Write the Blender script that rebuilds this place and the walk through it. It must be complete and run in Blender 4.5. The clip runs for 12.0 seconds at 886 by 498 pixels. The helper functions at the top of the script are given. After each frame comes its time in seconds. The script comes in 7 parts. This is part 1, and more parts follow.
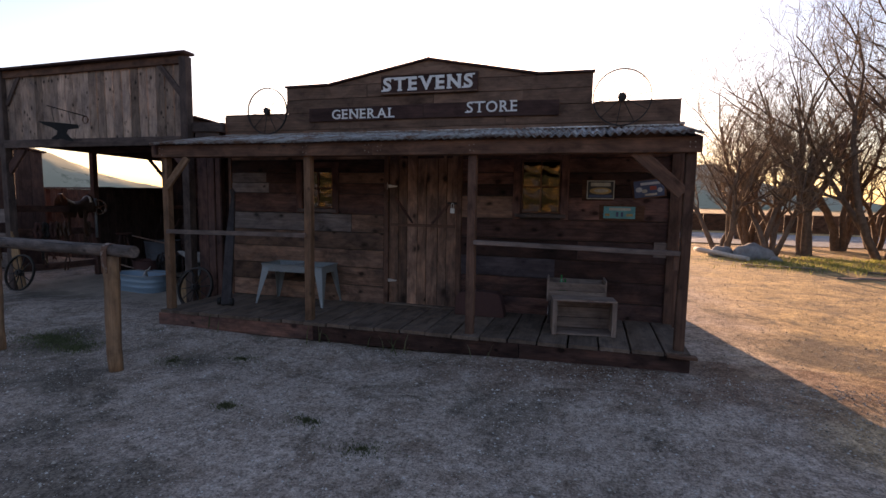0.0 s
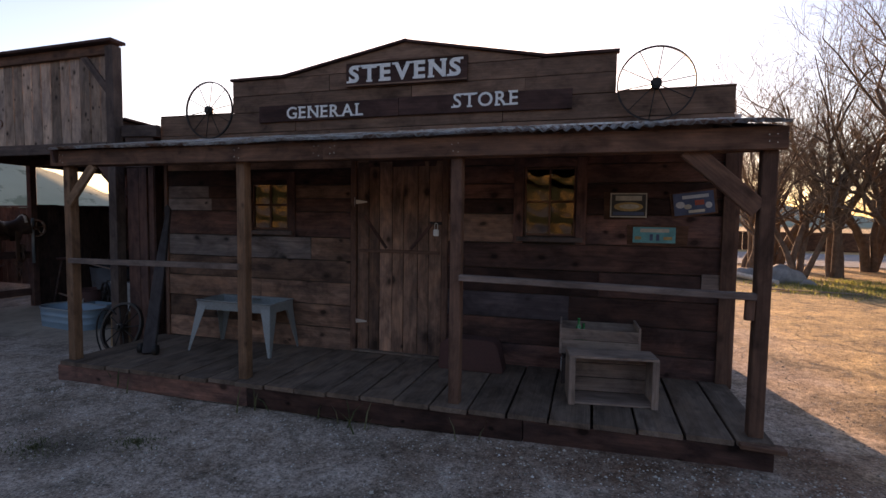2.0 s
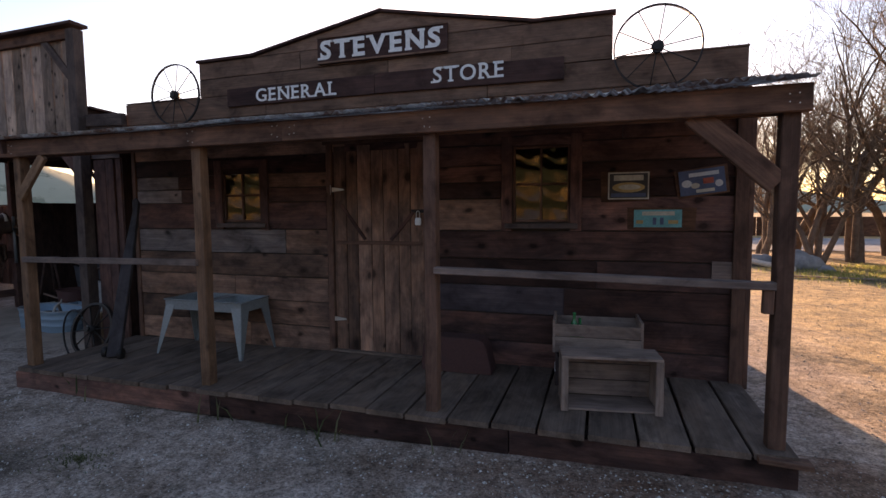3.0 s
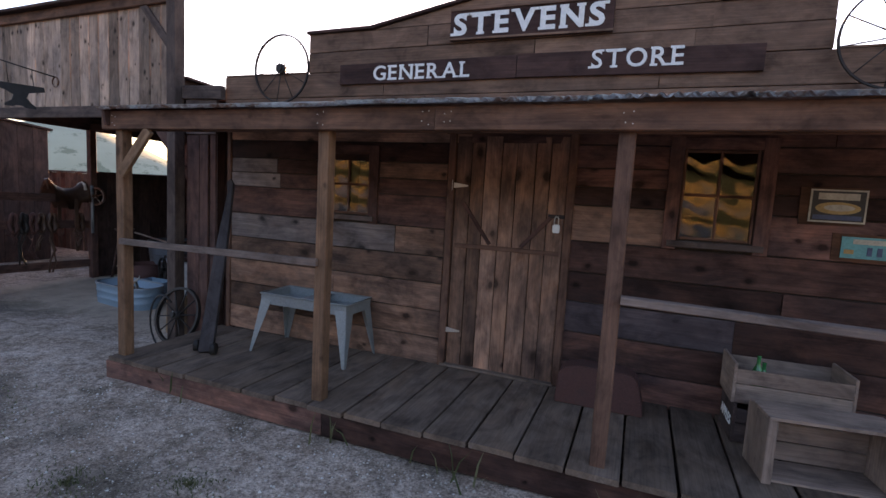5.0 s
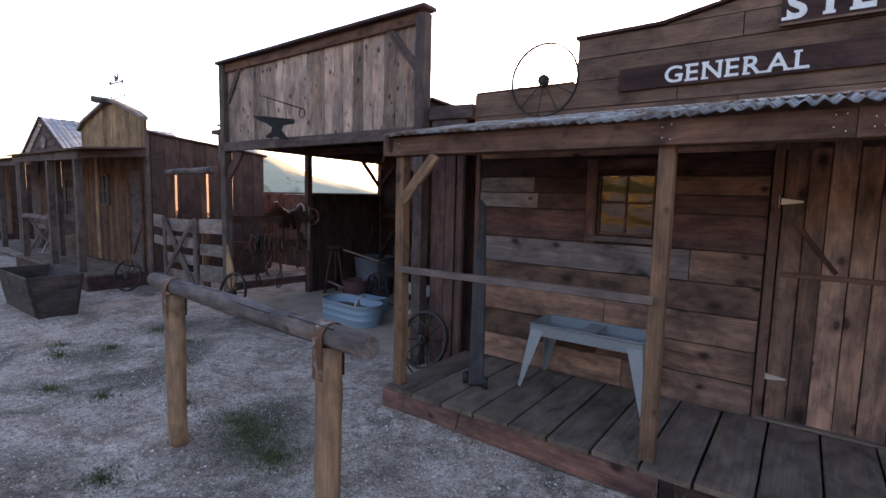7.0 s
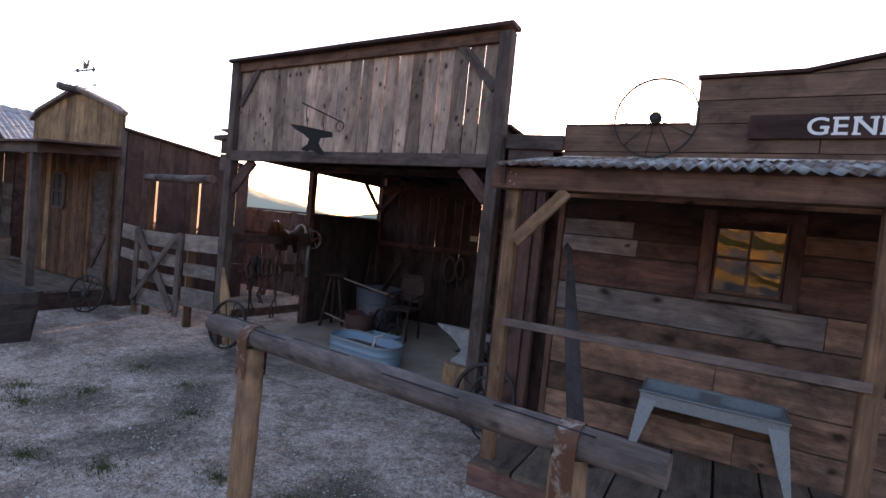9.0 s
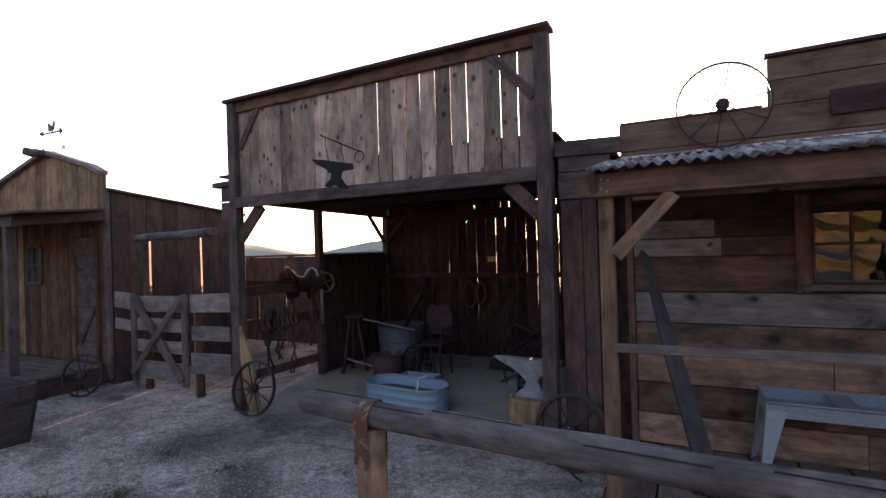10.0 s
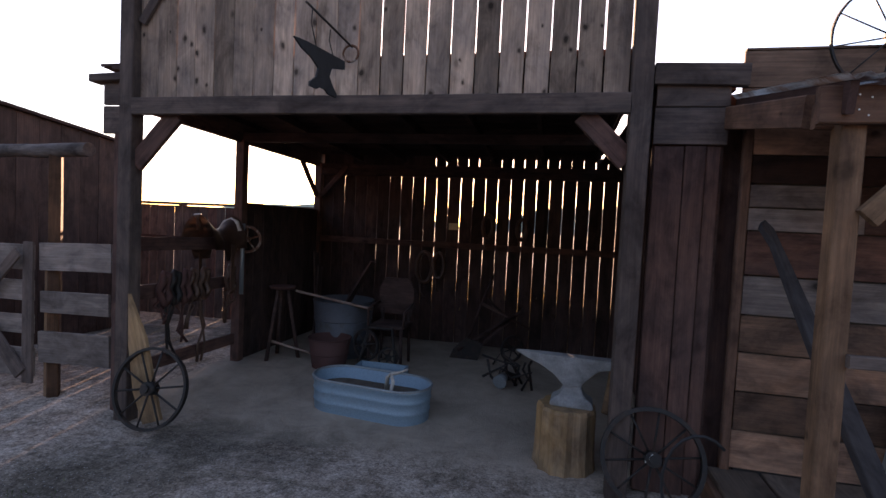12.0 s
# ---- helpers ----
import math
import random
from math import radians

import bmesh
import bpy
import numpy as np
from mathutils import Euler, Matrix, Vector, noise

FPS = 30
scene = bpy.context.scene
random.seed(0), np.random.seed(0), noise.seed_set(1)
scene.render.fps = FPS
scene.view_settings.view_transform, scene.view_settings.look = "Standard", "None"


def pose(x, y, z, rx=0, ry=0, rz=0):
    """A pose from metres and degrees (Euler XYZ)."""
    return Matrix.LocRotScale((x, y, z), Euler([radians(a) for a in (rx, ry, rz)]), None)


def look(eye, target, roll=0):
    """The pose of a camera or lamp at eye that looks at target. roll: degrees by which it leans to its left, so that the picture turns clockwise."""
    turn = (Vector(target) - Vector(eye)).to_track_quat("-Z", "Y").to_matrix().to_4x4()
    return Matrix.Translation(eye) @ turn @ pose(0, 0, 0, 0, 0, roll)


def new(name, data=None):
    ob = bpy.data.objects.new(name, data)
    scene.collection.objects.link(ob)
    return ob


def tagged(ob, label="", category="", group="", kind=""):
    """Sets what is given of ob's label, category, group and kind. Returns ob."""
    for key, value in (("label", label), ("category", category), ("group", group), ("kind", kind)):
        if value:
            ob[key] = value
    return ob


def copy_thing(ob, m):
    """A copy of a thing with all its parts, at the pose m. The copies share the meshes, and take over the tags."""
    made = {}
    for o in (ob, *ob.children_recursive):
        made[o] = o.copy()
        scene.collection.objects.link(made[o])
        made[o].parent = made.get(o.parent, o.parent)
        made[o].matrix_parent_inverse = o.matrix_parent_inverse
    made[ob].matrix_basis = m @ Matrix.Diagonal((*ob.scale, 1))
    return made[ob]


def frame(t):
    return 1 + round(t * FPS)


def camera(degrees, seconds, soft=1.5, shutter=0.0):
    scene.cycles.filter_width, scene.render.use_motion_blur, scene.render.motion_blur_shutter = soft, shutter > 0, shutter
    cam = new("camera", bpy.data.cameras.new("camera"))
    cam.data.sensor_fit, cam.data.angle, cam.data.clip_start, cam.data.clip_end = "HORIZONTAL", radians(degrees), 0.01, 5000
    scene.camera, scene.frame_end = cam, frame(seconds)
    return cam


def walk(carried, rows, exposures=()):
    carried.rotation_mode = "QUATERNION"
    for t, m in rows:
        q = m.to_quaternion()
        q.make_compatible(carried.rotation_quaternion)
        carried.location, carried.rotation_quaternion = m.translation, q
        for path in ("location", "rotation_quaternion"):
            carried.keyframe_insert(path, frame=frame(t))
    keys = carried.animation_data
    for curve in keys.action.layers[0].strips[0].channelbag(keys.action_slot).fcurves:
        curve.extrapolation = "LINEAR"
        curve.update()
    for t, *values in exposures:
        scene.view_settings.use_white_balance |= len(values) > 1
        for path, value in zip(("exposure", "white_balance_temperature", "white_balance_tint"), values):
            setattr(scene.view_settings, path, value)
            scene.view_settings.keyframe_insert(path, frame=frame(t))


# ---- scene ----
cam = camera(84.0, 12.0, shutter=0.0)
PATH = [
    (0, (-0.106, -0.013, 1.586), (-0.665, 1.898, 1.392), 1.0),
    (0.5, (-0.147, 0.294, 1.611), (-0.722, 2.203, 1.449), 0.0),
    (1, (-0.137, 0.660, 1.602), (-0.744, 2.560, 1.451), 0.8),
    (1.5, (-0.225, 1.019, 1.578), (-0.846, 2.917, 1.464), 1.4),
    (2, (-0.287, 1.353, 1.606), (-0.860, 3.265, 1.483), 0.8),
    (2.5, (-0.169, 1.641, 1.609), (-0.747, 3.551, 1.475), 0.5),
    (3, (-0.176, 1.818, 1.557), (-0.787, 3.716, 1.404), -0.4),
    (3.5, (-0.409, 1.910, 1.562), (-1.165, 3.754, 1.394), -2.2),
    (3.7, (-0.513, 1.924, 1.568), (-1.319, 3.746, 1.393), -1.8),
    (5.3, (-1.299, 2.097, 1.682), (-2.039, 3.943, 1.465), 4.1),
    (5.5, (-1.428, 2.089, 1.688), (-2.228, 3.910, 1.486), 3.7),
    (6, (-1.766, 2.115, 1.708), (-2.857, 3.778, 1.502), 1.3),
    (6.5, (-2.118, 2.014, 1.705), (-3.308, 3.609, 1.500), 3.3),
    (7, (-2.450, 1.861, 1.736), (-3.626, 3.465, 1.528), 1.4),
    (7.3, (-2.653, 1.810, 1.684), (-3.852, 3.399, 1.492), 0.7),
    (7.5, (-2.791, 1.822, 1.690), (-4.023, 3.386, 1.502), 1.5),
    (7.7, (-2.954, 1.777, 1.709), (-4.182, 3.347, 1.549), 1.9),
    (9.3, (-4.049, 1.713, 1.755), (-4.984, 3.480, 1.693), 5.3),
    (9.5, (-4.247, 1.702, 1.759), (-5.169, 3.476, 1.733), 3.6),
    (9.7, (-4.454, 1.676, 1.741), (-5.346, 3.466, 1.752), -0.0),
    (10, (-4.630, 1.753, 1.762), (-5.519, 3.545, 1.768), -1.7),
    (10.5, (-5.040, 1.943, 1.747), (-5.907, 3.745, 1.783), -0.4),
    (11, (-5.480, 2.103, 1.701), (-6.157, 3.984, 1.676), 0.9),
    (11.5, (-5.790, 2.362, 1.619), (-6.325, 4.288, 1.552), 1.8),
    (12, (-6.146, 2.658, 1.596), (-6.579, 4.609, 1.504), 2.8),
]
EXPOSURE = [(0.0, 1.9, 6600, 32), (1.0, 1.88, 6600, 32), (2.5, 1.98, 6600, 32), (3.7, 2.36, 6600, 32), (5.5, 3.08, 6600, 32), (7.5, 3.18, 6600, 32), (9.5, 2.92, 6600, 33), (10.5, 2.68, 6600, 33), (12.0, 2.62, 6600, 33)]
walk(cam, [(t, look(eye, target, roll)) for t, eye, target, roll in PATH], EXPOSURE)

# ---- light ----
SUN_AZ, SUN_EL = 14.0, 6.4          # degrees west of +y, and up
world = bpy.data.worlds.new("sky")
scene.world = world
world.use_nodes = True
wt = world.node_tree
wt.nodes.clear()
sky = wt.nodes.new("ShaderNodeTexSky")
sky.sky_type = "NISHITA"
sky.sun_disc = False
sky.sun_elevation = radians(SUN_EL)
sky.sun_rotation = radians(-SUN_AZ)
sky.air_density, sky.dust_density, sky.ozone_density = 0.95, 1.0, 1.3
bg = wt.nodes.new("ShaderNodeBackground")
bg.inputs[1].default_value = 0.10
wo = wt.nodes.new("ShaderNodeOutputWorld")
wt.links.new(sky.outputs[0], bg.inputs[0])
wt.links.new(bg.outputs[0], wo.inputs[0])
sun_data = bpy.data.lights.new("sun", "SUN")
sun_data.energy, sun_data.angle, sun_data.color = 5.0, radians(0.53), (1.0, 0.70, 0.40)
sun = new("sun", sun_data)
sa, se = radians(SUN_AZ), radians(SUN_EL)
sun.matrix_world = look((0, 0, 0), (math.sin(sa) * math.cos(se), -math.cos(sa) * math.cos(se), -math.sin(se)))

# ---- materials ----


def graph(name):
    mat = bpy.data.materials.new(name)
    mat.use_nodes = True
    nt = mat.node_tree
    return mat, nt, nt.nodes["Principled BSDF"]


def node(nt, kind, **vals):
    n = nt.nodes.new(kind)
    for k, v in vals.items():
        if k in n.inputs:
            n.inputs[k].default_value = v
    return n


def noise_tex(nt, vec, scale, detail=4.0, rough=0.55, distort=0.0):
    n = node(nt, "ShaderNodeTexNoise", Scale=scale, Detail=detail, Roughness=rough, Distortion=distort)
    if vec is not None:
        nt.links.new(vec, n.inputs["Vector"])
    return n.outputs["Fac"]


def mapped(nt, vec, scale):
    m = nt.nodes.new("ShaderNodeMapping")
    m.inputs["Scale"].default_value = scale
    nt.links.new(vec, m.inputs["Vector"])
    return m.outputs["Vector"]


def ramp(nt, fac, stops):
    r = nt.nodes.new("ShaderNodeValToRGB")
    els = r.color_ramp.elements
    while len(els) < len(stops):
        els.new(0.5)
    for e, (p, c) in zip(els, stops):
        e.position = p
        e.color = (*c, 1) if len(c) == 3 else c
    nt.links.new(fac, r.inputs[0])
    return r.outputs[0]


def mix(nt, fac, a, b, mode="MIX"):
    m = nt.nodes.new("ShaderNodeMix")
    m.data_type, m.blend_type = "RGBA", mode
    for sock, v in ((m.inputs[0], fac), (m.inputs[6], a), (m.inputs[7], b)):
        if isinstance(v, (int, float)):
            sock.default_value = v
        elif isinstance(v, tuple):
            sock.default_value = (*v, 1)
        else:
            nt.links.new(v, sock)
    return m.outputs[2]


def bump(nt, bsdf, height, strength, distance):
    b = node(nt, "ShaderNodeBump", Strength=strength, Distance=distance)
    nt.links.new(height, b.inputs["Height"])
    nt.links.new(b.outputs[0], bsdf.inputs["Normal"])


def placed(nt):
    """Object coordinates, shifted at random from object to object; and the random value."""
    tc = nt.nodes.new("ShaderNodeTexCoord")
    oi = nt.nodes.new("ShaderNodeObjectInfo")
    sc = nt.nodes.new("ShaderNodeVectorMath")
    sc.operation = "MULTIPLY_ADD"
    comb = nt.nodes.new("ShaderNodeCombineXYZ")
    for i in range(3):
        nt.links.new(oi.outputs["Random"], comb.inputs[i])
    nt.links.new(comb.outputs[0], sc.inputs[0])
    sc.inputs[1].default_value = (53.0, 31.0, 17.0)
    nt.links.new(tc.outputs["Object"], sc.inputs[2])
    return sc.outputs[0], oi.outputs["Random"]


GREY2, WHITE = (0.5, 0.5, 0.5), (1.0, 1.0, 1.0)


def wood(name, dark, light, stain, knots=0.0, stain_amt=0.6, vary=0.35, rough=0.85, spots=5.5, cool=1.0):
    """Timber with the grain along the object's own x axis."""
    dark, light, stain = ((r * 1.05, g * 0.95, bl * cool * 0.97) for r, g, bl in (dark, light, stain))
    mat, nt, b = graph(name)
    vec, rnd = placed(nt)
    grain = noise_tex(nt, mapped(nt, vec, (1.5, 8, 8)), 1.5, 6, 0.62, 1.1)
    col = ramp(nt, grain, [(0.22, dark), (0.8, light)])
    fine = noise_tex(nt, mapped(nt, vec, (2.2, 95, 95)), 1.0, 3, 0.6, 0.2)
    col = mix(nt, 0.5, col, ramp(nt, fine, [(0.3, (0.5, 0.48, 0.47)), (0.62, (1.12, 1.1, 1.08))]), "MULTIPLY")
    blot = noise_tex(nt, mapped(nt, vec, (1.4, 3.2, 3.2)), 1.3, 5, 0.6, 0.4)
    bl = ramp(nt, blot, [(0.42, (0, 0, 0)), (0.68, (stain_amt,) * 3)])
    col = mix(nt, bl, col, stain)
    smear = noise_tex(nt, mapped(nt, vec, (1.0, 1.7, 1.7)), 3.0, 7, 0.66, 0.5)
    col = mix(nt, 0.8, col, ramp(nt, smear, [(0.32, (0.34, 0.33, 0.34)), (0.52, (1.0, 1.0, 1.0)), (0.74, (1.5, 1.42, 1.35))]), "MULTIPLY")
    if stain_amt > 0.7:
        wash = noise_tex(nt, mapped(nt, vec, (0.9, 2.2, 2.2)), 1.6, 6, 0.7, 1.2)
        col = mix(nt, 0.6, col, ramp(nt, wash, [(0.36, (0.42, 0.40, 0.41)), (0.5, (1.0, 1.0, 1.0)), (0.66, (1.55, 1.38, 1.22))]), "MULTIPLY")
    height = mix(nt, 0.35, fine, grain)
    if knots > 0:
        vor = node(nt, "ShaderNodeTexVoronoi", Scale=spots, Randomness=1.0)
        vor.voronoi_dimensions = "2D"
        sp = nt.nodes.new("ShaderNodeSeparateXYZ")
        wv = nt.nodes.new("ShaderNodeVectorMath")
        wv.operation = "MULTIPLY_ADD"
        wn = node(nt, "ShaderNodeTexNoise", Scale=14.0, Detail=3.0)
        nt.links.new(vec, wn.inputs["Vector"])
        nt.links.new(wn.outputs["Color"], wv.inputs[0])
        wv.inputs[1].default_value = (0.035, 0.035, 0.0)
        nt.links.new(vec, wv.inputs[2])
        nt.links.new(wv.outputs[0], sp.inputs[0])
        ad = nt.nodes.new("ShaderNodeMath")
        nt.links.new(sp.outputs[1], ad.inputs[0])
        nt.links.new(sp.outputs[2], ad.inputs[1])
        cb = nt.nodes.new("ShaderNodeCombineXYZ")
        lengthen = nt.nodes.new("ShaderNodeMath")
        lengthen.operation = "MULTIPLY"
        lengthen.inputs[1].default_value = 0.66
        nt.links.new(sp.outputs[0], lengthen.inputs[0])
        nt.links.new(lengthen.outputs[0], cb.inputs[0])
        nt.links.new(ad.outputs[0], cb.inputs[1])
        nt.links.new(cb.outputs[0], vor.inputs["Vector"])
        sep = nt.nodes.new("ShaderNodeSeparateColor")
        nt.links.new(vor.outputs["Color"], sep.inputs[0])
        size = nt.nodes.new("ShaderNodeMath")
        size.operation = "DIVIDE"
        nt.links.new(vor.outputs["Distance"], size.inputs[0])
        nt.links.new(nt_scale(nt, sep.outputs[1], -0.4, 0.75), size.inputs[1])
        k = ramp(nt, size.outputs[0], [(0.075, (knots,) * 3), (0.13, (knots * 0.5,) * 3), (0.24, (0, 0, 0))])
        gate = ramp(nt, sep.outputs[0], [(0.52, (0, 0, 0)), (0.57, (1, 1, 1))])
        k = mix(nt, 1.0, k, gate, "MULTIPLY")
        col = mix(nt, k, col, tuple(c * 0.28 for c in dark))
    r = ramp(nt, rnd, [(0.0, (1 - vary,) * 3), (1.0, (1 + vary * 0.8,) * 3)])
    col = mix(nt, 1.0, col, r, "MULTIPLY")
    nt.links.new(col, b.inputs["Base Color"])
    nt.links.new(ramp(nt, grain, [(0.2, (rough - 0.12,) * 3), (0.9, (min(1, rough + 0.12),) * 3)]), b.inputs["Roughness"])
    b.inputs["Specular IOR Level"].default_value = 0.15
    bump(nt, b, height, 0.55, 0.004)
    return mat


def plain(name, colour, rough=0.6, metal=0.0, var=0.25, scale=8.0, rel=0.2, spec=0.4):
    """A paint, metal or stuff with a slight mottling."""
    mat, nt, b = graph(name)
    vec, rnd = placed(nt)
    n1 = noise_tex(nt, vec, scale, 6, 0.65, 0.3)
    n2 = noise_tex(nt, vec, scale * 9, 3, 0.5)
    lo, hi = tuple(c * (1 - var) for c in colour), tuple(min(1, c * (1 + var)) for c in colour)
    col = ramp(nt, n1, [(0.3, lo), (0.7, hi)])
    col = mix(nt, 0.35, col, ramp(nt, n2, [(0.3, GREY2), (0.6, WHITE)]), "MULTIPLY")
    nt.links.new(col, b.inputs["Base Color"])
    b.inputs["Roughness"].default_value, b.inputs["Metallic"].default_value = rough, metal
    b.inputs["Specular IOR Level"].default_value = spec
    bump(nt, b, n2, rel, 0.003)
    return mat


def worn_metal(name, colour, rust, amount=0.55, rough=0.45, metal=0.8, scale=3.0, streaks=False):
    mat, nt, b = graph(name)
    vec, rnd = placed(nt)
    n1 = noise_tex(nt, vec, scale, 8, 0.7, 0.5)
    n2 = noise_tex(nt, vec, scale * 14, 4, 0.6)
    m = ramp(nt, n1, [(amount, (0, 0, 0)), (min(1.0, amount + 0.14), (1, 1, 1))])
    base = mix(nt, 0.5, colour, ramp(nt, n2, [(0.3, GREY2), (0.65, WHITE)]), "MULTIPLY")
    if streaks:
        run = noise_tex(nt, mapped(nt, vec, (22, 1.2, 1.2)), 1.0, 5, 0.65, 0.3)
        base = mix(nt, 0.85, base, ramp(nt, run, [(0.36, (0.36, 0.31, 0.29)), (0.52, (0.9, 0.9, 0.9)), (0.7, (1.1, 1.1, 1.1))]), "MULTIPLY")
    nt.links.new(mix(nt, m, base, rust), b.inputs["Base Color"])
    nt.links.new(ramp(nt, m, [(0, (metal,) * 3), (1, (0.1,) * 3)]), b.inputs["Metallic"])
    nt.links.new(ramp(nt, m, [(0, (rough,) * 3), (1, (0.85,) * 3)]), b.inputs["Roughness"])
    bump(nt, b, n2, 0.25, 0.002)
    return mat


def ground_material():
    mat, nt, b = graph("gravelly dirt")
    tc = nt.nodes.new("ShaderNodeTexCoord")
    vec = tc.outputs["Object"]
    big = noise_tex(nt, vec, 0.55, 6, 0.6, 0.6)
    mid = noise_tex(nt, vec, 3.2, 7, 0.68, 0.4)
    fine = noise_tex(nt, vec, 60, 4, 0.7)
    peb = node(nt, "ShaderNodeTexVoronoi", Scale=55.0, Randomness=1.0)
    nt.links.new(vec, peb.inputs["Vector"])
    col = ramp(nt, mid, [(0.3, (0.208, 0.150, 0.112)), (0.5, (0.372, 0.293, 0.238)), (0.72, (0.49, 0.402, 0.34))])
    # Sunny side of the yard: warm sunlight mixed into the tan dirt.
    tan = ramp(nt, mid, [(0.3, (0.36, 0.235, 0.105)), (0.7, (0.70, 0.475, 0.215))])
    sepx = nt.nodes.new("ShaderNodeSeparateXYZ")
    nt.links.new(vec, sepx.inputs[0])
    off = ramp(nt, mix(nt, 0.28, ramp(nt, nt_scale(nt, sepx.outputs[0], -2.0, 6.0), [(0, (0, 0, 0)), (1, (1, 1, 1))]), big), [(0.42, (0, 0, 0)), (0.55, (1, 1, 1))])
    col = mix(nt, off, col, tan)
    patches = ramp(nt, big, [(0.52, (0, 0, 0)), (0.63, (0.85,) * 3)])
    col = mix(nt, patches, col, (0.105, 0.085, 0.065))
    scuff = noise_tex(nt, vec, 1.7, 8, 0.72, 0.9)
    col = mix(nt, ramp(nt, scuff, [(0.52, (0, 0, 0)), (0.63, (0.75,) * 3)]), col, (0.12, 0.095, 0.07))
    for at, radius in (((-5.45, 3.72, 0), 0.5), ((-8.9, 4.9, 0), 0.5), ((-3.7, 3.75, 0), 0.3), ((-8.3, 3.75, 0), 0.35), ((-5.7, 4.1, 0), 0.3)):
        col = soil_patch(nt, vec, col, at, radius, scuff)
    speck = noise_tex(nt, vec, 24, 6, 0.82, 0.4)
    col = mix(nt, ramp(nt, speck, [(0.57, (0, 0, 0)), (0.66, (0.75,) * 3)]), col, (0.10, 0.082, 0.066))
    bank = nt.nodes.new("ShaderNodeMath")
    bank.operation = "MULTIPLY"
    nt.links.new(nt_scale(nt, sepx.outputs[1], 3.75, 4.3), bank.inputs[0])
    nt.links.new(nt_scale(nt, sepx.outputs[0], -2.2, -0.3), bank.inputs[1])
    upto = nt.nodes.new("ShaderNodeMath")
    upto.operation = "LESS_THAN"
    upto.inputs[1].default_value = 5.2
    nt.links.new(sepx.outputs[1], upto.inputs[0])
    band2 = nt.nodes.new("ShaderNodeMath")
    band2.operation = "MULTIPLY"
    nt.links.new(bank.outputs[0], band2.inputs[0])
    nt.links.new(upto.outputs[0], band2.inputs[1])
    col = mix(nt, mix(nt, 1.0, ramp(nt, band2.outputs[0], [(0, (0, 0, 0)), (1, (0.85,) * 3)]), ramp(nt, mid, [(0.35, (1, 1, 1)), (0.62, (0.45,) * 3)]), "MULTIPLY"), col, (0.15, 0.082, 0.052))
    col = mix(nt, 0.85, col, ramp(nt, fine, [(0.34, (0.38, 0.37, 0.36)), (0.62, (1.4, 1.4, 1.4))]), "MULTIPLY")
    grit = noise_tex(nt, vec, 17, 5, 0.75)
    col = mix(nt, 0.8, col, ramp(nt, grit, [(0.36, (0.5, 0.48, 0.47)), (0.6, (1.28, 1.28, 1.28))]), "MULTIPLY")
    stones = ramp(nt, peb.outputs["Distance"], [(0.1, (1, 1, 1)), (0.28, (0, 0, 0))])
    sep = nt.nodes.new("ShaderNodeSeparateColor")
    nt.links.new(peb.outputs["Color"], sep.inputs[0])
    st = mix(nt, 1.0, stones, ramp(nt, sep.outputs[1], [(0.6, (0, 0, 0)), (0.7, (0.8,) * 3)]), "MULTIPLY")
    col = mix(nt, st, col, (0.46, 0.44, 0.41))
    inside = nt.nodes.new("ShaderNodeMath")
    inside.operation = "MULTIPLY"
    edge = mix(nt, 0.25, ramp(nt, nt_scale(nt, sepx.outputs[1], 5.0, 7.0), [(0, (0, 0, 0)), (1, (1, 1, 1))]), mid)
    nt.links.new(ramp(nt, edge, [(0.42, (0, 0, 0)), (0.6, (1, 1, 1))]), inside.inputs[0])
    band = nt.nodes.new("ShaderNodeMath")
    band.operation = "COMPARE"
    band.inputs[1].default_value, band.inputs[2].default_value = -7.45, 2.2
    nt.links.new(sepx.outputs[0], band.inputs[0])
    nt.links.new(band.outputs[0], inside.inputs[1])
    earth = mix(nt, 0.75, (0.375, 0.30, 0.235), ramp(nt, mid, [(0.3, GREY2), (0.65, WHITE)]), "MULTIPLY")
    col = mix(nt, inside.outputs[0], col, earth)
    nt.links.new(col, b.inputs["Base Color"])
    b.inputs["Roughness"].default_value = 0.95
    b.inputs["Specular IOR Level"].default_value = 0.15
    h = mix(nt, 0.5, mid, mix(nt, 0.5, grit, fine))
    bump(nt, b, h, 0.9, 0.03)
    return mat


def soil_patch(nt, vec, col, at, radius, wobble):
    """A ragged patch of dark damp soil."""
    sub = nt.nodes.new("ShaderNodeVectorMath")
    sub.operation = "DISTANCE"
    nt.links.new(vec, sub.inputs[0])
    sub.inputs[1].default_value = at
    add = nt.nodes.new("ShaderNodeMath")
    add.operation = "MULTIPLY_ADD"
    nt.links.new(wobble, add.inputs[0])
    add.inputs[1].default_value = radius * 1.8
    nt.links.new(sub.outputs["Value"], add.inputs[2])
    m = ramp(nt, nt_scale(nt, add.outputs[0], radius * 1.2, radius * 2.2), [(0, (0.8,) * 3), (1, (0, 0, 0))])
    return mix(nt, m, col, (0.085, 0.068, 0.05))


def nt_scale(nt, value, lo, hi):
    m = nt.nodes.new("ShaderNodeMapRange")
    m.inputs["From Min"].default_value, m.inputs["From Max"].default_value = lo, hi
    nt.links.new(value, m.inputs["Value"])
    return m.outputs[0]


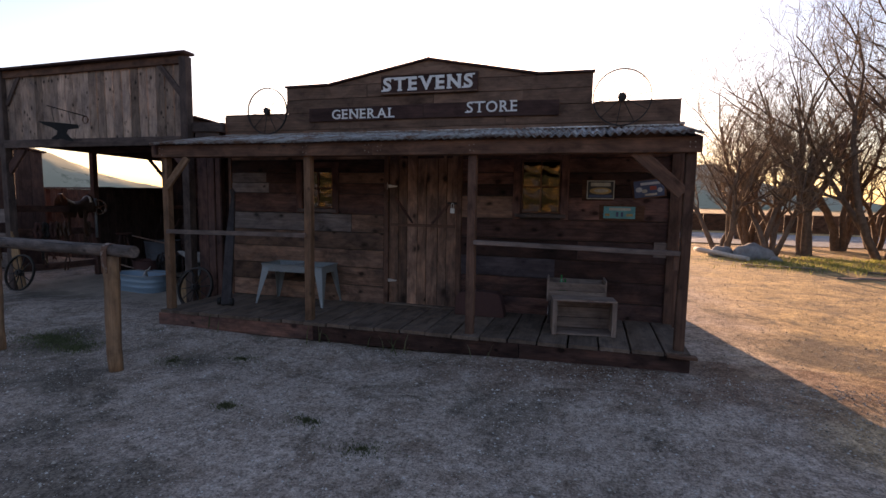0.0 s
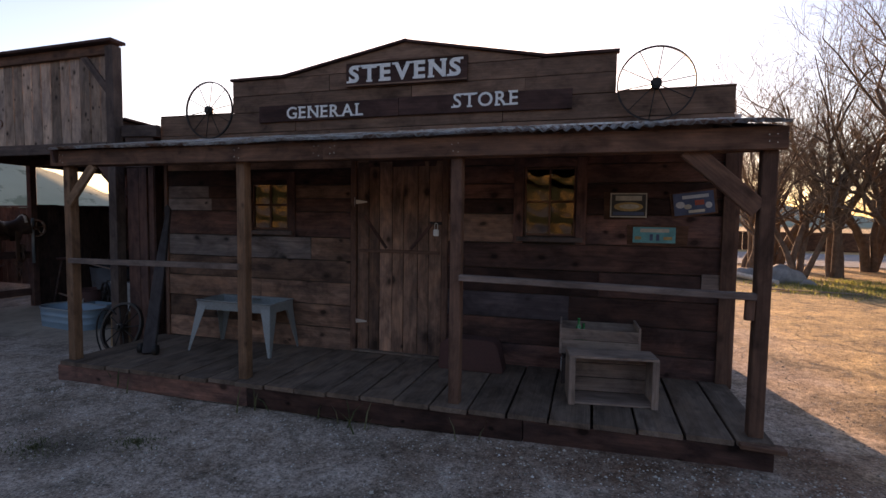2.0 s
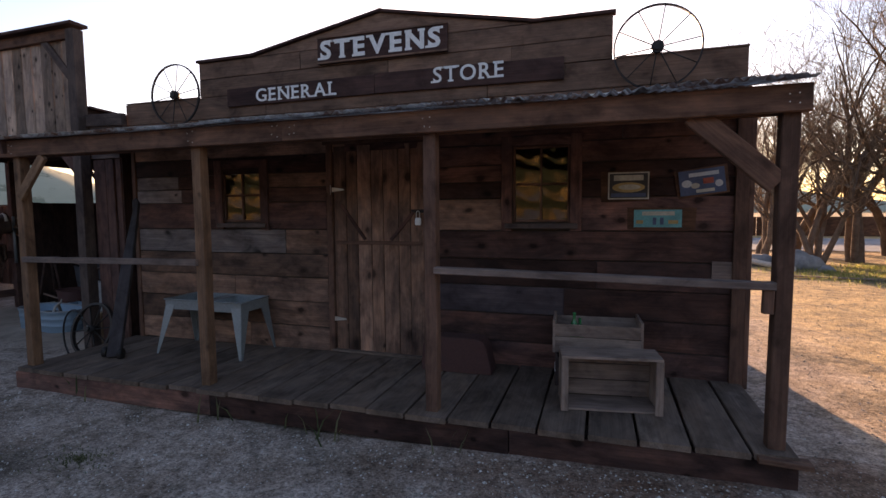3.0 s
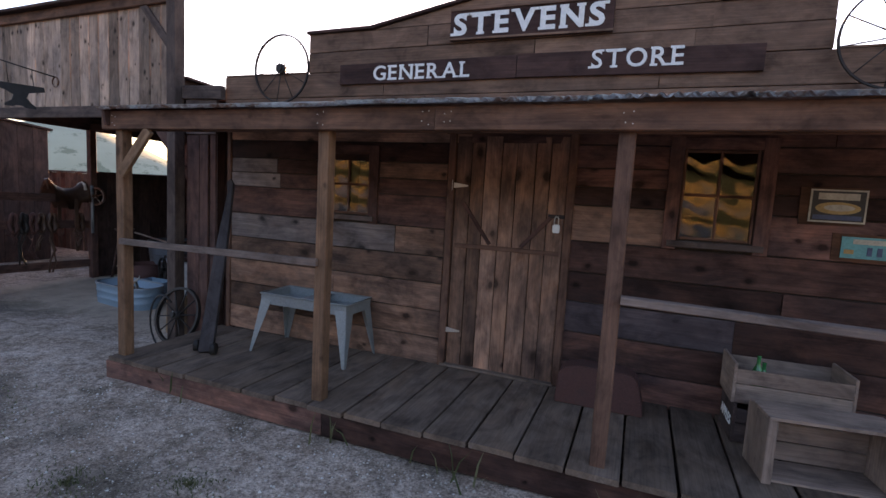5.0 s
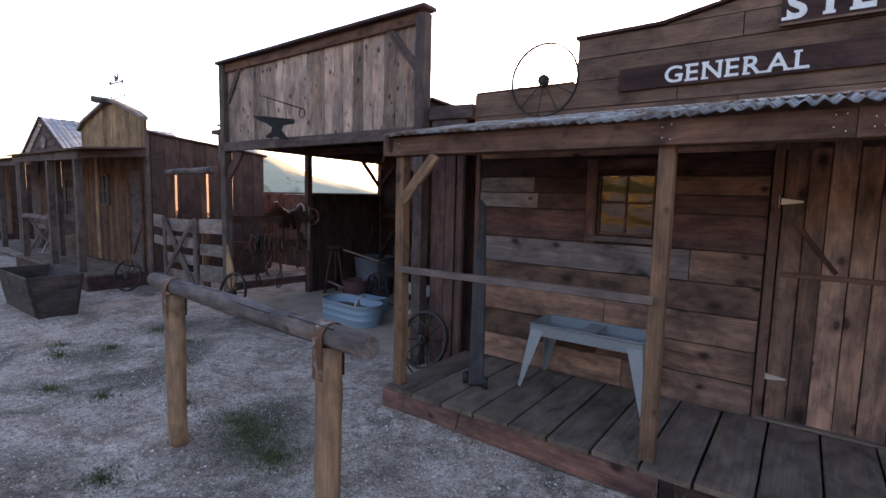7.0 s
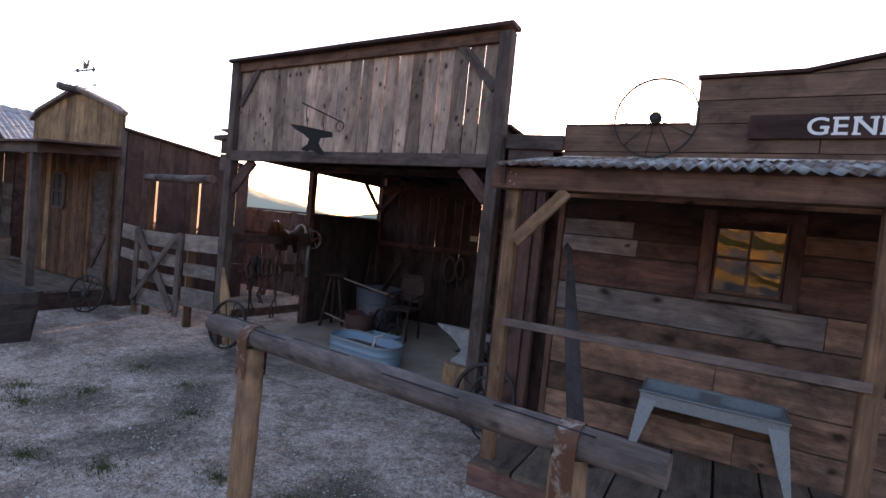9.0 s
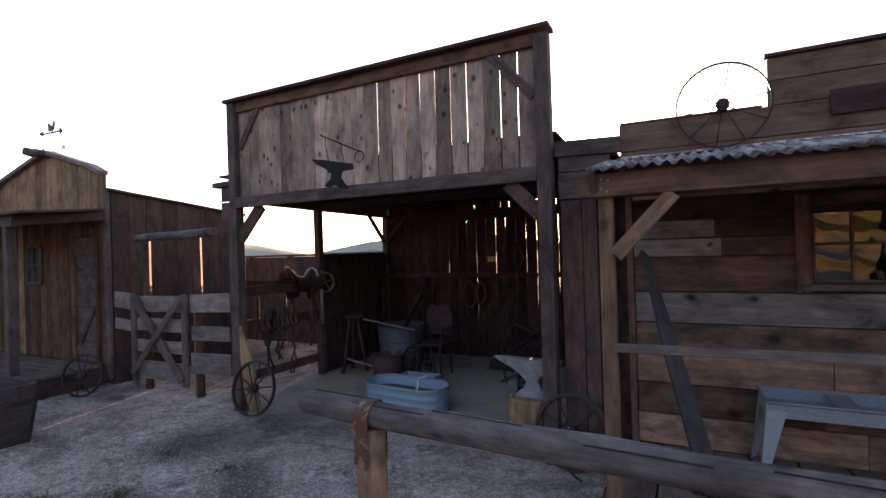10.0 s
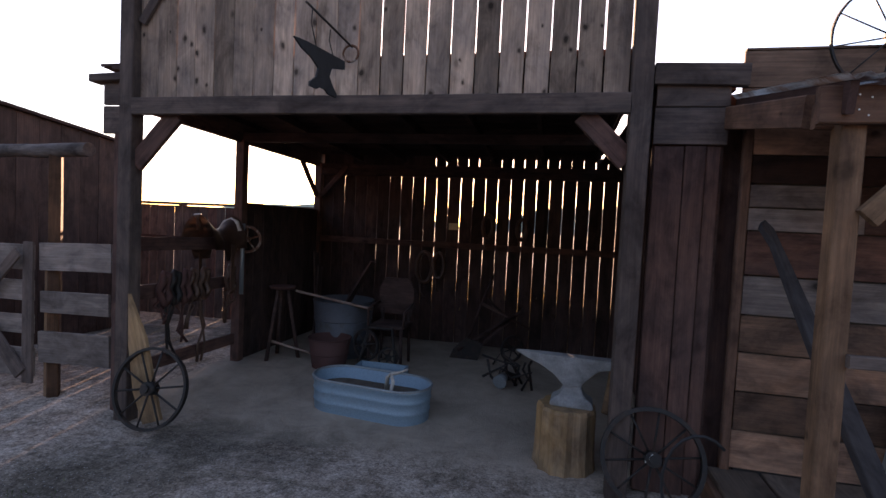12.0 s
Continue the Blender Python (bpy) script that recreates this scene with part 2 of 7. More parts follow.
def glass_material():
    mat, nt, b = graph("old wavy glass")
    tc = nt.nodes.new("ShaderNodeTexCoord")
    b.inputs["Base Color"].default_value = (0.9, 0.93, 0.9, 1)
    b.inputs["Roughness"].default_value, b.inputs["Transmission Weight"].default_value, b.inputs["IOR"].default_value = 0.01, 1.0, 1.5
    bump(nt, b, noise_tex(nt, tc.outputs["Object"], 5.5, 1, 0.4, 0.3), 0.32, 0.03)
    return mat


def hill_material(name, lo, hi, dark, cut=0.57, grain=0.045):
    mat, nt, b = graph(name)
    tc = nt.nodes.new("ShaderNodeTexCoord")
    v = tc.outputs["Object"]
    a = noise_tex(nt, v, 0.02, 8, 0.6)
    c = noise_tex(nt, v, grain, 8, 0.7, 0.5)
    col = ramp(nt, a, [(0.3, lo), (0.7, hi)])
    col = mix(nt, ramp(nt, c, [(cut, (0, 0, 0)), (cut + 0.04, (0.9,) * 3)]), col, dark)
    nt.links.new(col, b.inputs["Base Color"])
    b.inputs["Roughness"].default_value = 1.0
    b.inputs["Specular IOR Level"].default_value = 0.0
    return mat


M = {}
M["siding"] = wood("red-brown siding", (0.050, 0.030, 0.025), (0.175, 0.099, 0.078), (0.048, 0.035, 0.034), 0.9, 0.75, 0.6, spots=4.5, cool=0.97)
M["pale"] = wood("weathered grey siding", (0.12, 0.108, 0.097), (0.30, 0.272, 0.245), (0.085, 0.062, 0.05), 1.0, 0.62, 0.2, spots=4.2, cool=1.02)
M["greybrown"] = wood("grey-brown siding", (0.062, 0.054, 0.05), (0.135, 0.118, 0.108), (0.04, 0.032, 0.03), 0.6, 0.7, 0.25, spots=4.2, cool=1.13)
M["brown"] = wood("brown siding", (0.125, 0.082, 0.06), (0.355, 0.228, 0.162), (0.076, 0.057, 0.05), 0.95, 0.75, 0.5, spots=4.2, cool=0.95)
M["front"] = wood("dark stained false front", (0.108, 0.073, 0.051), (0.24, 0.164, 0.117), (0.09, 0.065, 0.051), 0.3, 0.5, 0.2, cool=0.98)
M["signwood"] = wood("near black sign board", (0.04, 0.025, 0.02), (0.085, 0.052, 0.038), (0.05, 0.03, 0.022), 0.0, 0.4, 0.1, cool=1.13)
M["post"] = wood("red-brown post", (0.07, 0.042, 0.03), (0.175, 0.108, 0.074), (0.07, 0.042, 0.03), 0.5, 0.5, 0.2)
M["tanpost"] = wood("tan-brown post", (0.104, 0.063, 0.037), (0.252, 0.16, 0.094), (0.09, 0.057, 0.039), 0.6, 0.5, 0.15)
M["beam"] = wood("dark porch beam", (0.078, 0.046, 0.032), (0.245, 0.146, 0.094), (0.068, 0.044, 0.035), 0.5, 0.6, 0.2, cool=1.0)
M["rail"] = wood("grey rail", (0.105, 0.087, 0.075), (0.215, 0.18, 0.152), (0.10, 0.076, 0.062), 0.4, 0.6, 0.1, cool=1.0)
M["deck"] = wood("grey-brown deck", (0.09, 0.073, 0.056), (0.19, 0.156, 0.122), (0.12, 0.084, 0.054), 0.3, 0.6, 0.25)
M["tan"] = wood("tan weathered boards", (0.17, 0.132, 0.098), (0.50, 0.40, 0.30), (0.17, 0.15, 0.132), 1.0, 0.7, 0.5, spots=7.5)
M["greyframe"] = wood("grey-brown frame timber", (0.06, 0.05, 0.045), (0.15, 0.12, 0.10), (0.06, 0.05, 0.045), 0.3, 0.5, 0.15)
M["trough"] = wood("wet dark trough boards", (0.035, 0.03, 0.028), (0.10, 0.085, 0.075), (0.03, 0.027, 0.025), 0.3, 0.6, 0.2)
M["shed"] = wood("dark shed boards", (0.05, 0.031, 0.023), (0.13, 0.078, 0.054), (0.045, 0.033, 0.027), 0.5, 0.6, 0.35, cool=1.13)
# Darker tone of the shed boards, for timber inside it.
M["darkshed"] = wood("darker shed boards", (0.034, 0.024, 0.019), (0.09, 0.06, 0.044), (0.03, 0.024, 0.02), 0.4, 0.6, 0.35, cool=1.13)
M["yellow"] = wood("yellowed boards", (0.17, 0.11, 0.055), (0.36, 0.25, 0.13), (0.13, 0.10, 0.07), 0.4, 0.5, 0.3)
M["gold"] = wood("orange-brown boards", (0.055, 0.030, 0.018), (0.19, 0.105, 0.057), (0.055, 0.035, 0.025), 0.5, 0.6, 0.35)
M["maroon"] = wood("maroon wall boards", (0.05, 0.033, 0.027), (0.10, 0.064, 0.05), (0.05, 0.037, 0.032), 0.2, 0.6, 0.2, cool=1.0)
M["log"] = wood("weathered log", (0.135, 0.084, 0.048), (0.33, 0.22, 0.127), (0.12, 0.09, 0.07), 0.4, 0.6, 0.2)
M["greylog"] = wood("grey log", (0.055, 0.05, 0.046), (0.215, 0.195, 0.175), (0.075, 0.065, 0.056), 0.7, 0.75, 0.15)
M["greyboard"] = wood("grey gate boards", (0.12, 0.105, 0.09), (0.27, 0.24, 0.21), (0.12, 0.10, 0.085), 0.3, 0.5, 0.2)
M["crate"] = wood("crate slats", (0.17, 0.135, 0.108), (0.34, 0.28, 0.225), (0.13, 0.105, 0.085), 0.3, 0.5, 0.2)
M["galv"] = worn_metal("galvanised roofing", (0.80, 0.79, 0.77), (0.30, 0.17, 0.115), 0.47, 0.65, 0.05, 3.4, streaks=True)
M["greyroof"] = worn_metal("blue-grey roofing", (0.52, 0.56, 0.60), (0.36, 0.33, 0.30), 0.62, 0.55, 0.2, 2.0, streaks=True)
M["zinc"] = worn_metal("zinc sheet", (0.26, 0.285, 0.295), (0.16, 0.155, 0.145), 0.62, 0.5, 0.45, 5.0)
M["tub"] = worn_metal("pale blue tub", (0.225, 0.32, 0.39), (0.15, 0.19, 0.22), 0.6, 0.55, 0.3, 6.0)
M["iron"] = worn_metal("rusty black iron", (0.03, 0.027, 0.026), (0.05, 0.03, 0.022), 0.5, 0.6, 0.6, 9.0)
M["rust"] = worn_metal("rusty strap", (0.13, 0.055, 0.03), (0.38, 0.34, 0.30), 0.52, 0.7, 0.4, 12.0)
M["steel"] = worn_metal("bright hinge steel", (0.62, 0.58, 0.52), (0.3, 0.24, 0.18), 0.62, 0.4, 0.7, 20.0)
M["white"] = plain("chipped white paint", (0.72, 0.72, 0.70), 0.6, 0, 0.12, 30)
M["black"] = plain("flat black paint", (0.018, 0.018, 0.02), 0.7, 0, 0.3, 12)
M["dirt"] = ground_material()
M["glass"] = glass_material()
M["inside"] = plain("dark interior board", (0.06, 0.05, 0.045), 0.9)

# ---- builders ----
WORLD = {}


def thing(name, at, label, category, group="", kind=""):
    ob = new(name)
    ob.empty_display_size = 0.1
    ob.matrix_basis = Matrix.Translation(at)
    WORLD[ob] = Matrix.Translation(at)
    return tagged(ob, label, category, group, kind)


def put(name, mesh, mat, m, parent=None, label=""):
    """Links a mesh at the world pose m under its thing or part."""
    if mat is not None and not mesh.materials:
        mesh.materials.append(mat)
    ob = new(name, mesh)
    WORLD[ob] = m
    if parent is not None:
        ob.parent = parent
        ob.matrix_basis = WORLD[parent].inverted() @ m
    else:
        ob.matrix_basis = m
    return tagged(ob, label)


def part(name, bm, mat, parent, label="", m=None, smooth=False):
    me = bpy.data.meshes.new(name)
    if smooth:
        for f in bm.faces:
            f.smooth = True
    bm.to_mesh(me)
    bm.free()
    return put(name, me, mat, m or Matrix.Identity(4), parent, label)


BOXES = {}


def box_mesh(l, w, h, wob=0.0, kind=0):
    """A sawn timber: long axis x, slightly uneven edges."""
    key = (round(l, 3), round(w, 3), round(h, 3), round(wob, 4), kind)
    if key in BOXES:
        return BOXES[key]
    rng = random.Random(hash(key) & 0xFFFF)
    n = max(1, min(6, int(l / 0.35))) if wob else 1
    c = min(0.006, w * 0.12, h * 0.12)
    verts, faces = [], []
    for i in range(n + 1):
        x = -l / 2 + l * i / n
        dy, dz = (rng.uniform(-wob, wob), rng.uniform(-wob, wob) * 0.5)
        ww, hh = w / 2 + rng.uniform(-wob, wob) * 0.5, h / 2
        ring = [(-ww + c, -hh), (ww - c, -hh), (ww, -hh + c), (ww, hh - c), (ww - c, hh), (-ww + c, hh), (-ww, hh - c), (-ww, -hh + c)]
        xo = rng.uniform(-wob, wob) if i in (0, n) else 0
        verts += [(x + xo, y + dy * 0.5, z + dz) for y, z in ring]
    for i in range(n):
        for k in range(8):
            a, b2 = i * 8 + k, i * 8 + (k + 1) % 8
            faces.append((a, b2, b2 + 8, a + 8))
    faces.append(tuple(range(7, -1, -1)))
    faces.append(tuple(range(n * 8, n * 8 + 8)))
    me = bpy.data.meshes.new("timber")
    me.from_pydata(verts, [], faces)
    BOXES[key] = me
    return me


MESHMAT = {}


def timber(name, a, b, w, h, mat, parent, up=(0, 0, 1), wob=0.003, label=""):
    """A sawn piece from a to b; h is its size along up, w across."""
    a, b, up = Vector(a), Vector(b), Vector(up)
    d = b - a
    ex = d.normalized()
    ez = (up - ex * up.dot(ex)).normalized()
    ey = ez.cross(ex)
    m = Matrix((ex, ey, ez)).transposed().to_4x4()
    m.translation = (a + b) / 2
    me = box_mesh(d.length, w, h, wob, random.randrange(4))
    key = (me.name, mat.name)
    if key not in MESHMAT:
        me = me.copy()
        me.materials.append(mat)
        MESHMAT[key] = me
    return put(name, MESHMAT[key], None, m, parent, label)


def tube_bm(a, b, r0, r1=None, n=12, cap=True, bm=None):
    """A round bar from a to b, x-free: added to bm in world or local axes."""
    bm = bm or bmesh.new()
    a, b = Vector(a), Vector(b)
    r1 = r0 if r1 is None else r1
    d = (b - a).normalized()
    u = d.orthogonal().normalized()
    v = d.cross(u)
    rings = []
    for p, r in ((a, r0), (b, r1)):
        rings.append([bm.verts.new(p + (u * math.cos(2 * math.pi * k / n) + v * math.sin(2 * math.pi * k / n)) * r) for k in range(n)])
    for k in range(n):
        f = bm.faces.new((rings[0][k], rings[0][(k + 1) % n], rings[1][(k + 1) % n], rings[1][k]))
        f.smooth = n > 5
    if cap:
        bm.faces.new(rings[0][::-1])
        bm.faces.new(rings[1])
    return bm


def path_bm(points, r, n=8, bm=None, closed=False):
    """A round bar bent through points."""
    bm = bm or bmesh.new()
    pts = [Vector(p) for p in points]
    rings = []
    last = None
    for i, p in enumerate(pts):
        q = pts[(i + 1) % len(pts)] if (closed or i + 1 < len(pts)) else p
        o = pts[i - 1] if (closed or i > 0) else p
        d = (q - o).normalized()
        u = d.orthogonal().normalized() if last is None else (last - d * last.dot(d)).normalized()
        last = u
        v = d.cross(u)
        rr = r[i] if isinstance(r, (list, tuple)) else r
        rings.append([bm.verts.new(p + (u * math.cos(2 * math.pi * k / n) + v * math.sin(2 * math.pi * k / n)) * rr) for k in range(n)])
    m = len(rings)
    for i in range(m if closed else m - 1):
        for k in range(n):
            f = bm.faces.new((rings[i][k], rings[i][(k + 1) % n], rings[(i + 1) % m][(k + 1) % n], rings[(i + 1) % m][k]))
            f.smooth = True
    if not closed:
        bm.faces.new(rings[0][::-1])
        bm.faces.new(rings[-1])
    return bm


def log_piece(name, a, b, r0, r1, mat, parent, label="", wob=0.006, n=14, segs=9):
    """A round log, uneven, its grain along local x."""
    a, b = Vector(a), Vector(b)
    l = (b - a).length
    rng = random.Random(int(l * 1000) + int(r0 * 9999) + len(name))
    pts = [(l * i / segs, rng.uniform(-wob, wob), rng.uniform(-wob, wob)) for i in range(segs + 1)]
    rad = [(r0 + (r1 - r0) * i / segs) * (1 + rng.uniform(-0.05, 0.05)) for i in range(segs + 1)]
    rad[0] *= 0.93
    rad[-1] *= 0.93
    bm = path_bm(pts, rad, n)
    q = (b - a).to_track_quat("X", "Z").to_matrix().to_4x4()
    return part(name, bm, mat, parent, label, Matrix.Translation(a) @ q)


def prism_bm(poly, y0, y1, bm=None):
    """An outline in x and z, given depth along y."""
    bm = bm or bmesh.new()
    f = [bm.verts.new((x, y0, z)) for x, z in poly]
    k = [bm.verts.new((x, y1, z)) for x, z in poly]
    bm.faces.new(f)
    bm.faces.new(k[::-1])
    for i in range(len(poly)):
        j = (i + 1) % len(poly)
        bm.faces.new((f[j], f[i], k[i], k[j]))
    bmesh.ops.recalc_face_normals(bm, faces=bm.faces)
    return bm


def box_bm(lo, hi, bm=None, bevel=0.0):
    bm = bm or bmesh.new()
    lo, hi = Vector(lo), Vector(hi)
    r = bmesh.ops.create_cube(bm, size=1, matrix=Matrix.Translation((lo + hi) / 2) @ Matrix.Diagonal((*(hi - lo), 1)))
    if bevel:
        bmesh.ops.bevel(bm, geom=list({e for v in r["verts"] for e in v.link_edges}), offset=bevel, segments=2, affect="EDGES")
    return bm


def centred(bm, at):
    """Moves a mesh built in world axes so that its own origin is at `at`."""
    bmesh.ops.translate(bm, verts=bm.verts, vec=-Vector(at))
    return Matrix.Translation(at)


def wall_of_boards(parent, x0, x1, courses, y, thick, pick, holes=(), rng=None, piece="plank", lengths=(1.2, 2.6)):
    """Horizontal boards in courses, butted at random, with openings left free."""
    rng = rng or random.Random(5)
    for i in range(len(courses) - 1):
        z0, z1 = courses[i], courses[i + 1]
        cuts = [(x0, x1)]
        for hx0, hx1, hz0, hz1 in holes:
            if hz0 < (z0 + z1) / 2 < hz1:
                nxt = []
                for c0, c1 in cuts:
                    if hx0 > c0:
                        nxt.append((c0, min(c1, hx0)))
                    if hx1 < c1:
                        nxt.append((max(c0, hx1), c1))
                cuts = nxt
        for c0, c1 in cuts:
            x = c0
            while x < c1 - 0.02:
                ln = rng.uniform(*lengths)
                e = c1 if x + ln > c1 - 0.35 else x + ln
                e, mat = pick(x, e, z0, z1, rng)
                e = min(e, c1)
                t = thick + rng.uniform(-0.003, 0.004)
                timber(piece, (x + 0.001, y - t / 2, (z0 + z1) / 2), (e - 0.003, y - t / 2, (z0 + z1) / 2), t, z1 - z0 - 0.009, mat, parent, wob=0.003)
                x = e


def upright_boards(parent, x0, x1, z0, z1, y, pitch, gap, thick, mat, rng, piece="board", top=None, axis="x", gaps=None):
    n = max(1, round(abs(x1 - x0) / pitch))
    p = (x1 - x0) / n
    for i in range(n):
        c = x0 + p * (i + 0.5)
        g = gaps(i, n) if gaps else gap
        zt = top(c) if top else z1
        zt += rng.uniform(-0.004, 0.004)
        w = abs(p) - g
        dy = rng.uniform(-0.003, 0.003)
        mm = mat(rng) if callable(mat) else mat
        if axis == "x":
            timber(piece, (c, y + dy, z0), (c, y + dy, zt), w, thick, mm, parent, up=(0, 1, 0), wob=0.003)
        else:
            timber(piece, (y + dy, c, z0), (y + dy, c, zt), w, thick, mm, parent, up=(1, 0, 0), wob=0.003)


def corrugated(name, x0, x1, y0, z0, y1, z1, mat, parent, pitch=0.074, amp=0.014, label=""):
    """A sheet of corrugated iron from its lower edge (y0, z0) to its upper (y1, z1)."""
    n = max(8, int((x1 - x0) / pitch * 8))
    bm = bmesh.new()
    rng = random.Random(int(x0 * 100))
    rows = []
    for (y, z) in ((y0, z0), ((y0 + y1) / 2, (z0 + z1) / 2), (y1, z1)):
        sag = rng.uniform(-0.006, 0.006)
        rows.append([bm.verts.new((x0 + (x1 - x0) * i / n, y, z + sag * math.sin(math.pi * i / n) + amp * math.sin(2 * math.pi * (x0 + (x1 - x0) * i / n) / pitch))) for i in range(n + 1)])
    for r in range(2):
        for i in range(n):
            f = bm.faces.new((rows[r][i], rows[r][i + 1], rows[r + 1][i + 1], rows[r + 1][i]))
            f.smooth = True
    ret = bmesh.ops.solidify(bm, geom=list(bm.faces), thickness=0.006)
    m = centred(bm, ((x0 + x1) / 2, y0, z0))
    return part(name, bm, mat, parent, label, m)


def wagon_wheel(at, radius, spokes, mat, label, face=(0, 0), rim=0.018, depth=0.03, hub=0.045, hub_mat=None, spoke_r=0.006, group="iron wheels"):
    """A spoked wheel standing in the x-z plane, then turned by (lean, yaw) degrees."""
    ob = thing("wagon_wheel", at, label, "wheel", group)
    pm = Matrix.Translation(at) @ pose(0, 0, 0, face[0], 0, face[1])
    n = 48
    bm = bmesh.new()
    rings = []
    for i in range(n):
        a = 2 * math.pi * i / n
        c, s = math.cos(a), math.sin(a)
        rings.append([bm.verts.new((c * r, y, s * r)) for r, y in ((radius, -depth / 2), (radius, depth / 2), (radius - rim, depth / 2), (radius - rim, -depth / 2))])
    for i in range(n):
        for k in range(4):
            bm.faces.new((rings[i][k], rings[i][(k + 1) % 4], rings[(i + 1) % n][(k + 1) % 4], rings[(i + 1) % n][k]))
    bmesh.ops.recalc_face_normals(bm, faces=bm.faces)
    part("rim", bm, mat, ob, "", pm)
    bm = tube_bm((0, -depth * 1.3, 0), (0, depth * 1.1, 0), hub, hub, 16)
    tube_bm((0, -depth * 1.9, 0), (0, -depth * 1.3, 0), hub * 0.62, hub * 0.62, 12, bm=bm)
    part("hub", bm, mat, ob, "", pm)
    for i in range(spokes):
        a = 2 * math.pi * (i + 0.25) / spokes
        bm = tube_bm((math.cos(a) * hub * 0.8, 0, math.sin(a) * hub * 0.8), (math.cos(a) * (radius - rim * 0.6), 0, math.sin(a) * (radius - rim * 0.6)), spoke_r, spoke_r * 0.9, 6)
        part("spoke", bm, mat, ob, "", pm)
    return ob


SERIF = {"S": ((0.93, 1), (0.06, 0)), "T": ((0.5, 0), (0.05, 1), (0.95, 1)), "E": ((0.17, 0), (0.17, 1)), "V": ((0.07, 1), (0.93, 1)), "N": ((0.14, 0), (0.14, 1), (0.86, 1)),
         "G": ((0.85, 0.42),), "R": ((0.17, 0), (0.92, 0), (0.17, 1)), "A": ((0.07, 0), (0.93, 0)), "L": ((0.17, 0), (0.17, 1)), "O": ()}


def glyph(ch, height, bold):
    cu = bpy.data.curves.new("glyph", "FONT")
    cu.body, cu.size, cu.offset, cu.extrude = ch, 1.0, bold, 0.03
    cu.resolution_u = 4
    ob = new("glyph", cu)
    dg = bpy.context.evaluated_depsgraph_get()
    me = bpy.data.meshes.new_from_object(ob.evaluated_get(dg))
    bpy.data.objects.remove(ob)
    return me


def lettering(words, x0, x1, z0, z1, y, mat, parent, bold=0.02, serif=True, m0=None, name="letter"):
    """Raised painted letters filling x0..x1, z0..z1 on a board whose face is at y."""
    meshes, x = [], 0.0
    for ch in words:
        me = glyph(ch, 1.0, bold)
        xs = [v.co.x for v in me.vertices]
        ys = [v.co.y for v in me.vertices]
        meshes.append((me, min(xs), max(xs), min(ys), max(ys), x, ch))
        x += max(xs) - min(xs) + (0.15 if serif else 0.10)
    total = x - (0.15 if serif else 0.10)
    sx = (x1 - x0) / total
    for me, a, b, lo, hi, off, ch in meshes:
        bm = bmesh.new()
        bm.from_mesh(me)
        sz = (z1 - z0) / (hi - lo)
        for v in bm.verts:
            v.co = Vector(((v.co.x - a) * sx, -v.co.z * 0.06, (v.co.y - lo) * sz))
        w = (b - a) * sx
        if serif:
            for fx, fz in SERIF.get(ch, ()):
                h = (z1 - z0) * 0.115
                cz = h / 2 if fz == 0 else ((z1 - z0) - h / 2 if fz == 1 else (z1 - z0) * fz)
                sw = (z1 - z0) * 0.19
                box_bm((fx * w - sw, -0.0022, cz - h / 2), (fx * w + sw, 0.002, cz + h / 2), bm)
        m = (m0 or Matrix.Identity(4)) @ Matrix.Translation((x0 + off * sx, y, z0))
        part(name, bm, mat, parent, "", m)
        bpy.data.meshes.remove(me)

# ---- ground and distance ----


def spread(lo, hi, step, far):
    inner = list(np.arange(lo, hi + 1e-6, step))
    out, d = [], step
    while True:
        d *= 1.5
        nxt = (out[-1] if out else hi) + d
        out.append(nxt)
        if nxt > far:
            break
    left = [lo - (v - hi) for v in out][::-1]
    return left + inner + out


def ground_height(x, y):
    h = 0.006 * noise.noise(Vector((x * 4.1, y * 4.1, 7))) + 0.012 * noise.noise(Vector((x * 1.3, y * 1.3, 0))) + 0.02 * noise.noise(Vector((x * 0.35, y * 0.35, 4)))
    sx, sy = min(1, max(0, (x + 2.6) / 3.6)), min(1, max(0, (y - 3.0) / 1.7))
    h += 0.085 * sx * sx * (3 - 2 * sx) * sy * sy * (3 - 2 * sy) * min(1, max(0, (14 - y) / 6)) * min(1, max(0, (7 - x) / 3))
    dx, dy = max(0, 1 - abs((x + 7.5) / 2.1) ** 6), min(1, max(0, (y - 5.2) / 0.7)) * min(1, max(0, (7.5 - y) / 0.6))
    return h - 0.07 * dx * dy


gx, gy = spread(-16, 8, 0.2, 3000), spread(-1, 12, 0.2, 3000)
gv = [(x, y, ground_height(x, y)) for y in gy for x in gx]
nx = len(gx)
gf = [(j * nx + i, j * nx + i + 1, (j + 1) * nx + i + 1, (j + 1) * nx + i) for j in range(len(gy) - 1) for i in range(nx - 1)]
me = bpy.data.meshes.new("ground")
me.from_pydata(gv, [], gf)
for p in me.polygons:
    p.use_smooth = True
tagged(put("ground", me, M["dirt"], Matrix.Identity(4)), "grey gravelly dirt yard, sunlight painted into its tan side", "ground", kind="structure")


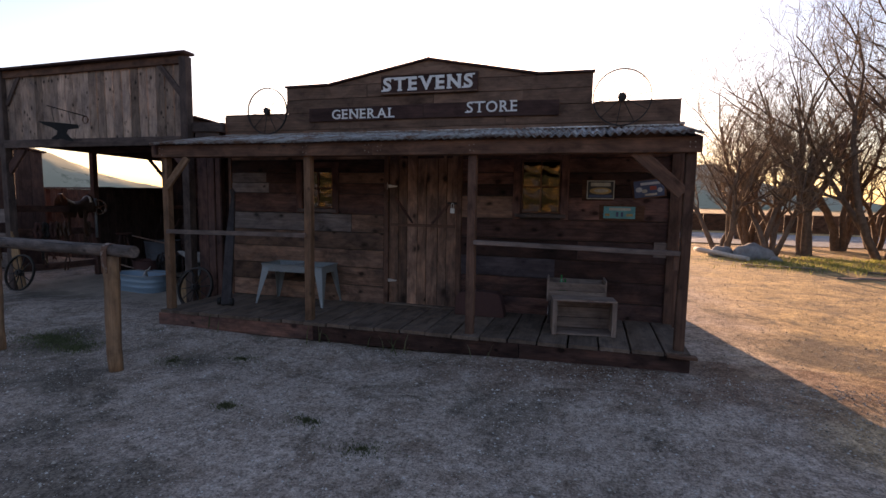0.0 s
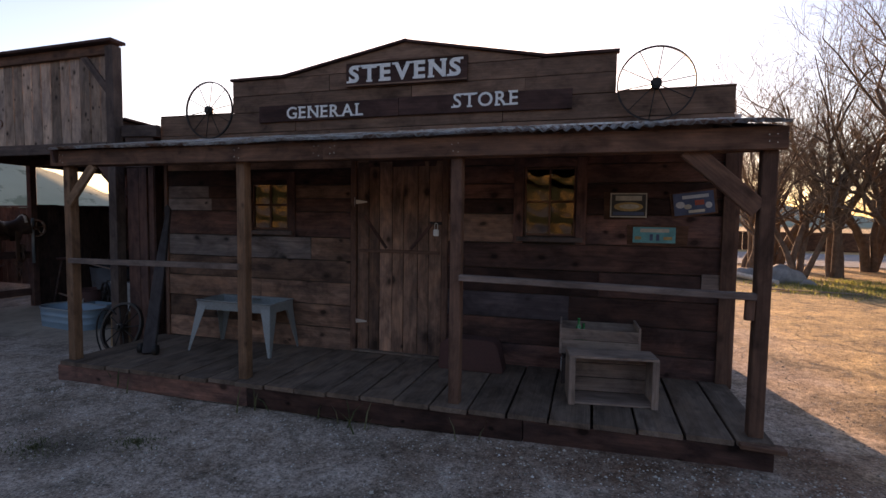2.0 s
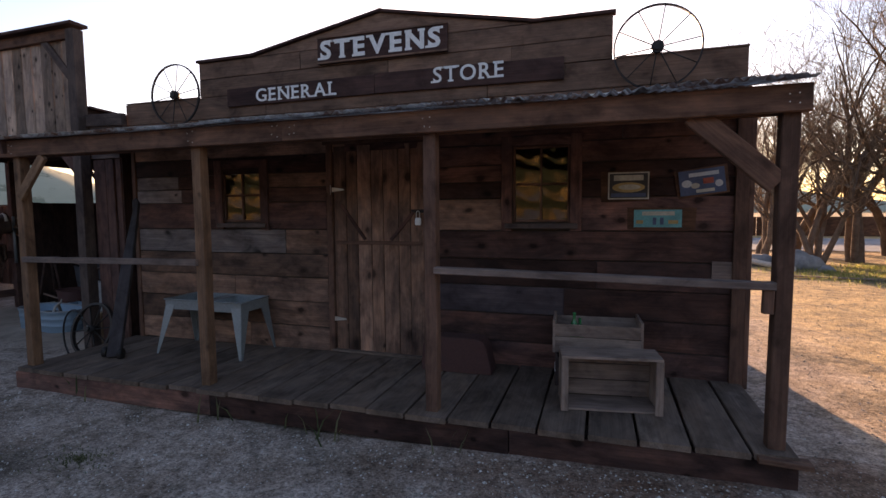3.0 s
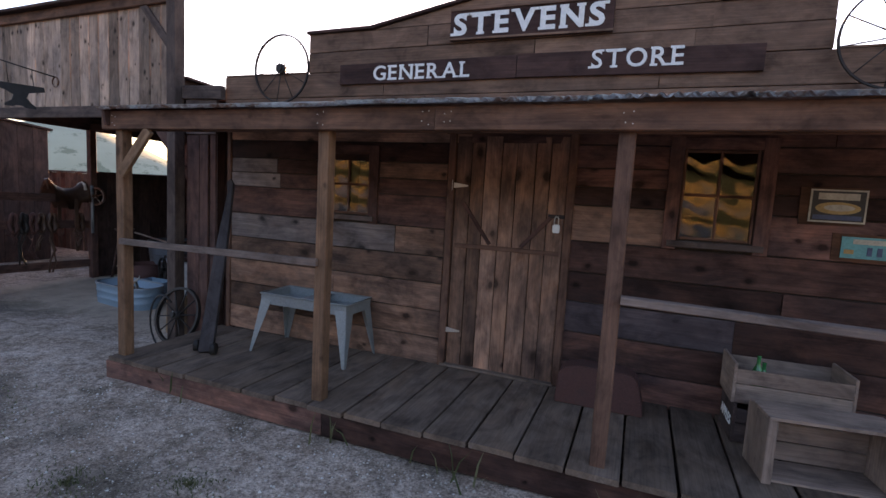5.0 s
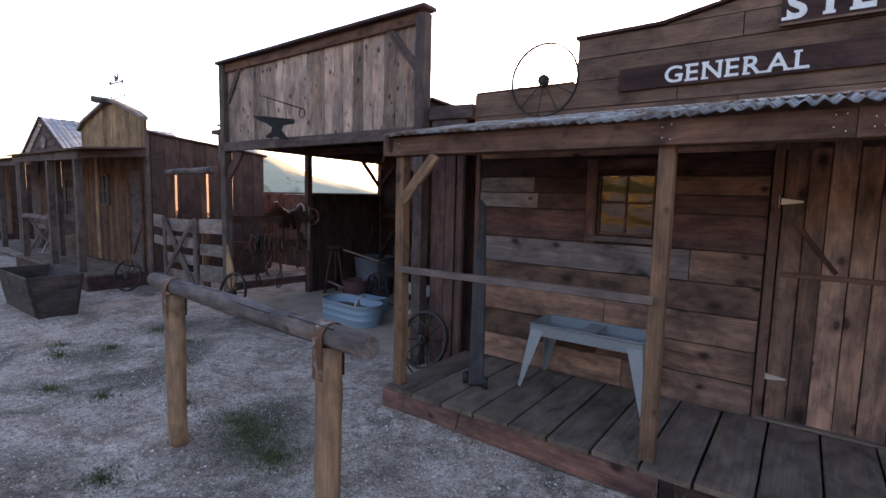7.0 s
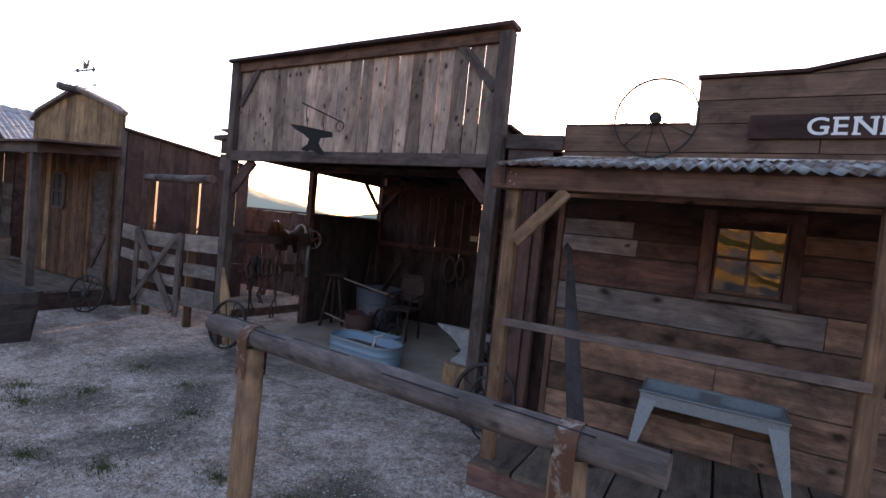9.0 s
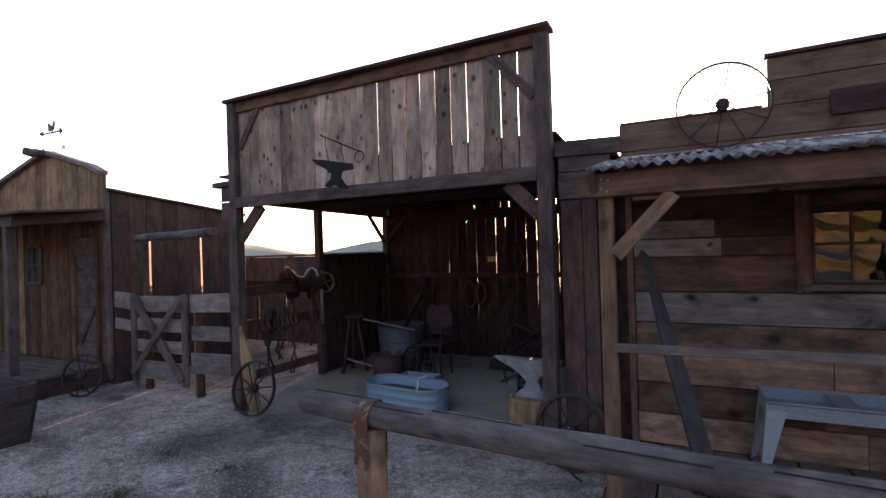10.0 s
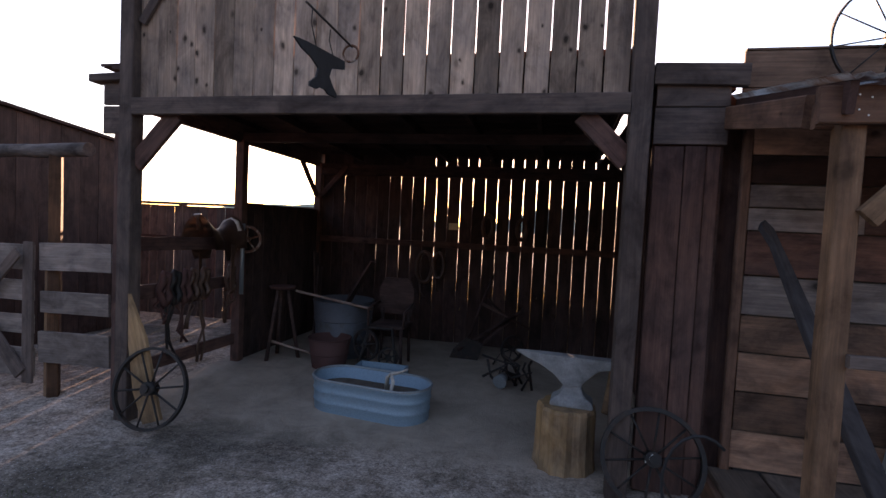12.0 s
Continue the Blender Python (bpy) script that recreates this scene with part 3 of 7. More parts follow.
def hill(name, cx, cy, length, depth, height, turn, mat, label, seed, jag=0.06):
    """A long ridge on the horizon, highest along its middle."""
    verts, faces = [], []
    nu, nv = 70, 14
    for j in range(nv + 1):
        for i in range(nu + 1):
            u, v = i / nu * 2 - 1, j / nv * 2 - 1
            prof = max(0, 1 - v * v) ** 0.8 * (0.5 + 0.5 * math.cos(math.pi * u))
            h = height * prof * (0.86 + 0.3 * noise.noise(Vector((u * 3.1 + seed, v * 0.7, seed))) + jag * noise.noise(Vector((u * 14 + seed, v * 4, 2))))
            verts.append((u * length / 2, v * depth / 2, max(-2.0, h) - 1.5))
    for j in range(nv):
        for i in range(nu):
            a = j * (nu + 1) + i
            faces.append((a, a + 1, a + nu + 2, a + nu + 1))
    me = bpy.data.meshes.new(name)
    me.from_pydata(verts, [], faces)
    for p in me.polygons:
        p.use_smooth = True
    return tagged(put(name, me, mat, pose(cx, cy, 0, 0, 0, turn)), label, "hill", kind="structure")


# Hill tones are paled to put distance haze into the base colour.
M["hill"] = hill_material("dry sage hillside paled for haze", (0.29, 0.285, 0.21), (0.40, 0.385, 0.29), (0.2, 0.205, 0.145))
M["hill_dark"] = hill_material("wooded slope", (0.012, 0.015, 0.009), (0.024, 0.026, 0.015), (0.01, 0.012, 0.008))
M["hill_gold"] = hill_material("golden grass hillside", (0.40, 0.235, 0.06), (0.58, 0.35, 0.11), (0.02, 0.022, 0.014), 0.5, 0.16)
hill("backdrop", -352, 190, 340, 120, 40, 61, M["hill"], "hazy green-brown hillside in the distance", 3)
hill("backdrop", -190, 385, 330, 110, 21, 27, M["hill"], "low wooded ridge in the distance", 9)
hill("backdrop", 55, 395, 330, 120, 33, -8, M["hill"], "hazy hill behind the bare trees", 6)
hill("backdrop", -20, -190, 1100, 170, 9, 0, M["hill_gold"], "sunlit golden hillside with dark oaks", 12, 0.6)
hill("backdrop", -20, -360, 1500, 160, 120, 0, M["hill_dark"], "dark wooded mountainside", 21)

# ---- general store ----
store = thing("general_store", (-2.12, 5.95, 0), "dark brown wooden general store with porch and stepped false front", "store")
DECK = 0.215


def deck_z(x):
    """The porch floor, which rises a little along its length."""
    return 0.222 + (x + 2.1) * 0.0102


WX0, WX1, WY = -5.01, 0.84, 5.97
FX = [(-5.09, 2.725), (-4.085, 2.725), (-4.085, 3.072), (-3.42, 3.075), (-2.07, 3.325), (-0.74, 3.072), (-0.115, 3.065), (-0.115, 2.72), (0.815, 2.72)]
BACK = 8.35
COURSES = [0.20, 0.44, 0.68, 0.92, 1.15, 1.39, 1.66, 1.80, 1.94, 2.11, 2.32]
DOOR = (-2.66, -1.62, 0.0, 2.19)
WIN_L = (-3.86, -3.40, 1.46, 2.0)
WIN_R = (-0.89, -0.42, 1.46, 2.09)
rs = random.Random(21)
wall = part("wall", box_bm((WX0 + 0.02, WY - 0.002, 0.0), (WX0 + 0.03, WY + 0.01, 2.3)), M["siding"], store)


def pick_siding(x, e, z0, z1, rng):
    if x < -4.4 and abs(z0 - 1.15) < 0.01:
        return -3.13, M["pale"]
    if x < -4.6 and 1.6 < z0 < 1.9:
        return -4.44 if z0 > 1.7 else -4.40, M["pale"]
    if x < -4.4 and z0 > 2:
        return e, M["brown"]
    if x > -1.8 and x < -1.0 and abs(z0 - 0.68) < 0.01:
        return -0.46, M["greybrown"]
    if x < -2.7 and z0 < 1.2:
        return e, M["brown"]
    return e, (M["brown"] if rng.random() < 0.22 and x < -1 else M["siding"])


wall_of_boards(wall, WX0, WX1, COURSES, WY, 0.022, pick_siding, (DOOR, WIN_L, WIN_R), rs)
# the room behind: walls, floor and roof
bm = bmesh.new()
for lo, hi in (((WX0, WY + 0.012, 0), (WX0 + 0.02, BACK, 2.45)), ((WX1 - 0.03, WY + 0.012, 0), (WX1 - 0.01, BACK, 2.45)), ((WX0 + 0.02, BACK - 0.02, 0), (WX1 - 0.03, BACK, 2.45)),
               ((WX0 + 0.02, WY + 0.012, 0.19), (WX1 - 0.03, BACK - 0.02, 0.21)),
               ((WX0 + 0.03, WY + 0.003, 0), (DOOR[0], WY + 0.011, 1.46)), ((DOOR[1], WY + 0.003, 0), (WX1 - 0.01, WY + 0.011, 1.46)),
               ((WX0 + 0.03, WY + 0.003, 1.46), (WIN_L[0], WY + 0.011, 2.4)), ((WIN_L[1], WY + 0.003, 1.46), (DOOR[0], WY + 0.011, 2.4)),
               ((DOOR[1], WY + 0.003, 1.46), (WIN_R[0], WY + 0.011, 2.4)), ((WIN_R[1], WY + 0.003, 1.46), (WX1 - 0.01, WY + 0.011, 2.4)),
               ((WIN_L[0], WY + 0.003, 2.0), (WIN_L[1], WY + 0.011, 2.4)), ((WIN_R[0], WY + 0.003, 2.09), (WIN_R[1], WY + 0.011, 2.4)), ((DOOR[0], WY + 0.003, 2.19), (DOOR[1], WY + 0.011, 2.4))):
    box_bm(lo, hi, bm)
part("wall_lining", bm, M["inside"], store)
bm = prism_bm([(WX0 - 0.06, 0), (WX1 + 0.03, 0), (WX1 + 0.03, 0.03), (WX0 - 0.06, 0.03)], 5.99, BACK + 0.15)
part("roof", bm, M["galv"], store, "rusted metal roof", Matrix.Translation((0, 0, 2.47)))
# side walls in upright boards
side = part("side_wall", box_bm((WX1 - 0.006, WY + 0.02, 0.05), (WX1 - 0.002, BACK, 0.06)), M["siding"], store)
upright_boards(side, WY + 0.02, BACK, 0.03, 2.45, WX1 + 0.004, 0.2, 0.004, 0.02, M["siding"], rs, axis="y")
timber("corner_board", (0.80, 5.925, DECK), (0.80, 5.925, 2.3), 0.02, 0.09, M["post"], store, up=(1, 0, 0))
timber("corner_board", (0.862, 5.96, DECK), (0.862, 5.96, 2.35), 0.035, 0.075, M["post"], store, up=(0, 1, 0))
timber("corner_board", (-5.04, 5.96, 0.1), (-5.04, 5.96, 2.3), 0.05, 0.05, M["post"], store, up=(0, 1, 0))
timber("patch_board", (0.62, 5.94, 1.08), (0.76, 5.94, 1.08), 0.012, 0.17, M["rail"], store)

# false front
ff = part("false_front", prism_bm(FX + [(0.815, 2.28), (-5.09, 2.28)], 5.962, 5.968), M["front"], store)


def contour(x):
    for (x0, z0), (x1, z1) in zip(FX, FX[1:]):
        if x0 <= x <= x1 and x1 > x0:
            return z0 + (z1 - z0) * (x - x0) / (x1 - x0)
    return 2.73


fc = [2.30, 2.505, 2.722, 2.90, 3.064]
for i in range(4):
    z0, z1 = fc[i], fc[i + 1]
    a, b = (-5.09, 0.815) if z1 <= 2.74 else (-4.085, -0.115)
    seams = {0: [-2.9], 1: [-3.3, -1.1], 2: [-2.0, -0.9], 3: [-2.9, -0.8]}[i]
    for s, e in zip([a] + seams, seams + [b]):
        timber("plank", (s, 5.948, (z0 + z1) / 2), (e - 0.003, 5.948, (z0 + z1) / 2), 0.024, z1 - z0 - 0.005, M["front"], ff)
bm = prism_bm([(-3.40, 3.067), (-0.76, 3.067), (-2.07, 3.314)], 5.936, 5.960)
part("plank", bm, M["front"], ff, "", centred(bm, (-2.07, 5.95, 3.18)))
for (x0, z0), (x1, z1) in zip(FX, FX[1:]):
    if x1 > x0 and z0 > 2.9:
        timber("cap_trim", (x0 - 0.02, 5.945, z0 + 0.006), (x1 + 0.02, 5.945, z1 + 0.006), 0.075, 0.026, M["signwood"], ff)
timber("cap_trim", (-5.09, 5.955, 2.731), (-4.12, 5.955, 2.731), 0.04, 0.014, M["front"], ff)
timber("cap_trim", (-0.09, 5.955, 2.728), (0.815, 5.955, 2.728), 0.04, 0.014, M["front"], ff)
# sign boards
nb = timber("name_board", (-2.69, 5.915, 3.033), (-1.44, 5.915, 3.026), 0.03, 0.235, M["signwood"], store, wob=0.0, label="dark sign board reading STEVENS")
for x0, z0, x1, z1 in ((-2.69, 2.922, -1.44, 2.916), (-2.69, 3.146, -1.44, 3.140)):
    timber("sign_edge", (x0, 5.895, z0), (x1, 5.895, z1), 0.012, 0.016, M["front"], store)
lettering("STEVENS", -2.66, -1.50, 2.95, 3.118, 5.898, M["white"], nb, 0.035)
gb = timber("name_board", (-3.73, 5.922, 2.69), (-2.13, 5.922, 2.695), 0.024, 0.17, M["signwood"], store, wob=0.0, label="dark sign board reading GENERAL")
lettering("GENERAL", -3.39, -2.51, 2.63, 2.752, 5.909, M["white"], gb, 0.012)
sb = timber("name_board", (-2.125, 5.922, 2.70), (-0.48, 5.922, 2.685), 0.024, 0.175, M["signwood"], store, wob=0.0, label="dark sign board reading STORE")
lettering("STORE", -1.57, -0.96, 2.655, 2.785, 5.909, M["white"], sb, 0.012)

# door
door = part("door", box_bm((-2.585, 5.972, 0.225), (-1.675, 5.978, 2.17)), M["siding"], store, "closed plank door, brown, weathered, padlocked")
dw = [0.13, 0.115, 0.14, 0.12, 0.15, 0.115, 0.135]
x = -2.585
for i, w in enumerate(dw):
    w *= 0.91 / sum(dw)
    timber("plank", (x + w / 2, 5.958, 0.23), (x + w / 2, 5.958, 2.165), 0.022, w - 0.006, M["brown"], door, up=(1, 0, 0))
    x += w
timber("door_rail", (-2.56, 5.94, 1.27), (-1.70, 5.94, 1.27), 0.014, 0.035, M["post"], door)
timber("door_rail", (-2.5, 5.94, 1.62), (-2.26, 5.94, 1.30), 0.012, 0.03, M["siding"], door)
timber("door_rail", (-1.78, 5.94, 1.55), (-2.0, 5.94, 1.30), 0.012, 0.03, M["siding"], door)
for z in (1.765, 0.54):
    bm = box_bm((-2.645, 5.926, z - 0.045), (-2.605, 5.936, z + 0.045))
    prism_bm([(-2.605, z - 0.024), (-2.47, z - 0.006), (-2.47, z + 0.006), (-2.605, z + 0.024)], 5.926, 5.934, bm)
    tube_bm((-2.603, 5.928, z - 0.045), (-2.603, 5.928, z + 0.045), 0.008, 0.008, 8, bm=bm)
    part("hinge", bm, M["steel"], door, "bright steel strap hinge", centred(bm, (-2.6, 5.93, z)))
bm = path_bm([(-1.745, 5.925, 1.50), (-1.745, 5.925, 1.545), (-1.738, 5.925, 1.56), (-1.722, 5.925, 1.56), (-1.715, 5.925, 1.545), (-1.715, 5.925, 1.50)], 0.0045, 6)
part("shackle", bm, M["steel"], door)
part("padlock", box_bm((-1.757, 5.913, 1.435), (-1.703, 5.937, 1.50), bevel=0.006), M["white"], door, "pale padlock")
part("hasp", box_bm((-1.80, 5.935, 1.545), (-1.66, 5.945, 1.575)), M["iron"], door)
for x0 in (-2.622, -1.643):
    timber("door_jamb", (x0, 5.945, 0.22), (x0, 5.945, 2.2), 0.05, 0.06, M["post"], store, up=(1, 0, 0))
timber("door_head", (-2.68, 5.945, 2.215), (-1.60, 5.945, 2.215), 0.05, 0.06, M["post"], store)
timber("threshold", (-2.62, 5.94, DECK + 0.02), (-1.66, 5.94, DECK + 0.02), 0.09, 0.02, M["deck"], store)


def pane_pose(bm, cx, cz, k):
    """Each old pane sits a little askew in its sash."""
    at = Vector((cx, 5.9655, cz))
    return centred(bm, at) @ Matrix.Rotation(radians((0.5, -0.4, 0.9, 0.2)[k]), 4, "X") @ Matrix.Rotation(radians((-0.7, 0.5, 0.3, -0.6)[k]), 4, "Z")


def window(x0, x1, z0, z1, label):
    w = part("window", box_bm((x0 - 0.004, 5.985, z0 - 0.004), (x0 + 0.002, 5.99, z1 + 0.004)), M["post"], store, label)
    for a, b, wd in (((x0 - 0.045, z0 - 0.07), (x0 - 0.045, z1 + 0.08), 0.09), ((x1 + 0.045, z0 - 0.07), (x1 + 0.045, z1 + 0.08), 0.09)):
        timber("casing", (a[0], 5.936, a[1]), (b[0], 5.936, b[1]), 0.024, wd, M["siding"], w, up=(1, 0, 0))
    timber("casing", (x0, 5.936, z1 + 0.04), (x1, 5.936, z1 + 0.04), 0.024, 0.08, M["siding"], w)
    timber("sill", (x0 - 0.06, 5.928, z0 - 0.03), (x1 + 0.06, 5.928, z0 - 0.03), 0.05, 0.045, M["greyframe"], w)
    for a, b in (((x0 + 0.014, z0), (x0 + 0.014, z1)), ((x1 - 0.014, z0), (x1 - 0.014, z1)), (((x0 + x1) / 2, z0), ((x0 + x1) / 2, z1))):
        timber("sash", (a[0], 5.962, a[1]), (b[0], 5.962, b[1]), 0.025, 0.017, M["post"], w, up=(1, 0, 0), wob=0)
    for z in (z0 + 0.012, (z0 + z1) / 2, z1 - 0.012):
        timber("sash", (x0 + 0.026, 5.962, z), (x1 - 0.026, 5.962, z), 0.022, 0.02, M["post"], w, wob=0)
    for i in range(2):
        for j in range(2):
            px0 = x0 + 0.026 + i * ((x1 - x0) / 2 - 0.014)
            px1 = px0 + (x1 - x0) / 2 - 0.038
            pz0 = z0 + 0.022 + j * ((z1 - z0) / 2 - 0.012)
            pz1 = pz0 + (z1 - z0) / 2 - 0.034
            bm = box_bm((px0 - 0.005, 5.964, pz0 - 0.005), (px1 + 0.005, 5.967, pz1 + 0.005))
            pane = part("pane", bm, M["glass"], w, "old wavy glass", pane_pose(bm, (px0 + px1) / 2, (pz0 + pz1) / 2, i + 2 * j))
            pane.visible_shadow = False
    return w


window(*WIN_L, "small four-pane sash window in a brown frame")
window(*WIN_R, "four-pane sash window reflecting golden hills")
M["lace"] = plain("yellowed white lace", (0.55, 0.53, 0.48), 0.9, 0, 0.2, 30)
bm = bmesh.new()
for k in range(2):
    c = WIN_L[0] + 0.115 + 0.225 * k
    prism_bm([(c - 0.1, 1.975)] + [(c - 0.1 + 0.02 * q, 1.962 - 0.022 * math.sin(math.pi * q / 10)) for q in range(11)] + [(c + 0.1, 1.975)], 5.985, 5.988, bm)
vl = part("valance", bm, M["lace"], None, "thin scalloped white valance inside the small window")
tagged(vl, "thin scalloped white valance inside the small window", "curtain")

# porch
deck = part("porch_deck", box_bm((-5.11, 4.85, 0.04), (0.82, 5.94, 0.14)), M["deck"], store)
edges = [0.845] + [0.62 - 0.2875 * k for k in range(21)] + [-5.18]
edges = [e for e in edges if e > -5.0] + [-5.145]
for a, b in zip(edges, edges[1:]):
    dy = rs.uniform(-0.012, 0.012)
    timber("deck_board", ((a + b) / 2, 4.745 + dy, deck_z((a + b) / 2) - 0.018 + rs.uniform(-0.002, 0.002)), ((a + b) / 2, 5.945, deck_z((a + b) / 2) - 0.018), a - b - rs.uniform(0.012, 0.022), 0.036, M["deck"], deck, wob=0.004)
for a, b in ((-5.16, -3.0), (-3.0, -0.7), (-0.7, 0.835)):
    timber("rim_board", (a, 4.775, deck_z(a) - 0.122), (b - 0.004, 4.775, deck_z(b) - 0.122), 0.04, 0.165, M["siding"], store)
timber("rim_board", (-5.145, 4.80, 0.07), (-5.145, 5.94, 0.07), 0.04, 0.165, M["beam"], store)
timber("rim_board", (0.818, 4.80, 0.093), (0.818, 5.94, 0.093), 0.04, 0.165, M["beam"], store)
timber("foot_block", (0.64, 4.75, 0.232), (0.885, 4.75, 0.222), 0.09, 0.03, M["beam"], store)
for px in (-5.062, -3.10, -1.232, 0.75):
    timber("post", (px, 4.862, deck_z(px) + 0.001), (px, 4.862, 2.07), 0.084, 0.086, M["tanpost"] if px < -2 else M["post"], store, up=(0, 1, 0))
for a, b in ((-5.20, -2.30), (-2.297, 0.825)):
    timber("beam", (a, 4.80, 2.12), (b, 4.80, 2.12), 0.045, 0.14, M["beam"], store)
timber("beam", (-5.17, 4.895, 2.10), (0.80, 4.895, 2.10), 0.04, 0.10, M["beam"], store)
for px in (-5.175, 0.80):
    timber("side_beam", (px, 4.92, 2.125), (px, 5.93, 2.325), 0.04, 0.13, M["beam"], store)
for k in range(10):
    px = -5.0 + k * 0.63
    timber("rafter", (px, 4.83, 2.145), (px, 5.93, 2.375), 0.04, 0.07, M["beam"], store)
timber("brace", (0.70, 4.84, 1.69), (0.29, 4.84, 2.07), 0.04, 0.12, M["beam"], store, up=(1, 0, 1))
timber("brace", (-5.01, 4.80, 1.70), (-4.69, 4.80, 2.05), 0.035, 0.085, M["log"], store, up=(-1, 0, 1))
timber("rail", (-5.03, 4.80, 1.16), (-3.11, 4.80, 1.18), 0.03, 0.05, M["rail"], store)
timber("rail", (-1.19, 4.80, 1.18), (0.70, 4.80, 1.15), 0.075, 0.042, M["rail"], store)
timber("rail_block", (0.675, 4.815, 1.0), (0.675, 4.815, 1.128), 0.05, 0.05, M["post"], store, up=(1, 0, 0))
proof = part("porch_roof", box_bm((-5.08, 5.92, 2.45), (0.8, 5.934, 2.465)), M["galv"], store, "corrugated metal porch roof, streaked with rust")
timber("rake_board", (-5.115, 4.74, 2.135), (-5.115, 5.92, 2.375), 0.03, 0.12, M["signwood"], store)
timber("rake_board", (0.80, 4.86, 2.15), (0.80, 5.92, 2.37), 0.03, 0.11, M["signwood"], store)
xs = np.linspace(-5.13, 0.80, 9)
for i in range(8):
    corrugated("roof_sheet", xs[i] - 0.03, xs[i + 1] + 0.02, 4.70 + rs.uniform(-0.02, 0.02), 2.201 + 0.002 * (i % 2), 5.925, 2.447 + 0.002 * (i % 2), M["galv"], proof)
# nail heads in the beam
rn = random.Random(2)
for px in (-5.06, -3.10, -1.232, 0.745, -2.36, -2.22):
    for dz in (-0.045, 0.03):
        for dx in (-0.02, 0.022):
            c = Vector((px + dx + rn.uniform(-0.006, 0.006), 4.776, 2.125 + dz * 0.8 + rn.uniform(-0.012, 0.012)))
            bm = tube_bm(c, c - Vector((0, 0.0015, 0)), 0.0035, 0.0035, 6)
            part("nail", bm, M["steel"], store, "", centred(bm, c))

# ---- blacksmith shed ----
shed = thing("blacksmith_shed", (-7.5, 5.84, 0), "open-fronted blacksmith shed with a tall weathered board front", "shed")
LX, RX, SY = -9.35, -5.68, 5.85
for px in (LX, RX):
    timber("post", (px, SY, -0.15), (px, SY, 3.55), 0.12, 0.12, M["greyframe"], shed, up=(0, 1, 0))
timber("top_rail", (LX + 0.06, SY, 3.49), (RX - 0.06, SY, 3.52), 0.06, 0.11, M["beam"], shed)
timber("cap", (LX - 0.08, SY, 3.565), (RX + 0.08, SY, 3.60), 0.20, 0.035, M["signwood"], shed)
timber("lintel", (LX + 0.06, SY - 0.045, 2.385), (RX - 0.06, SY - 0.045, 2.385), 0.05, 0.125, M["greyframe"], shed)
panel = part("front_panel", box_bm((LX + 0.06, SY + 0.035, 3.48), (RX - 0.06, SY + 0.05, 3.50)), M["tan"], shed)
rt = random.Random(8)
upright_boards(panel, LX + 0.062, RX - 0.062, 2.42, 3.465, SY + 0.02, 0.163, 0.004, 0.022, M["tan"], rt, gaps=lambda i, n: rt.uniform(0.007, 0.012) if i > 10 else (0.008 if i in (7, 2) else 0.002))
timber("brace", (LX + 0.09, SY - 0.005, 3.02), (LX + 0.42, SY - 0.005, 3.50), 0.025, 0.07, M["greyframe"], shed, up=(-1, 0, 1))
timber("brace", (RX - 0.08, SY - 0.005, 3.05), (RX - 0.50, SY - 0.005, 3.52), 0.025, 0.08, M["greyframe"], shed, up=(1, 0, 1))
timber("brace", (LX + 0.05, SY, 1.96), (LX + 0.40, SY, 2.33), 0.04, 0.14, M["shed"], shed, up=(-1, 0, 1))
timber("brace", (RX - 0.05, SY, 2.04), (RX - 0.33, SY, 2.33), 0.04, 0.13, M["shed"], shed, up=(1, 0, 1))
SBY = 9.3
# roof and rafters
sroof = part("roof", box_bm((-9.6, 5.905, 2.70), (-5.7, 5.915, 2.74)), M["shed"], shed)
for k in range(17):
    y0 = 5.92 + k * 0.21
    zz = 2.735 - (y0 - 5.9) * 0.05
    timber("roof_board", (-9.72, y0 + 0.1, zz), (-5.60, y0 + 0.1, zz), 0.204, 0.022, M["darkshed"], sroof, up=(0, 0.05, 1))
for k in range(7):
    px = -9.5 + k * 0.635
    timber("rafter", (px, 5.9, 2.68), (px, 9.45, 2.505), 0.045, 0.09, M["darkshed"], shed)
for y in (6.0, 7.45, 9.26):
    timber("tie_beam", (-9.55, y, 2.58 - (y - 5.9) * 0.08), (-5.25, y, 2.58 - (y - 5.9) * 0.08), 0.06, 0.10, M["darkshed"], shed)
timber("side_plate", (-9.50, 5.9, 2.52), (-9.50, 9.4, 2.47), 0.05, 0.20, M["shed"], shed)
for py in (7.45, 9.27):
    timber("post", (-9.50, py, -0.05), (-9.50, py, 2.42), 0.10, 0.10, M["shed"], shed, up=(0, 1, 0))
timber("brace", (-9.44, 9.22, 1.95), (-9.05, 9.22, 2.38), 0.04, 0.07, M["shed"], shed, up=(1, 0, -1))
timber("brace", (-9.5, 9.2, 1.95), (-9.5, 8.75, 2.4), 0.04, 0.07, M["shed"], shed, up=(0, 1, 1))
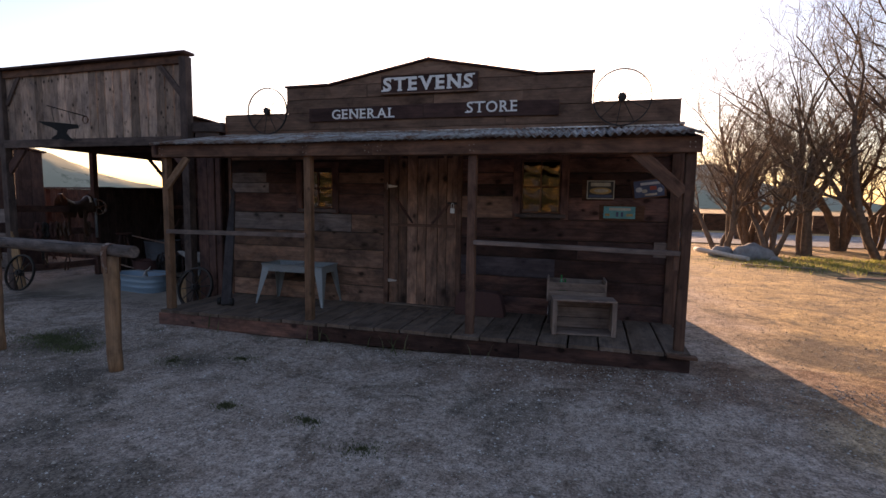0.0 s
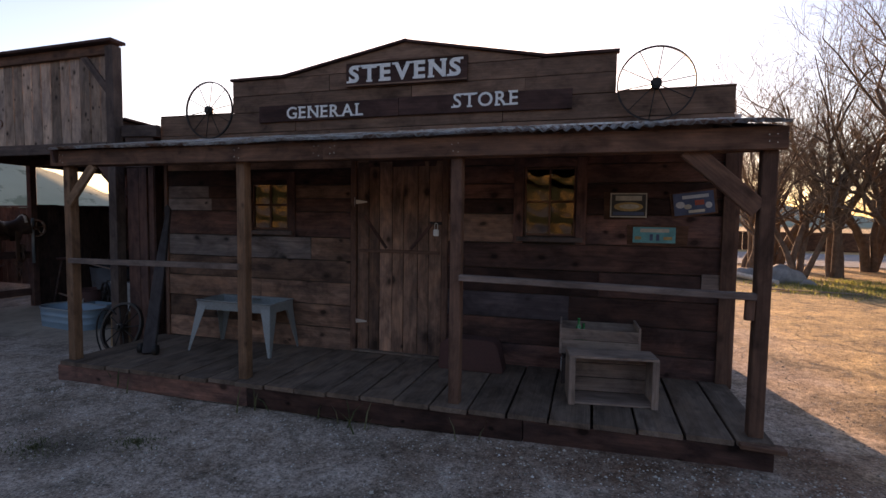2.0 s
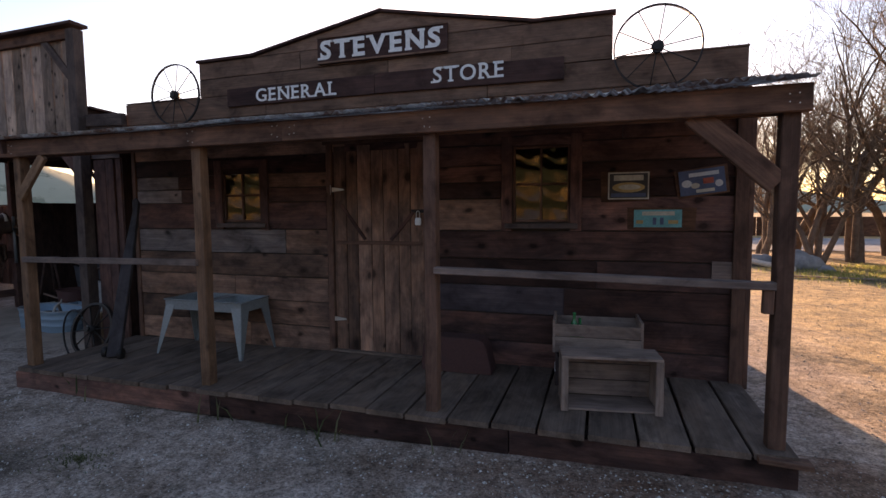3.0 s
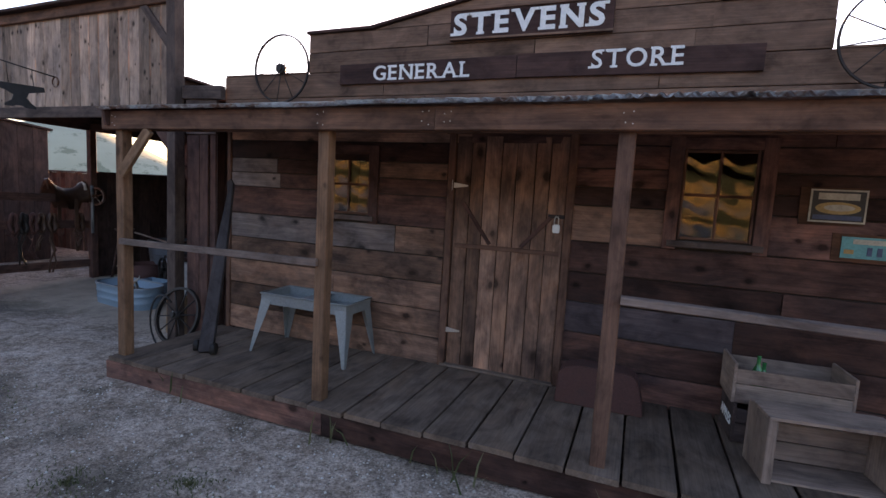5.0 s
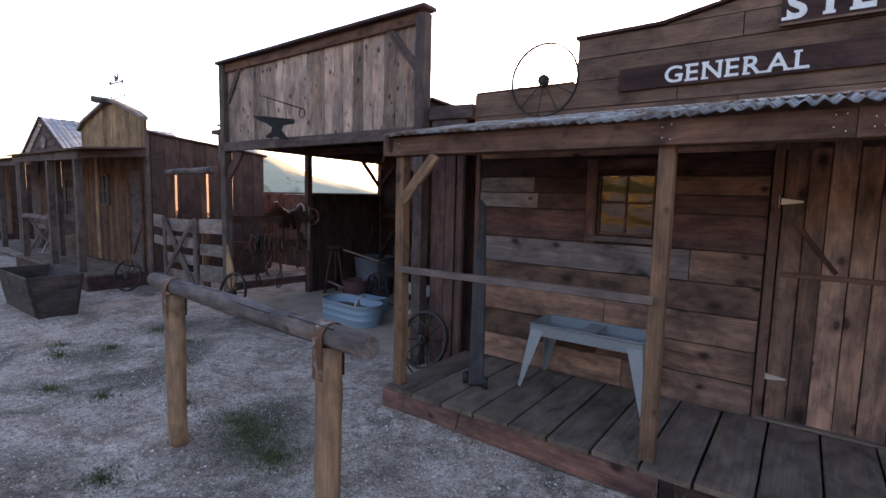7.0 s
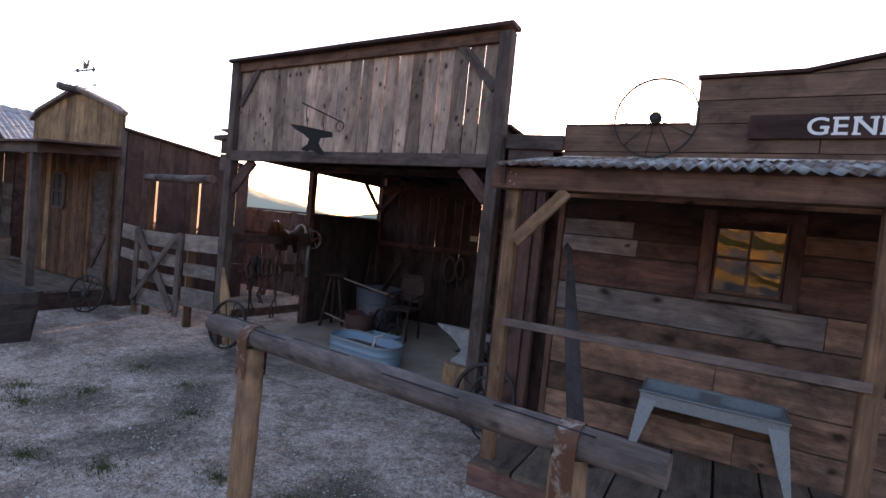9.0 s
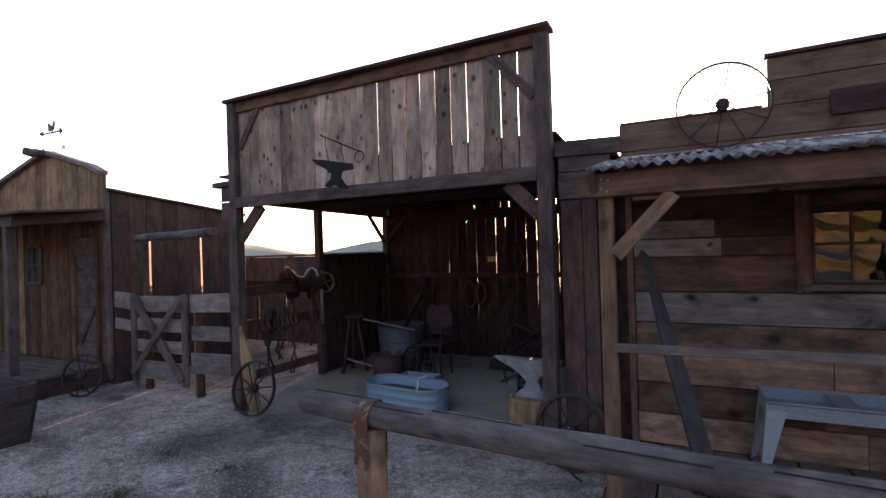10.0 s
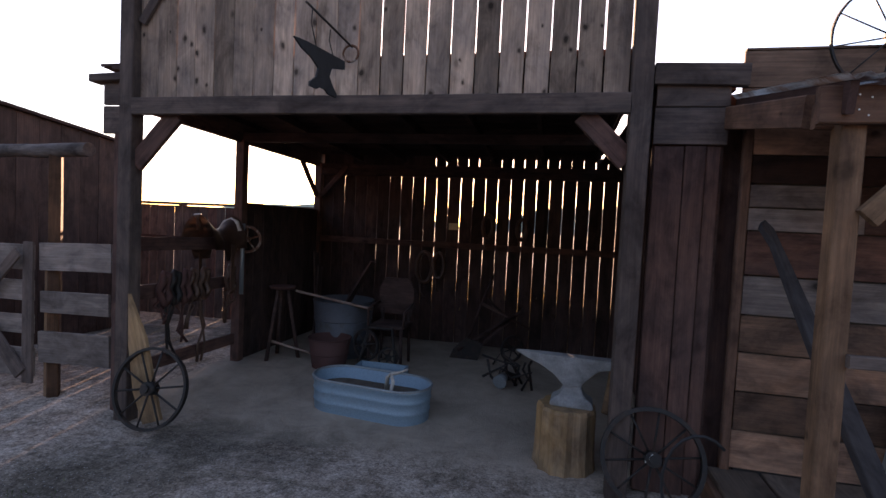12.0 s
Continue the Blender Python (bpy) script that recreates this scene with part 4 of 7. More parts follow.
# back wall: two tiers of boards with daylight between
bw = part("back_wall", box_bm((-9.45, SBY - 0.05, 1.30), (-5.2, SBY - 0.012, 1.38)), M["shed"], shed)
rb = random.Random(4)
upright_boards(bw, -9.45, -5.2, -0.06, 1.34, SBY, 0.173, 0.01, 0.02, M["darkshed"], rb, gaps=lambda i, n: rb.uniform(0.002, 0.004) if i < 6 else rb.uniform(0.003, 0.005))
upright_boards(bw, -9.45, -5.2, 1.35, 2.30, SBY + 0.003, 0.173, 0.01, 0.02, M["darkshed"], rb, gaps=lambda i, n: rb.uniform(0.002, 0.004) if i < 6 else rb.uniform(0.004, 0.007))
upright_boards(bw, -9.45, -5.2, 2.38, 2.565, SBY + 0.022, 0.15, 0.01, 0.02, M["darkshed"], rb, gaps=lambda i, n: 0.001 if i < 11 else rb.choice((0.001, 0.007, 0.010)))
timber("plate", (-9.5, SBY - 0.02, 2.365), (-5.2, SBY - 0.02, 2.365), 0.05, 0.11, M["darkshed"], bw)
part("side_roof", box_bm((-5.598, 5.97, 2.50), (-5.12, 9.4, 2.52)), M["shed"], shed)
# right side wall and the narrow filler beside the store
sw = part("side_wall", box_bm((-5.26, 5.95, 0.0), (-5.25, 9.3, 0.05)), M["shed"], shed)
upright_boards(sw, 5.95, 9.28, 0.0, 2.5, -5.24, 0.2, 0.004, 0.02, M["shed"], rb, axis="y")
fil = part("filler_wall", box_bm((-5.58, 5.925, 0.0), (-5.18, 5.935, 2.6)), M["shed"], shed)
for z0, z1 in ((2.16, 2.38), (2.385, 2.52)):
    timber("plank", (-5.58, 5.905, (z0 + z1) / 2), (-5.17, 5.905, (z0 + z1) / 2), 0.03, z1 - z0, M["greyframe"], fil)
timber("plank", (-5.60, 5.89, 2.58), (-5.08, 5.89, 2.565), 0.06, 0.13, M["greyframe"], fil)
for a, b in ((-5.575, -5.40), (-5.397, -5.28)):
    timber("plank", ((a + b) / 2, 5.908, 0.0), ((a + b) / 2, 5.908, 2.15), b - a - 0.004, 0.025, M["shed"], fil, up=(0, 1, 0))
timber("plank", (-5.12, 6.08, 0.0), (-5.12, 6.08, 2.5), 0.26, 0.03, M["shed"], fil, up=(0, 1, 0))
timber("plank", (-5.235, 5.93, 0.0), (-5.235, 5.93, 2.15), 0.08, 0.03, M["shed"], fil, up=(0, 1, 0))
# left return
for z0, z1 in ((2.2, 2.42), (2.425, 2.60)):
    timber("plank", (-9.68, 5.93, (z0 + z1) / 2), (-9.42, 5.93, (z0 + z1) / 2), 0.03, z1 - z0 - 0.004, M["greyframe"], shed)
timber("eave", (-9.78, 5.93, 2.63), (-9.42, 5.93, 2.64), 0.12, 0.06, M["greyframe"], shed)
timber("post", (-9.51, 5.95, -0.05), (-9.51, 5.95, 2.2), 0.11, 0.09, M["shed"], shed, up=(0, 1, 0))
# left side: rails and the half-height boarding
for z in (1.33, 0.92, 0.28):
    timber("side_rail", (-9.52, 5.98, z), (-9.52, 7.42, z - 0.03), 0.03, 0.12, M["shed"], shed)
lw = part("half_wall", box_bm((-9.53, 7.5, 0.05), (-9.525, 9.2, 0.07)), M["shed"], shed)
upright_boards(lw, 7.5, 9.22, -0.06, 1.75, -9.50, 0.19, 0.004, 0.02, M["darkshed"], rb, axis="y")

# ---- back fence ----
fence = thing("board_fence", (-10.8, 9.32, 0), "weathered dark vertical-board fence with grey top rail", "fence")
for px in (-14.2, -13.0, -11.9, -10.7, -9.62):
    timber("post", (px, 9.40, -0.05), (px, 9.40, 1.75), 0.09, 0.09, M["shed"], fence, up=(0, 1, 0))
upright_boards(fence, -14.4, -9.56, -0.08, 1.72, 9.32, 0.15, 0.008, 0.02, lambda r: M["shed"] if r.random() < 0.3 else M["greyframe"], rb, gaps=lambda i, n: rb.uniform(0.002, 0.016))
timber("rail", (-14.4, 9.30, 1.745), (-9.56, 9.30, 1.76), 0.06, 0.04, M["greyframe"], fence)
timber("rail", (-14.4, 9.285, 1.2), (-9.56, 9.285, 1.2), 0.03, 0.09, M["shed"], fence)

# Fences added to close the cabin gaps and shut out low sun.
for fx0, fx1 in ((-17.15, -14.5), (-22.35, -20.75)):
    sun_fence = thing("board_fence", ((fx0 + fx1) / 2, 9.32, 0), "tall weathered board fence, added between two cabins to block sun", "fence")
    upright_boards(sun_fence, fx0, fx1, -0.08, 2.2, 9.32, 0.15, 0.008, 0.02, M["shed"], rb, gaps=lambda i, n: rb.uniform(0.002, 0.012))
    timber("rail", (fx0, 9.285, 1.4), (fx1, 9.285, 1.4), 0.03, 0.09, M["shed"], sun_fence)

# ---- corral gate and its arch ----
arch = thing("gate_arch", (-10.65, 5.95, 0), "log crossbar on two square wooden posts above a gate", "gate frame")
for px in (-11.25, -10.22):
    o = timber("post", (px, 5.98, -0.05), (px, 5.98, 2.03), 0.085, 0.085, M["gold"], arch, up=(-0.8, 1, 0))
log_piece("crossbar", (-11.48, 5.98, 2.05), (-9.88, 5.98, 2.075), 0.05, 0.06, M["greylog"], arch)
gate = thing("corral_gate", (-10.85, 5.90, 0.1), "closed grey board corral gate with crossed braces", "gate")
for z0, z1 in ((1.06, 1.27), (0.80, 0.97), (0.52, 0.68), (0.16, 0.40)):
    timber("board", (-11.42, 5.90, (z0 + z1) / 2), (-10.34, 5.90, (z0 + z1) / 2 + 0.01), 0.025, z1 - z0, M["greyboard"], gate, wob=0.006)
for px in (-11.40, -10.36):
    timber("stile", (px, 5.872, 0.12), (px, 5.872, 1.30), 0.025, 0.10, M["greyframe"], gate, up=(1, 0, 0))
timber("cross_brace", (-11.38, 5.846, 1.27), (-10.40, 5.846, 0.20), 0.022, 0.12, M["greyframe"], gate, up=(1, 0, 1))
timber("cross_brace", (-11.38, 5.82, 0.22), (-10.40, 5.82, 1.22), 0.022, 0.09, M["greyframe"], gate, up=(-1, 0, 1))
pfence = thing("board_rails", (-9.9, 5.92, 0), "three grey boards fixed between gate post and shed", "fence")
for z0, z1 in ((1.07, 1.30), (0.72, 0.90), (0.30, 0.56)):
    timber("board", (-10.28, 5.915, (z0 + z1) / 2), (-9.58, 5.915, (z0 + z1) / 2 + 0.02), 0.028, z1 - z0, M["greyboard"], pfence, wob=0.008)
timber("post", (-10.24, 5.955, 0), (-10.24, 5.955, 1.2), 0.06, 0.05, M["log"], pfence, up=(0, 1, 0))
pf2 = thing("board_rails", (-11.65, 5.92, 0), "grey boards fixed between gate and saloon wall", "fence")
for z0, z1 in ((1.10, 1.32), (0.80, 0.95)):
    timber("board", (-11.88, 5.915, (z0 + z1) / 2), (-11.46, 5.915, (z0 + z1) / 2 - 0.03), 0.028, z1 - z0, M["greyboard"], pf2, wob=0.008)
timber("post", (-11.50, 5.95, 0), (-11.50, 5.95, 1.2), 0.07, 0.06, M["log"], pf2, up=(0, 1, 0))

# ---- saloon with gambrel front ----
sal = thing("plank_cabin", (-13.5, 5.9, 0), "brown plank cabin with a yellowed gambrel false front and porch", "cabin")
SX0, SX1, SFY = -15.3, -11.95, 5.9
sf = part("wall", box_bm((SX0, SFY + 0.012, 0), (SX1, SFY + 0.03, 2.6)), M["maroon"], sal)
r2 = random.Random(17)
upright_boards(sf, SX0, -12.82, 0.28, 2.5, SFY, 0.17, 0.004, 0.022, lambda r: M["gold"] if r.random() < 0.92 else M["yellow"], r2)
upright_boards(sf, -12.25, SX1, 0.28, 2.5, SFY, 0.15, 0.004, 0.022, M["gold"], r2)
upright_boards(sf, -12.82, -12.25, 2.12, 2.5, SFY, 0.19, 0.004, 0.022, M["gold"], r2)
sd = part("door", box_bm((-12.80, SFY, 0.3), (-12.27, SFY + 0.02, 2.1)), M["greyframe"], sal, "dark grey ledged door")
for z in (0.45, 1.15, 1.9):
    timber("door_rail", (-12.8, SFY - 0.012, z), (-12.27, SFY - 0.012, z), 0.022, 0.12, M["greyframe"], sd)
timber("door_rail", (-12.74, SFY - 0.014, 0.52), (-12.33, SFY - 0.014, 1.1), 0.018, 0.07, M["shed"], sd, up=(-1, 0, 1))
for px in (-12.84, -12.23):
    timber("door_jamb", (px, SFY - 0.02, 0.28), (px, SFY - 0.02, 2.15), 0.05, 0.07, M["gold"], sal, up=(1, 0, 0))
swn = part("window", box_bm((-14.12, SFY - 0.03, 1.45), (-13.72, SFY - 0.014, 2.0)), M["black"], sal, "small dark window")
for a, b in (((-14.12, 1.45), (-14.12, 2.0)), ((-13.72, 1.45), (-13.72, 2.0)), ((-13.92, 1.45), (-13.92, 2.0))):
    timber("sash", (a[0], SFY - 0.035, a[1]), (b[0], SFY - 0.035, b[1]), 0.03, 0.05, M["greyframe"], swn, up=(1, 0, 0))
for z in (1.43, 1.72, 2.02):
    timber("sash", (-14.12, SFY - 0.036, z), (-13.72, SFY - 0.036, z), 0.03, 0.04, M["greyframe"], swn)
ssd = part("side_wall", prism_bm([(5.9, 0), (8.2, 0), (8.2, 2.50), (5.9, 2.74)], 0, 0.03), M["maroon"], sal, "", Matrix.Translation((SX1, 0, 0)) @ Matrix.Rotation(radians(90), 4, "Z"))
upright_boards(ssd, 5.92, 8.19, 0.0, 2.7, SX1 + 0.008, 0.24, 0.003, 0.016, M["maroon"], r2, top=lambda y: 2.735 - (y - 5.9) * 0.1, axis="y")
timber("corner_board", (SX1 - 0.03, SFY - 0.02, 0.1), (SX1 - 0.03, SFY - 0.02, 2.76), 0.10, 0.05, M["greyframe"], sal, up=(0, 1, 0))
timber("roof_edge", (SX1 + 0.02, 5.86, 2.765), (SX1 + 0.02, 8.26, 2.525), 0.08, 0.04, M["signwood"], sal)
part("roof", prism_bm([(5.95, 2.70), (8.25, 2.47), (8.25, 2.51), (5.95, 2.74)], 0, 3.3), M["galv"], sal, "", Matrix.Translation((SX1 - 0.02, 0, 0)) @ Matrix.Rotation(radians(90), 4, "Z"))
part("back_wall", box_bm((SX0, 8.17, 0), (SX1 - 0.03, 8.2, 2.5)), M["maroon"], sal)
gam = [(-15.0, 2.48), (-12.0, 2.48), (-11.98, 2.98), (-12.25, 3.10), (-13.42, 3.43), (-14.75, 3.10), (-15.0, 2.95)]


def gam_top(x):
    for (a, za), (b, zb) in zip(gam[2:], gam[3:]):
        if b <= x <= a:
            return za + (zb - za) * (x - a) / (b - a)
    return 2.95


gp = part("gable_front", prism_bm(gam, SFY - 0.02, SFY - 0.005), M["yellow"], sal)
upright_boards(gp, -14.98, -12.0, 2.50, 3, SFY - 0.035, 0.15, 0.004, 0.02, M["yellow"], r2, top=gam_top)
for (a, za), (b, zb) in zip(gam[2:], gam[3:]):
    timber("gable_trim", (a, SFY - 0.05, za + 0.02), (b, SFY - 0.05, zb + 0.02), 0.14, 0.06, M["greyboard"], gp)
log_piece("ridge_log", (-13.42, 5.55, 3.42), (-13.42, 5.95, 3.415), 0.06, 0.06, M["greylog"], sal)
sdk = part("porch_deck", box_bm((-16.1, 5.0, 0.1), (-12.15, 5.88, 0.24)), M["deck"], sal)
for k in range(6):
    timber("deck_board", (-16.15, 4.98 + 0.155 * k, 0.265), (-12.1, 4.98 + 0.155 * k, 0.265), 0.15, 0.035, M["deck"], sdk)
timber("rim_board", (-16.15, 4.93, 0.13), (-12.08, 4.93, 0.13), 0.035, 0.24, M["shed"], sal)
timber("rim_board", (-12.10, 4.95, 0.13), (-12.10, 5.88, 0.13), 0.035, 0.24, M["shed"], sal)
for px in (-12.62, -14.05, -15.8):
    timber("post", (px, 5.02, 0.28), (px, 5.02, 2.25), 0.11, 0.11, M["greyframe"], sal, up=(0, 1, 0))
timber("post", (-15.3, 5.5, 0.28), (-15.3, 5.5, 2.3), 0.1, 0.1, M["greyframe"], sal, up=(0, 1, 0))
timber("beam", (-16.2, 5.0, 2.33), (-12.42, 5.0, 2.31), 0.08, 0.15, M["greyframe"], sal)
timber("side_beam", (-12.45, 5.0, 2.32), (-12.02, 5.88, 2.40), 0.06, 0.14, M["shed"], sal)
part("porch_roof", prism_bm([(4.88, 2.385), (5.9, 2.47), (5.9, 2.50), (4.88, 2.415)], 0, 4.2), M["shed"], sal, "", Matrix.Translation((-12.0, 0, 0)) @ Matrix.Rotation(radians(90), 4, "Z"))
log_piece("rail", (-15.75, 5.0, 1.15), (-14.1, 5.0, 1.15), 0.05, 0.05, M["greylog"], sal)

# ---- cabin with gable and metal roof ----
cab = thing("gable_cabin", (-19.0, 6.6, 0), "grey board cabin with a corrugated metal gable roof", "cabin")
part("wall", box_bm((-20.7, 6.4, 0), (-17.2, 9.5, 2.55)), M["shed"], cab)
cf = part("front_wall", box_bm((-20.68, 6.385, 0.0), (-17.22, 6.392, 0.3)), M["shed"], cab)
for k in range(13):
    timber("plank", (-20.68, 6.38, 0.3 + 0.172 * k), (-19.95, 6.38, 0.3 + 0.172 * k), 0.02, 0.165, M["greyframe"], cf)
    timber("plank", (-19.05, 6.38, 0.3 + 0.172 * k), (-17.22, 6.38, 0.3 + 0.172 * k), 0.02, 0.165, M["greyframe"] if k % 3 else M["shed"], cf)
gv2 = part("gable", prism_bm([(-20.9, 2.5), (-17.0, 2.5), (-19.0, 3.55)], 6.32, 6.39), M["greyframe"], cab)
for k in range(6):
    z0 = 2.5 + k * 0.17
    hw = max(0.1, (3.45 - z0 - 0.165) / 1.05 * 1.9)
    timber("plank", (-19.0 - hw, 6.305, z0 + 0.08), (-19.0 + hw, 6.305, z0 + 0.08), 0.02, 0.165, M["greyframe"], gv2)
for sgn in (-1, 1):
    m = Matrix.Translation((-19.0, 6.2, 3.60)) @ Matrix.Rotation(0 if sgn > 0 else math.pi, 4, "Z")
    bm = bmesh.new()
    n = 120
    rows = []
    for t2 in (0.0, 1.0):
        rows.append([bm.verts.new((0.02 + 2.1 * t2, (3.4 * i / n) * (1 if sgn > 0 else -1), -1.16 * t2 + 0.012 * math.sin(i * 0.75))) for i in range(n + 1)])
    for i in range(n):
        bm.faces.new((rows[0][i], rows[0][i + 1], rows[1][i + 1], rows[1][i])).smooth = True
    bmesh.ops.solidify(bm, geom=list(bm.faces), thickness=0.004)
    part("roof_sheet", bm, M["greyroof"], cab, "corrugated metal roofing", m)
    timber("bargeboard", (-19.0, 6.2, 3.57), (-19.0 + sgn * 2.1, 6.2, 2.43), 0.03, 0.10, M["signwood"], cab, up=(sgn * 0.5, 0, 1))
bm = tube_bm((-19.0, 6.29, 2.95), (-19.0, 6.25, 2.95), 0.17, 0.17, 20)
part("round_sign", bm, M["greyboard"], cab, "round pale board on the gable", centred(bm, (-19.0, 6.27, 2.95)))
part("porch_deck", box_bm((-21.2, 5.3, 0.05), (-16.6, 6.4, 0.2)), M["greyboard"], cab)

for px in (-17.4, -19.0, -20.9):
    timber("post", (px, 5.35, 0.2), (px, 5.35, 2.3), 0.11, 0.11, M["greyframe"], cab, up=(0, 1, 0))
timber("beam", (-21.2, 5.35, 2.32), (-16.6, 5.35, 2.32), 0.08, 0.14, M["greyframe"], cab)
part("porch_roof", prism_bm([(5.2, 2.39), (6.35, 2.52), (6.35, 2.55), (5.2, 2.42)], 0, 4.7), M["shed"], cab, "", Matrix.Translation((-16.55, 0, 0)) @ Matrix.Rotation(radians(90), 4, "Z"))
cw = part("window", box_bm((-18.4, 6.355, 1.1), (-17.8, 6.398, 1.9)), M["black"], cab, "dark window")
for px in (-18.4, -18.1, -17.8):
    timber("sash", (px, 6.345, 1.08), (px, 6.345, 1.92), 0.03, 0.05, M["greyframe"], cw, up=(1, 0, 0))
part("door", box_bm((-19.9, 6.36, 0.22), (-19.1, 6.398, 2.1)), M["gold"], cab, "brown plank door")

slat_box = thing("slatted_crate", (-16.0, 5.75, 0.285), "pale slatted crate standing on the cabin porch", "crate")
for k in range(4):
    timber("slat", (-16.2, 5.58, 0.33 + 0.115 * k), (-15.8, 5.58, 0.33 + 0.115 * k), 0.015, 0.075, M["crate"], slat_box)
for px in (-16.2, -15.8):
    timber("corner_post", (px, 5.60, 0.285), (px, 5.60, 0.74), 0.04, 0.04, M["crate"], slat_box, up=(0, 1, 0))
    timber("end_board", (px, 5.62, 0.51), (px, 5.90, 0.51), 0.015, 0.40, M["crate"], slat_box)
hw = thing("saw_horse", (-17.1, 5.75, 0.2), "grey crossed-leg sawhorse on the porch", "sawhorse")
for px in (-17.6, -16.7):
    timber("leg", (px, 5.5, 0.2), (px, 5.95, 1.05), 0.05, 0.08, M["greyboard"], hw, up=(1, 0, 0))
    timber("leg", (px + 0.06, 5.95, 0.2), (px + 0.06, 5.5, 1.05), 0.05, 0.08, M["greyboard"], hw, up=(1, 0, 0))
timber("top_bar", (-17.8, 5.72, 0.80), (-16.4, 5.72, 0.83), 0.09, 0.09, M["greyboard"], hw)
for px in (-18.2, -18.0):
    ob = thing("leaning_pole", (px, 6.0, 0.2), "weathered pole leaning on the cabin wall", "pole", "poles on the far porch")
    part("pole_body", tube_bm((px, 5.85, 0.2), (px - 0.25, 6.35, 1.9), 0.025, 0.02, 8), M["greyboard"], ob)
step = thing("boardwalk_step", (-22.0, 4.7, 0), "low dark wooden step before the porch", "step")
timber("tread", (-23.2, 4.72, 0.14), (-21.6, 4.72, 0.14), 0.42, 0.05, M["shed"], step)
timber("riser", (-23.2, 4.54, 0.06), (-21.6, 4.54, 0.06), 0.04, 0.115, M["shed"], step)

far = thing("porch_cabin", (-25, 6.2, 0), "low brown cabin with a full-width porch", "cabin")
fwall = part("wall", box_bm((-30, 6.3, 0), (-22.4, 9, 2.5)), M["maroon"], far)
upright_boards(fwall, -30, -22.4, 0.26, 2.45, 6.285, 0.24, 0.006, 0.02, lambda r: M["gold"] if r.random() < 0.6 else M["shed"], random.Random(41))
for px in (-23.6, -26.4):
    # Solid black panel imitates the shade inside a doorway.
    fdo = part("door", box_bm((px - 0.42, 6.262, 0.26), (px + 0.42, 6.272, 2.1)), M["black"], far, "black panel painted in for a doorway's inner shade")
    for sx in (-0.46, 0.46):
        timber("door_jamb", (px + sx, 6.26, 0.26), (px + sx, 6.26, 2.15), 0.04, 0.08, M["greyframe"], far, up=(1, 0, 0))
part("porch_deck", box_bm((-30, 5.0, 0.02), (-22.4, 6.3, 0.25)), M["shed"], far)
part("roof", prism_bm([(4.8, 2.35), (9.2, 2.7), (9.2, 2.75), (4.8, 2.42)], 0, 7.4), M["galv"], far, "", Matrix.Translation((-22.2, 0, 0)) @ Matrix.Rotation(radians(90), 4, "Z"))
for k in range(5):
    px = -22.7 - k * 1.55
    timber("post", (px, 5.1, 0.25), (px, 5.1, 2.4), 0.12, 0.12, M["greyframe"], far, up=(-0.8, 1, 0))
timber("beam", (-30, 5.05, 2.38), (-22.4, 5.05, 2.38), 0.08, 0.14, M["greyframe"], far)
timber("rail", (-30, 5.08, 1.1), (-24.2, 5.08, 1.1), 0.06, 0.06, M["greyframe"], far)

# ---- things on and by the porch ----


stand = thing("wash_stand", (-3.78, 5.72, deck_z(-3.8)), "pale galvanised tray stand on four splayed tapering legs", "stand")
for lo, hi in (((-4.205, 5.50, 0.632), (-3.315, 5.507, 0.722)), ((-4.205, 5.883, 0.632), (-3.315, 5.89, 0.722)), ((-4.205, 5.507, 0.632), (-4.198, 5.883, 0.722)), ((-3.322, 5.507, 0.632), (-3.315, 5.883, 0.722))):
    part("side_panel", box_bm(lo, hi), M["zinc"], stand)
part("tray", box_bm((-4.198, 5.507, 0.645), (-3.322, 5.883, 0.651)), M["zinc"], stand)
bm = path_bm([(-4.21, 5.495, 0.725), (-3.31, 5.495, 0.725), (-3.31, 5.895, 0.725), (-4.21, 5.895, 0.725)], 0.008, 6, closed=True)
part("rolled_rim", bm, M["zinc"], stand)
part("divider", box_bm((-3.82, 5.507, 0.712), (-3.70, 5.883, 0.716)), M["zinc"], stand)
for sx, x in ((-1, -4.20), (1, -3.32)):
    for sy, y in ((-1, 5.505), (1, 5.885)):
        bm = bmesh.new()
        zf = deck_z(x) + 0.004
        tx, ty = x + sx * 0.055, y + sy * (0.085 if sy < 0 else 0.03)
        for (ax, ay) in ((1, 0), (0, 1)):
            top = [Vector((x, y, 0.68)), Vector((x - sx * 0.11 * ax, y - sy * 0.11 * ay, 0.68))]
            bot = [Vector((tx, ty, zf)), Vector((tx - sx * 0.022 * ax, ty - sy * 0.022 * ay, zf))]
            off = Vector((sx * 0.004 * ay, sy * 0.004 * ax, 0))
            vs = [bm.verts.new(p) for p in (top[0], top[1], bot[1], bot[0], top[0] + off, top[1] + off, bot[1] + off, bot[0] + off)]
            for q in ((0, 1, 2, 3), (7, 6, 5, 4), (0, 4, 5, 1), (1, 5, 6, 2), (2, 6, 7, 3), (3, 7, 4, 0)):
                bm.faces.new([vs[i] for i in q])
        bmesh.ops.recalc_face_normals(bm, faces=bm.faces)
        part("leg", bm, M["zinc"], stand)

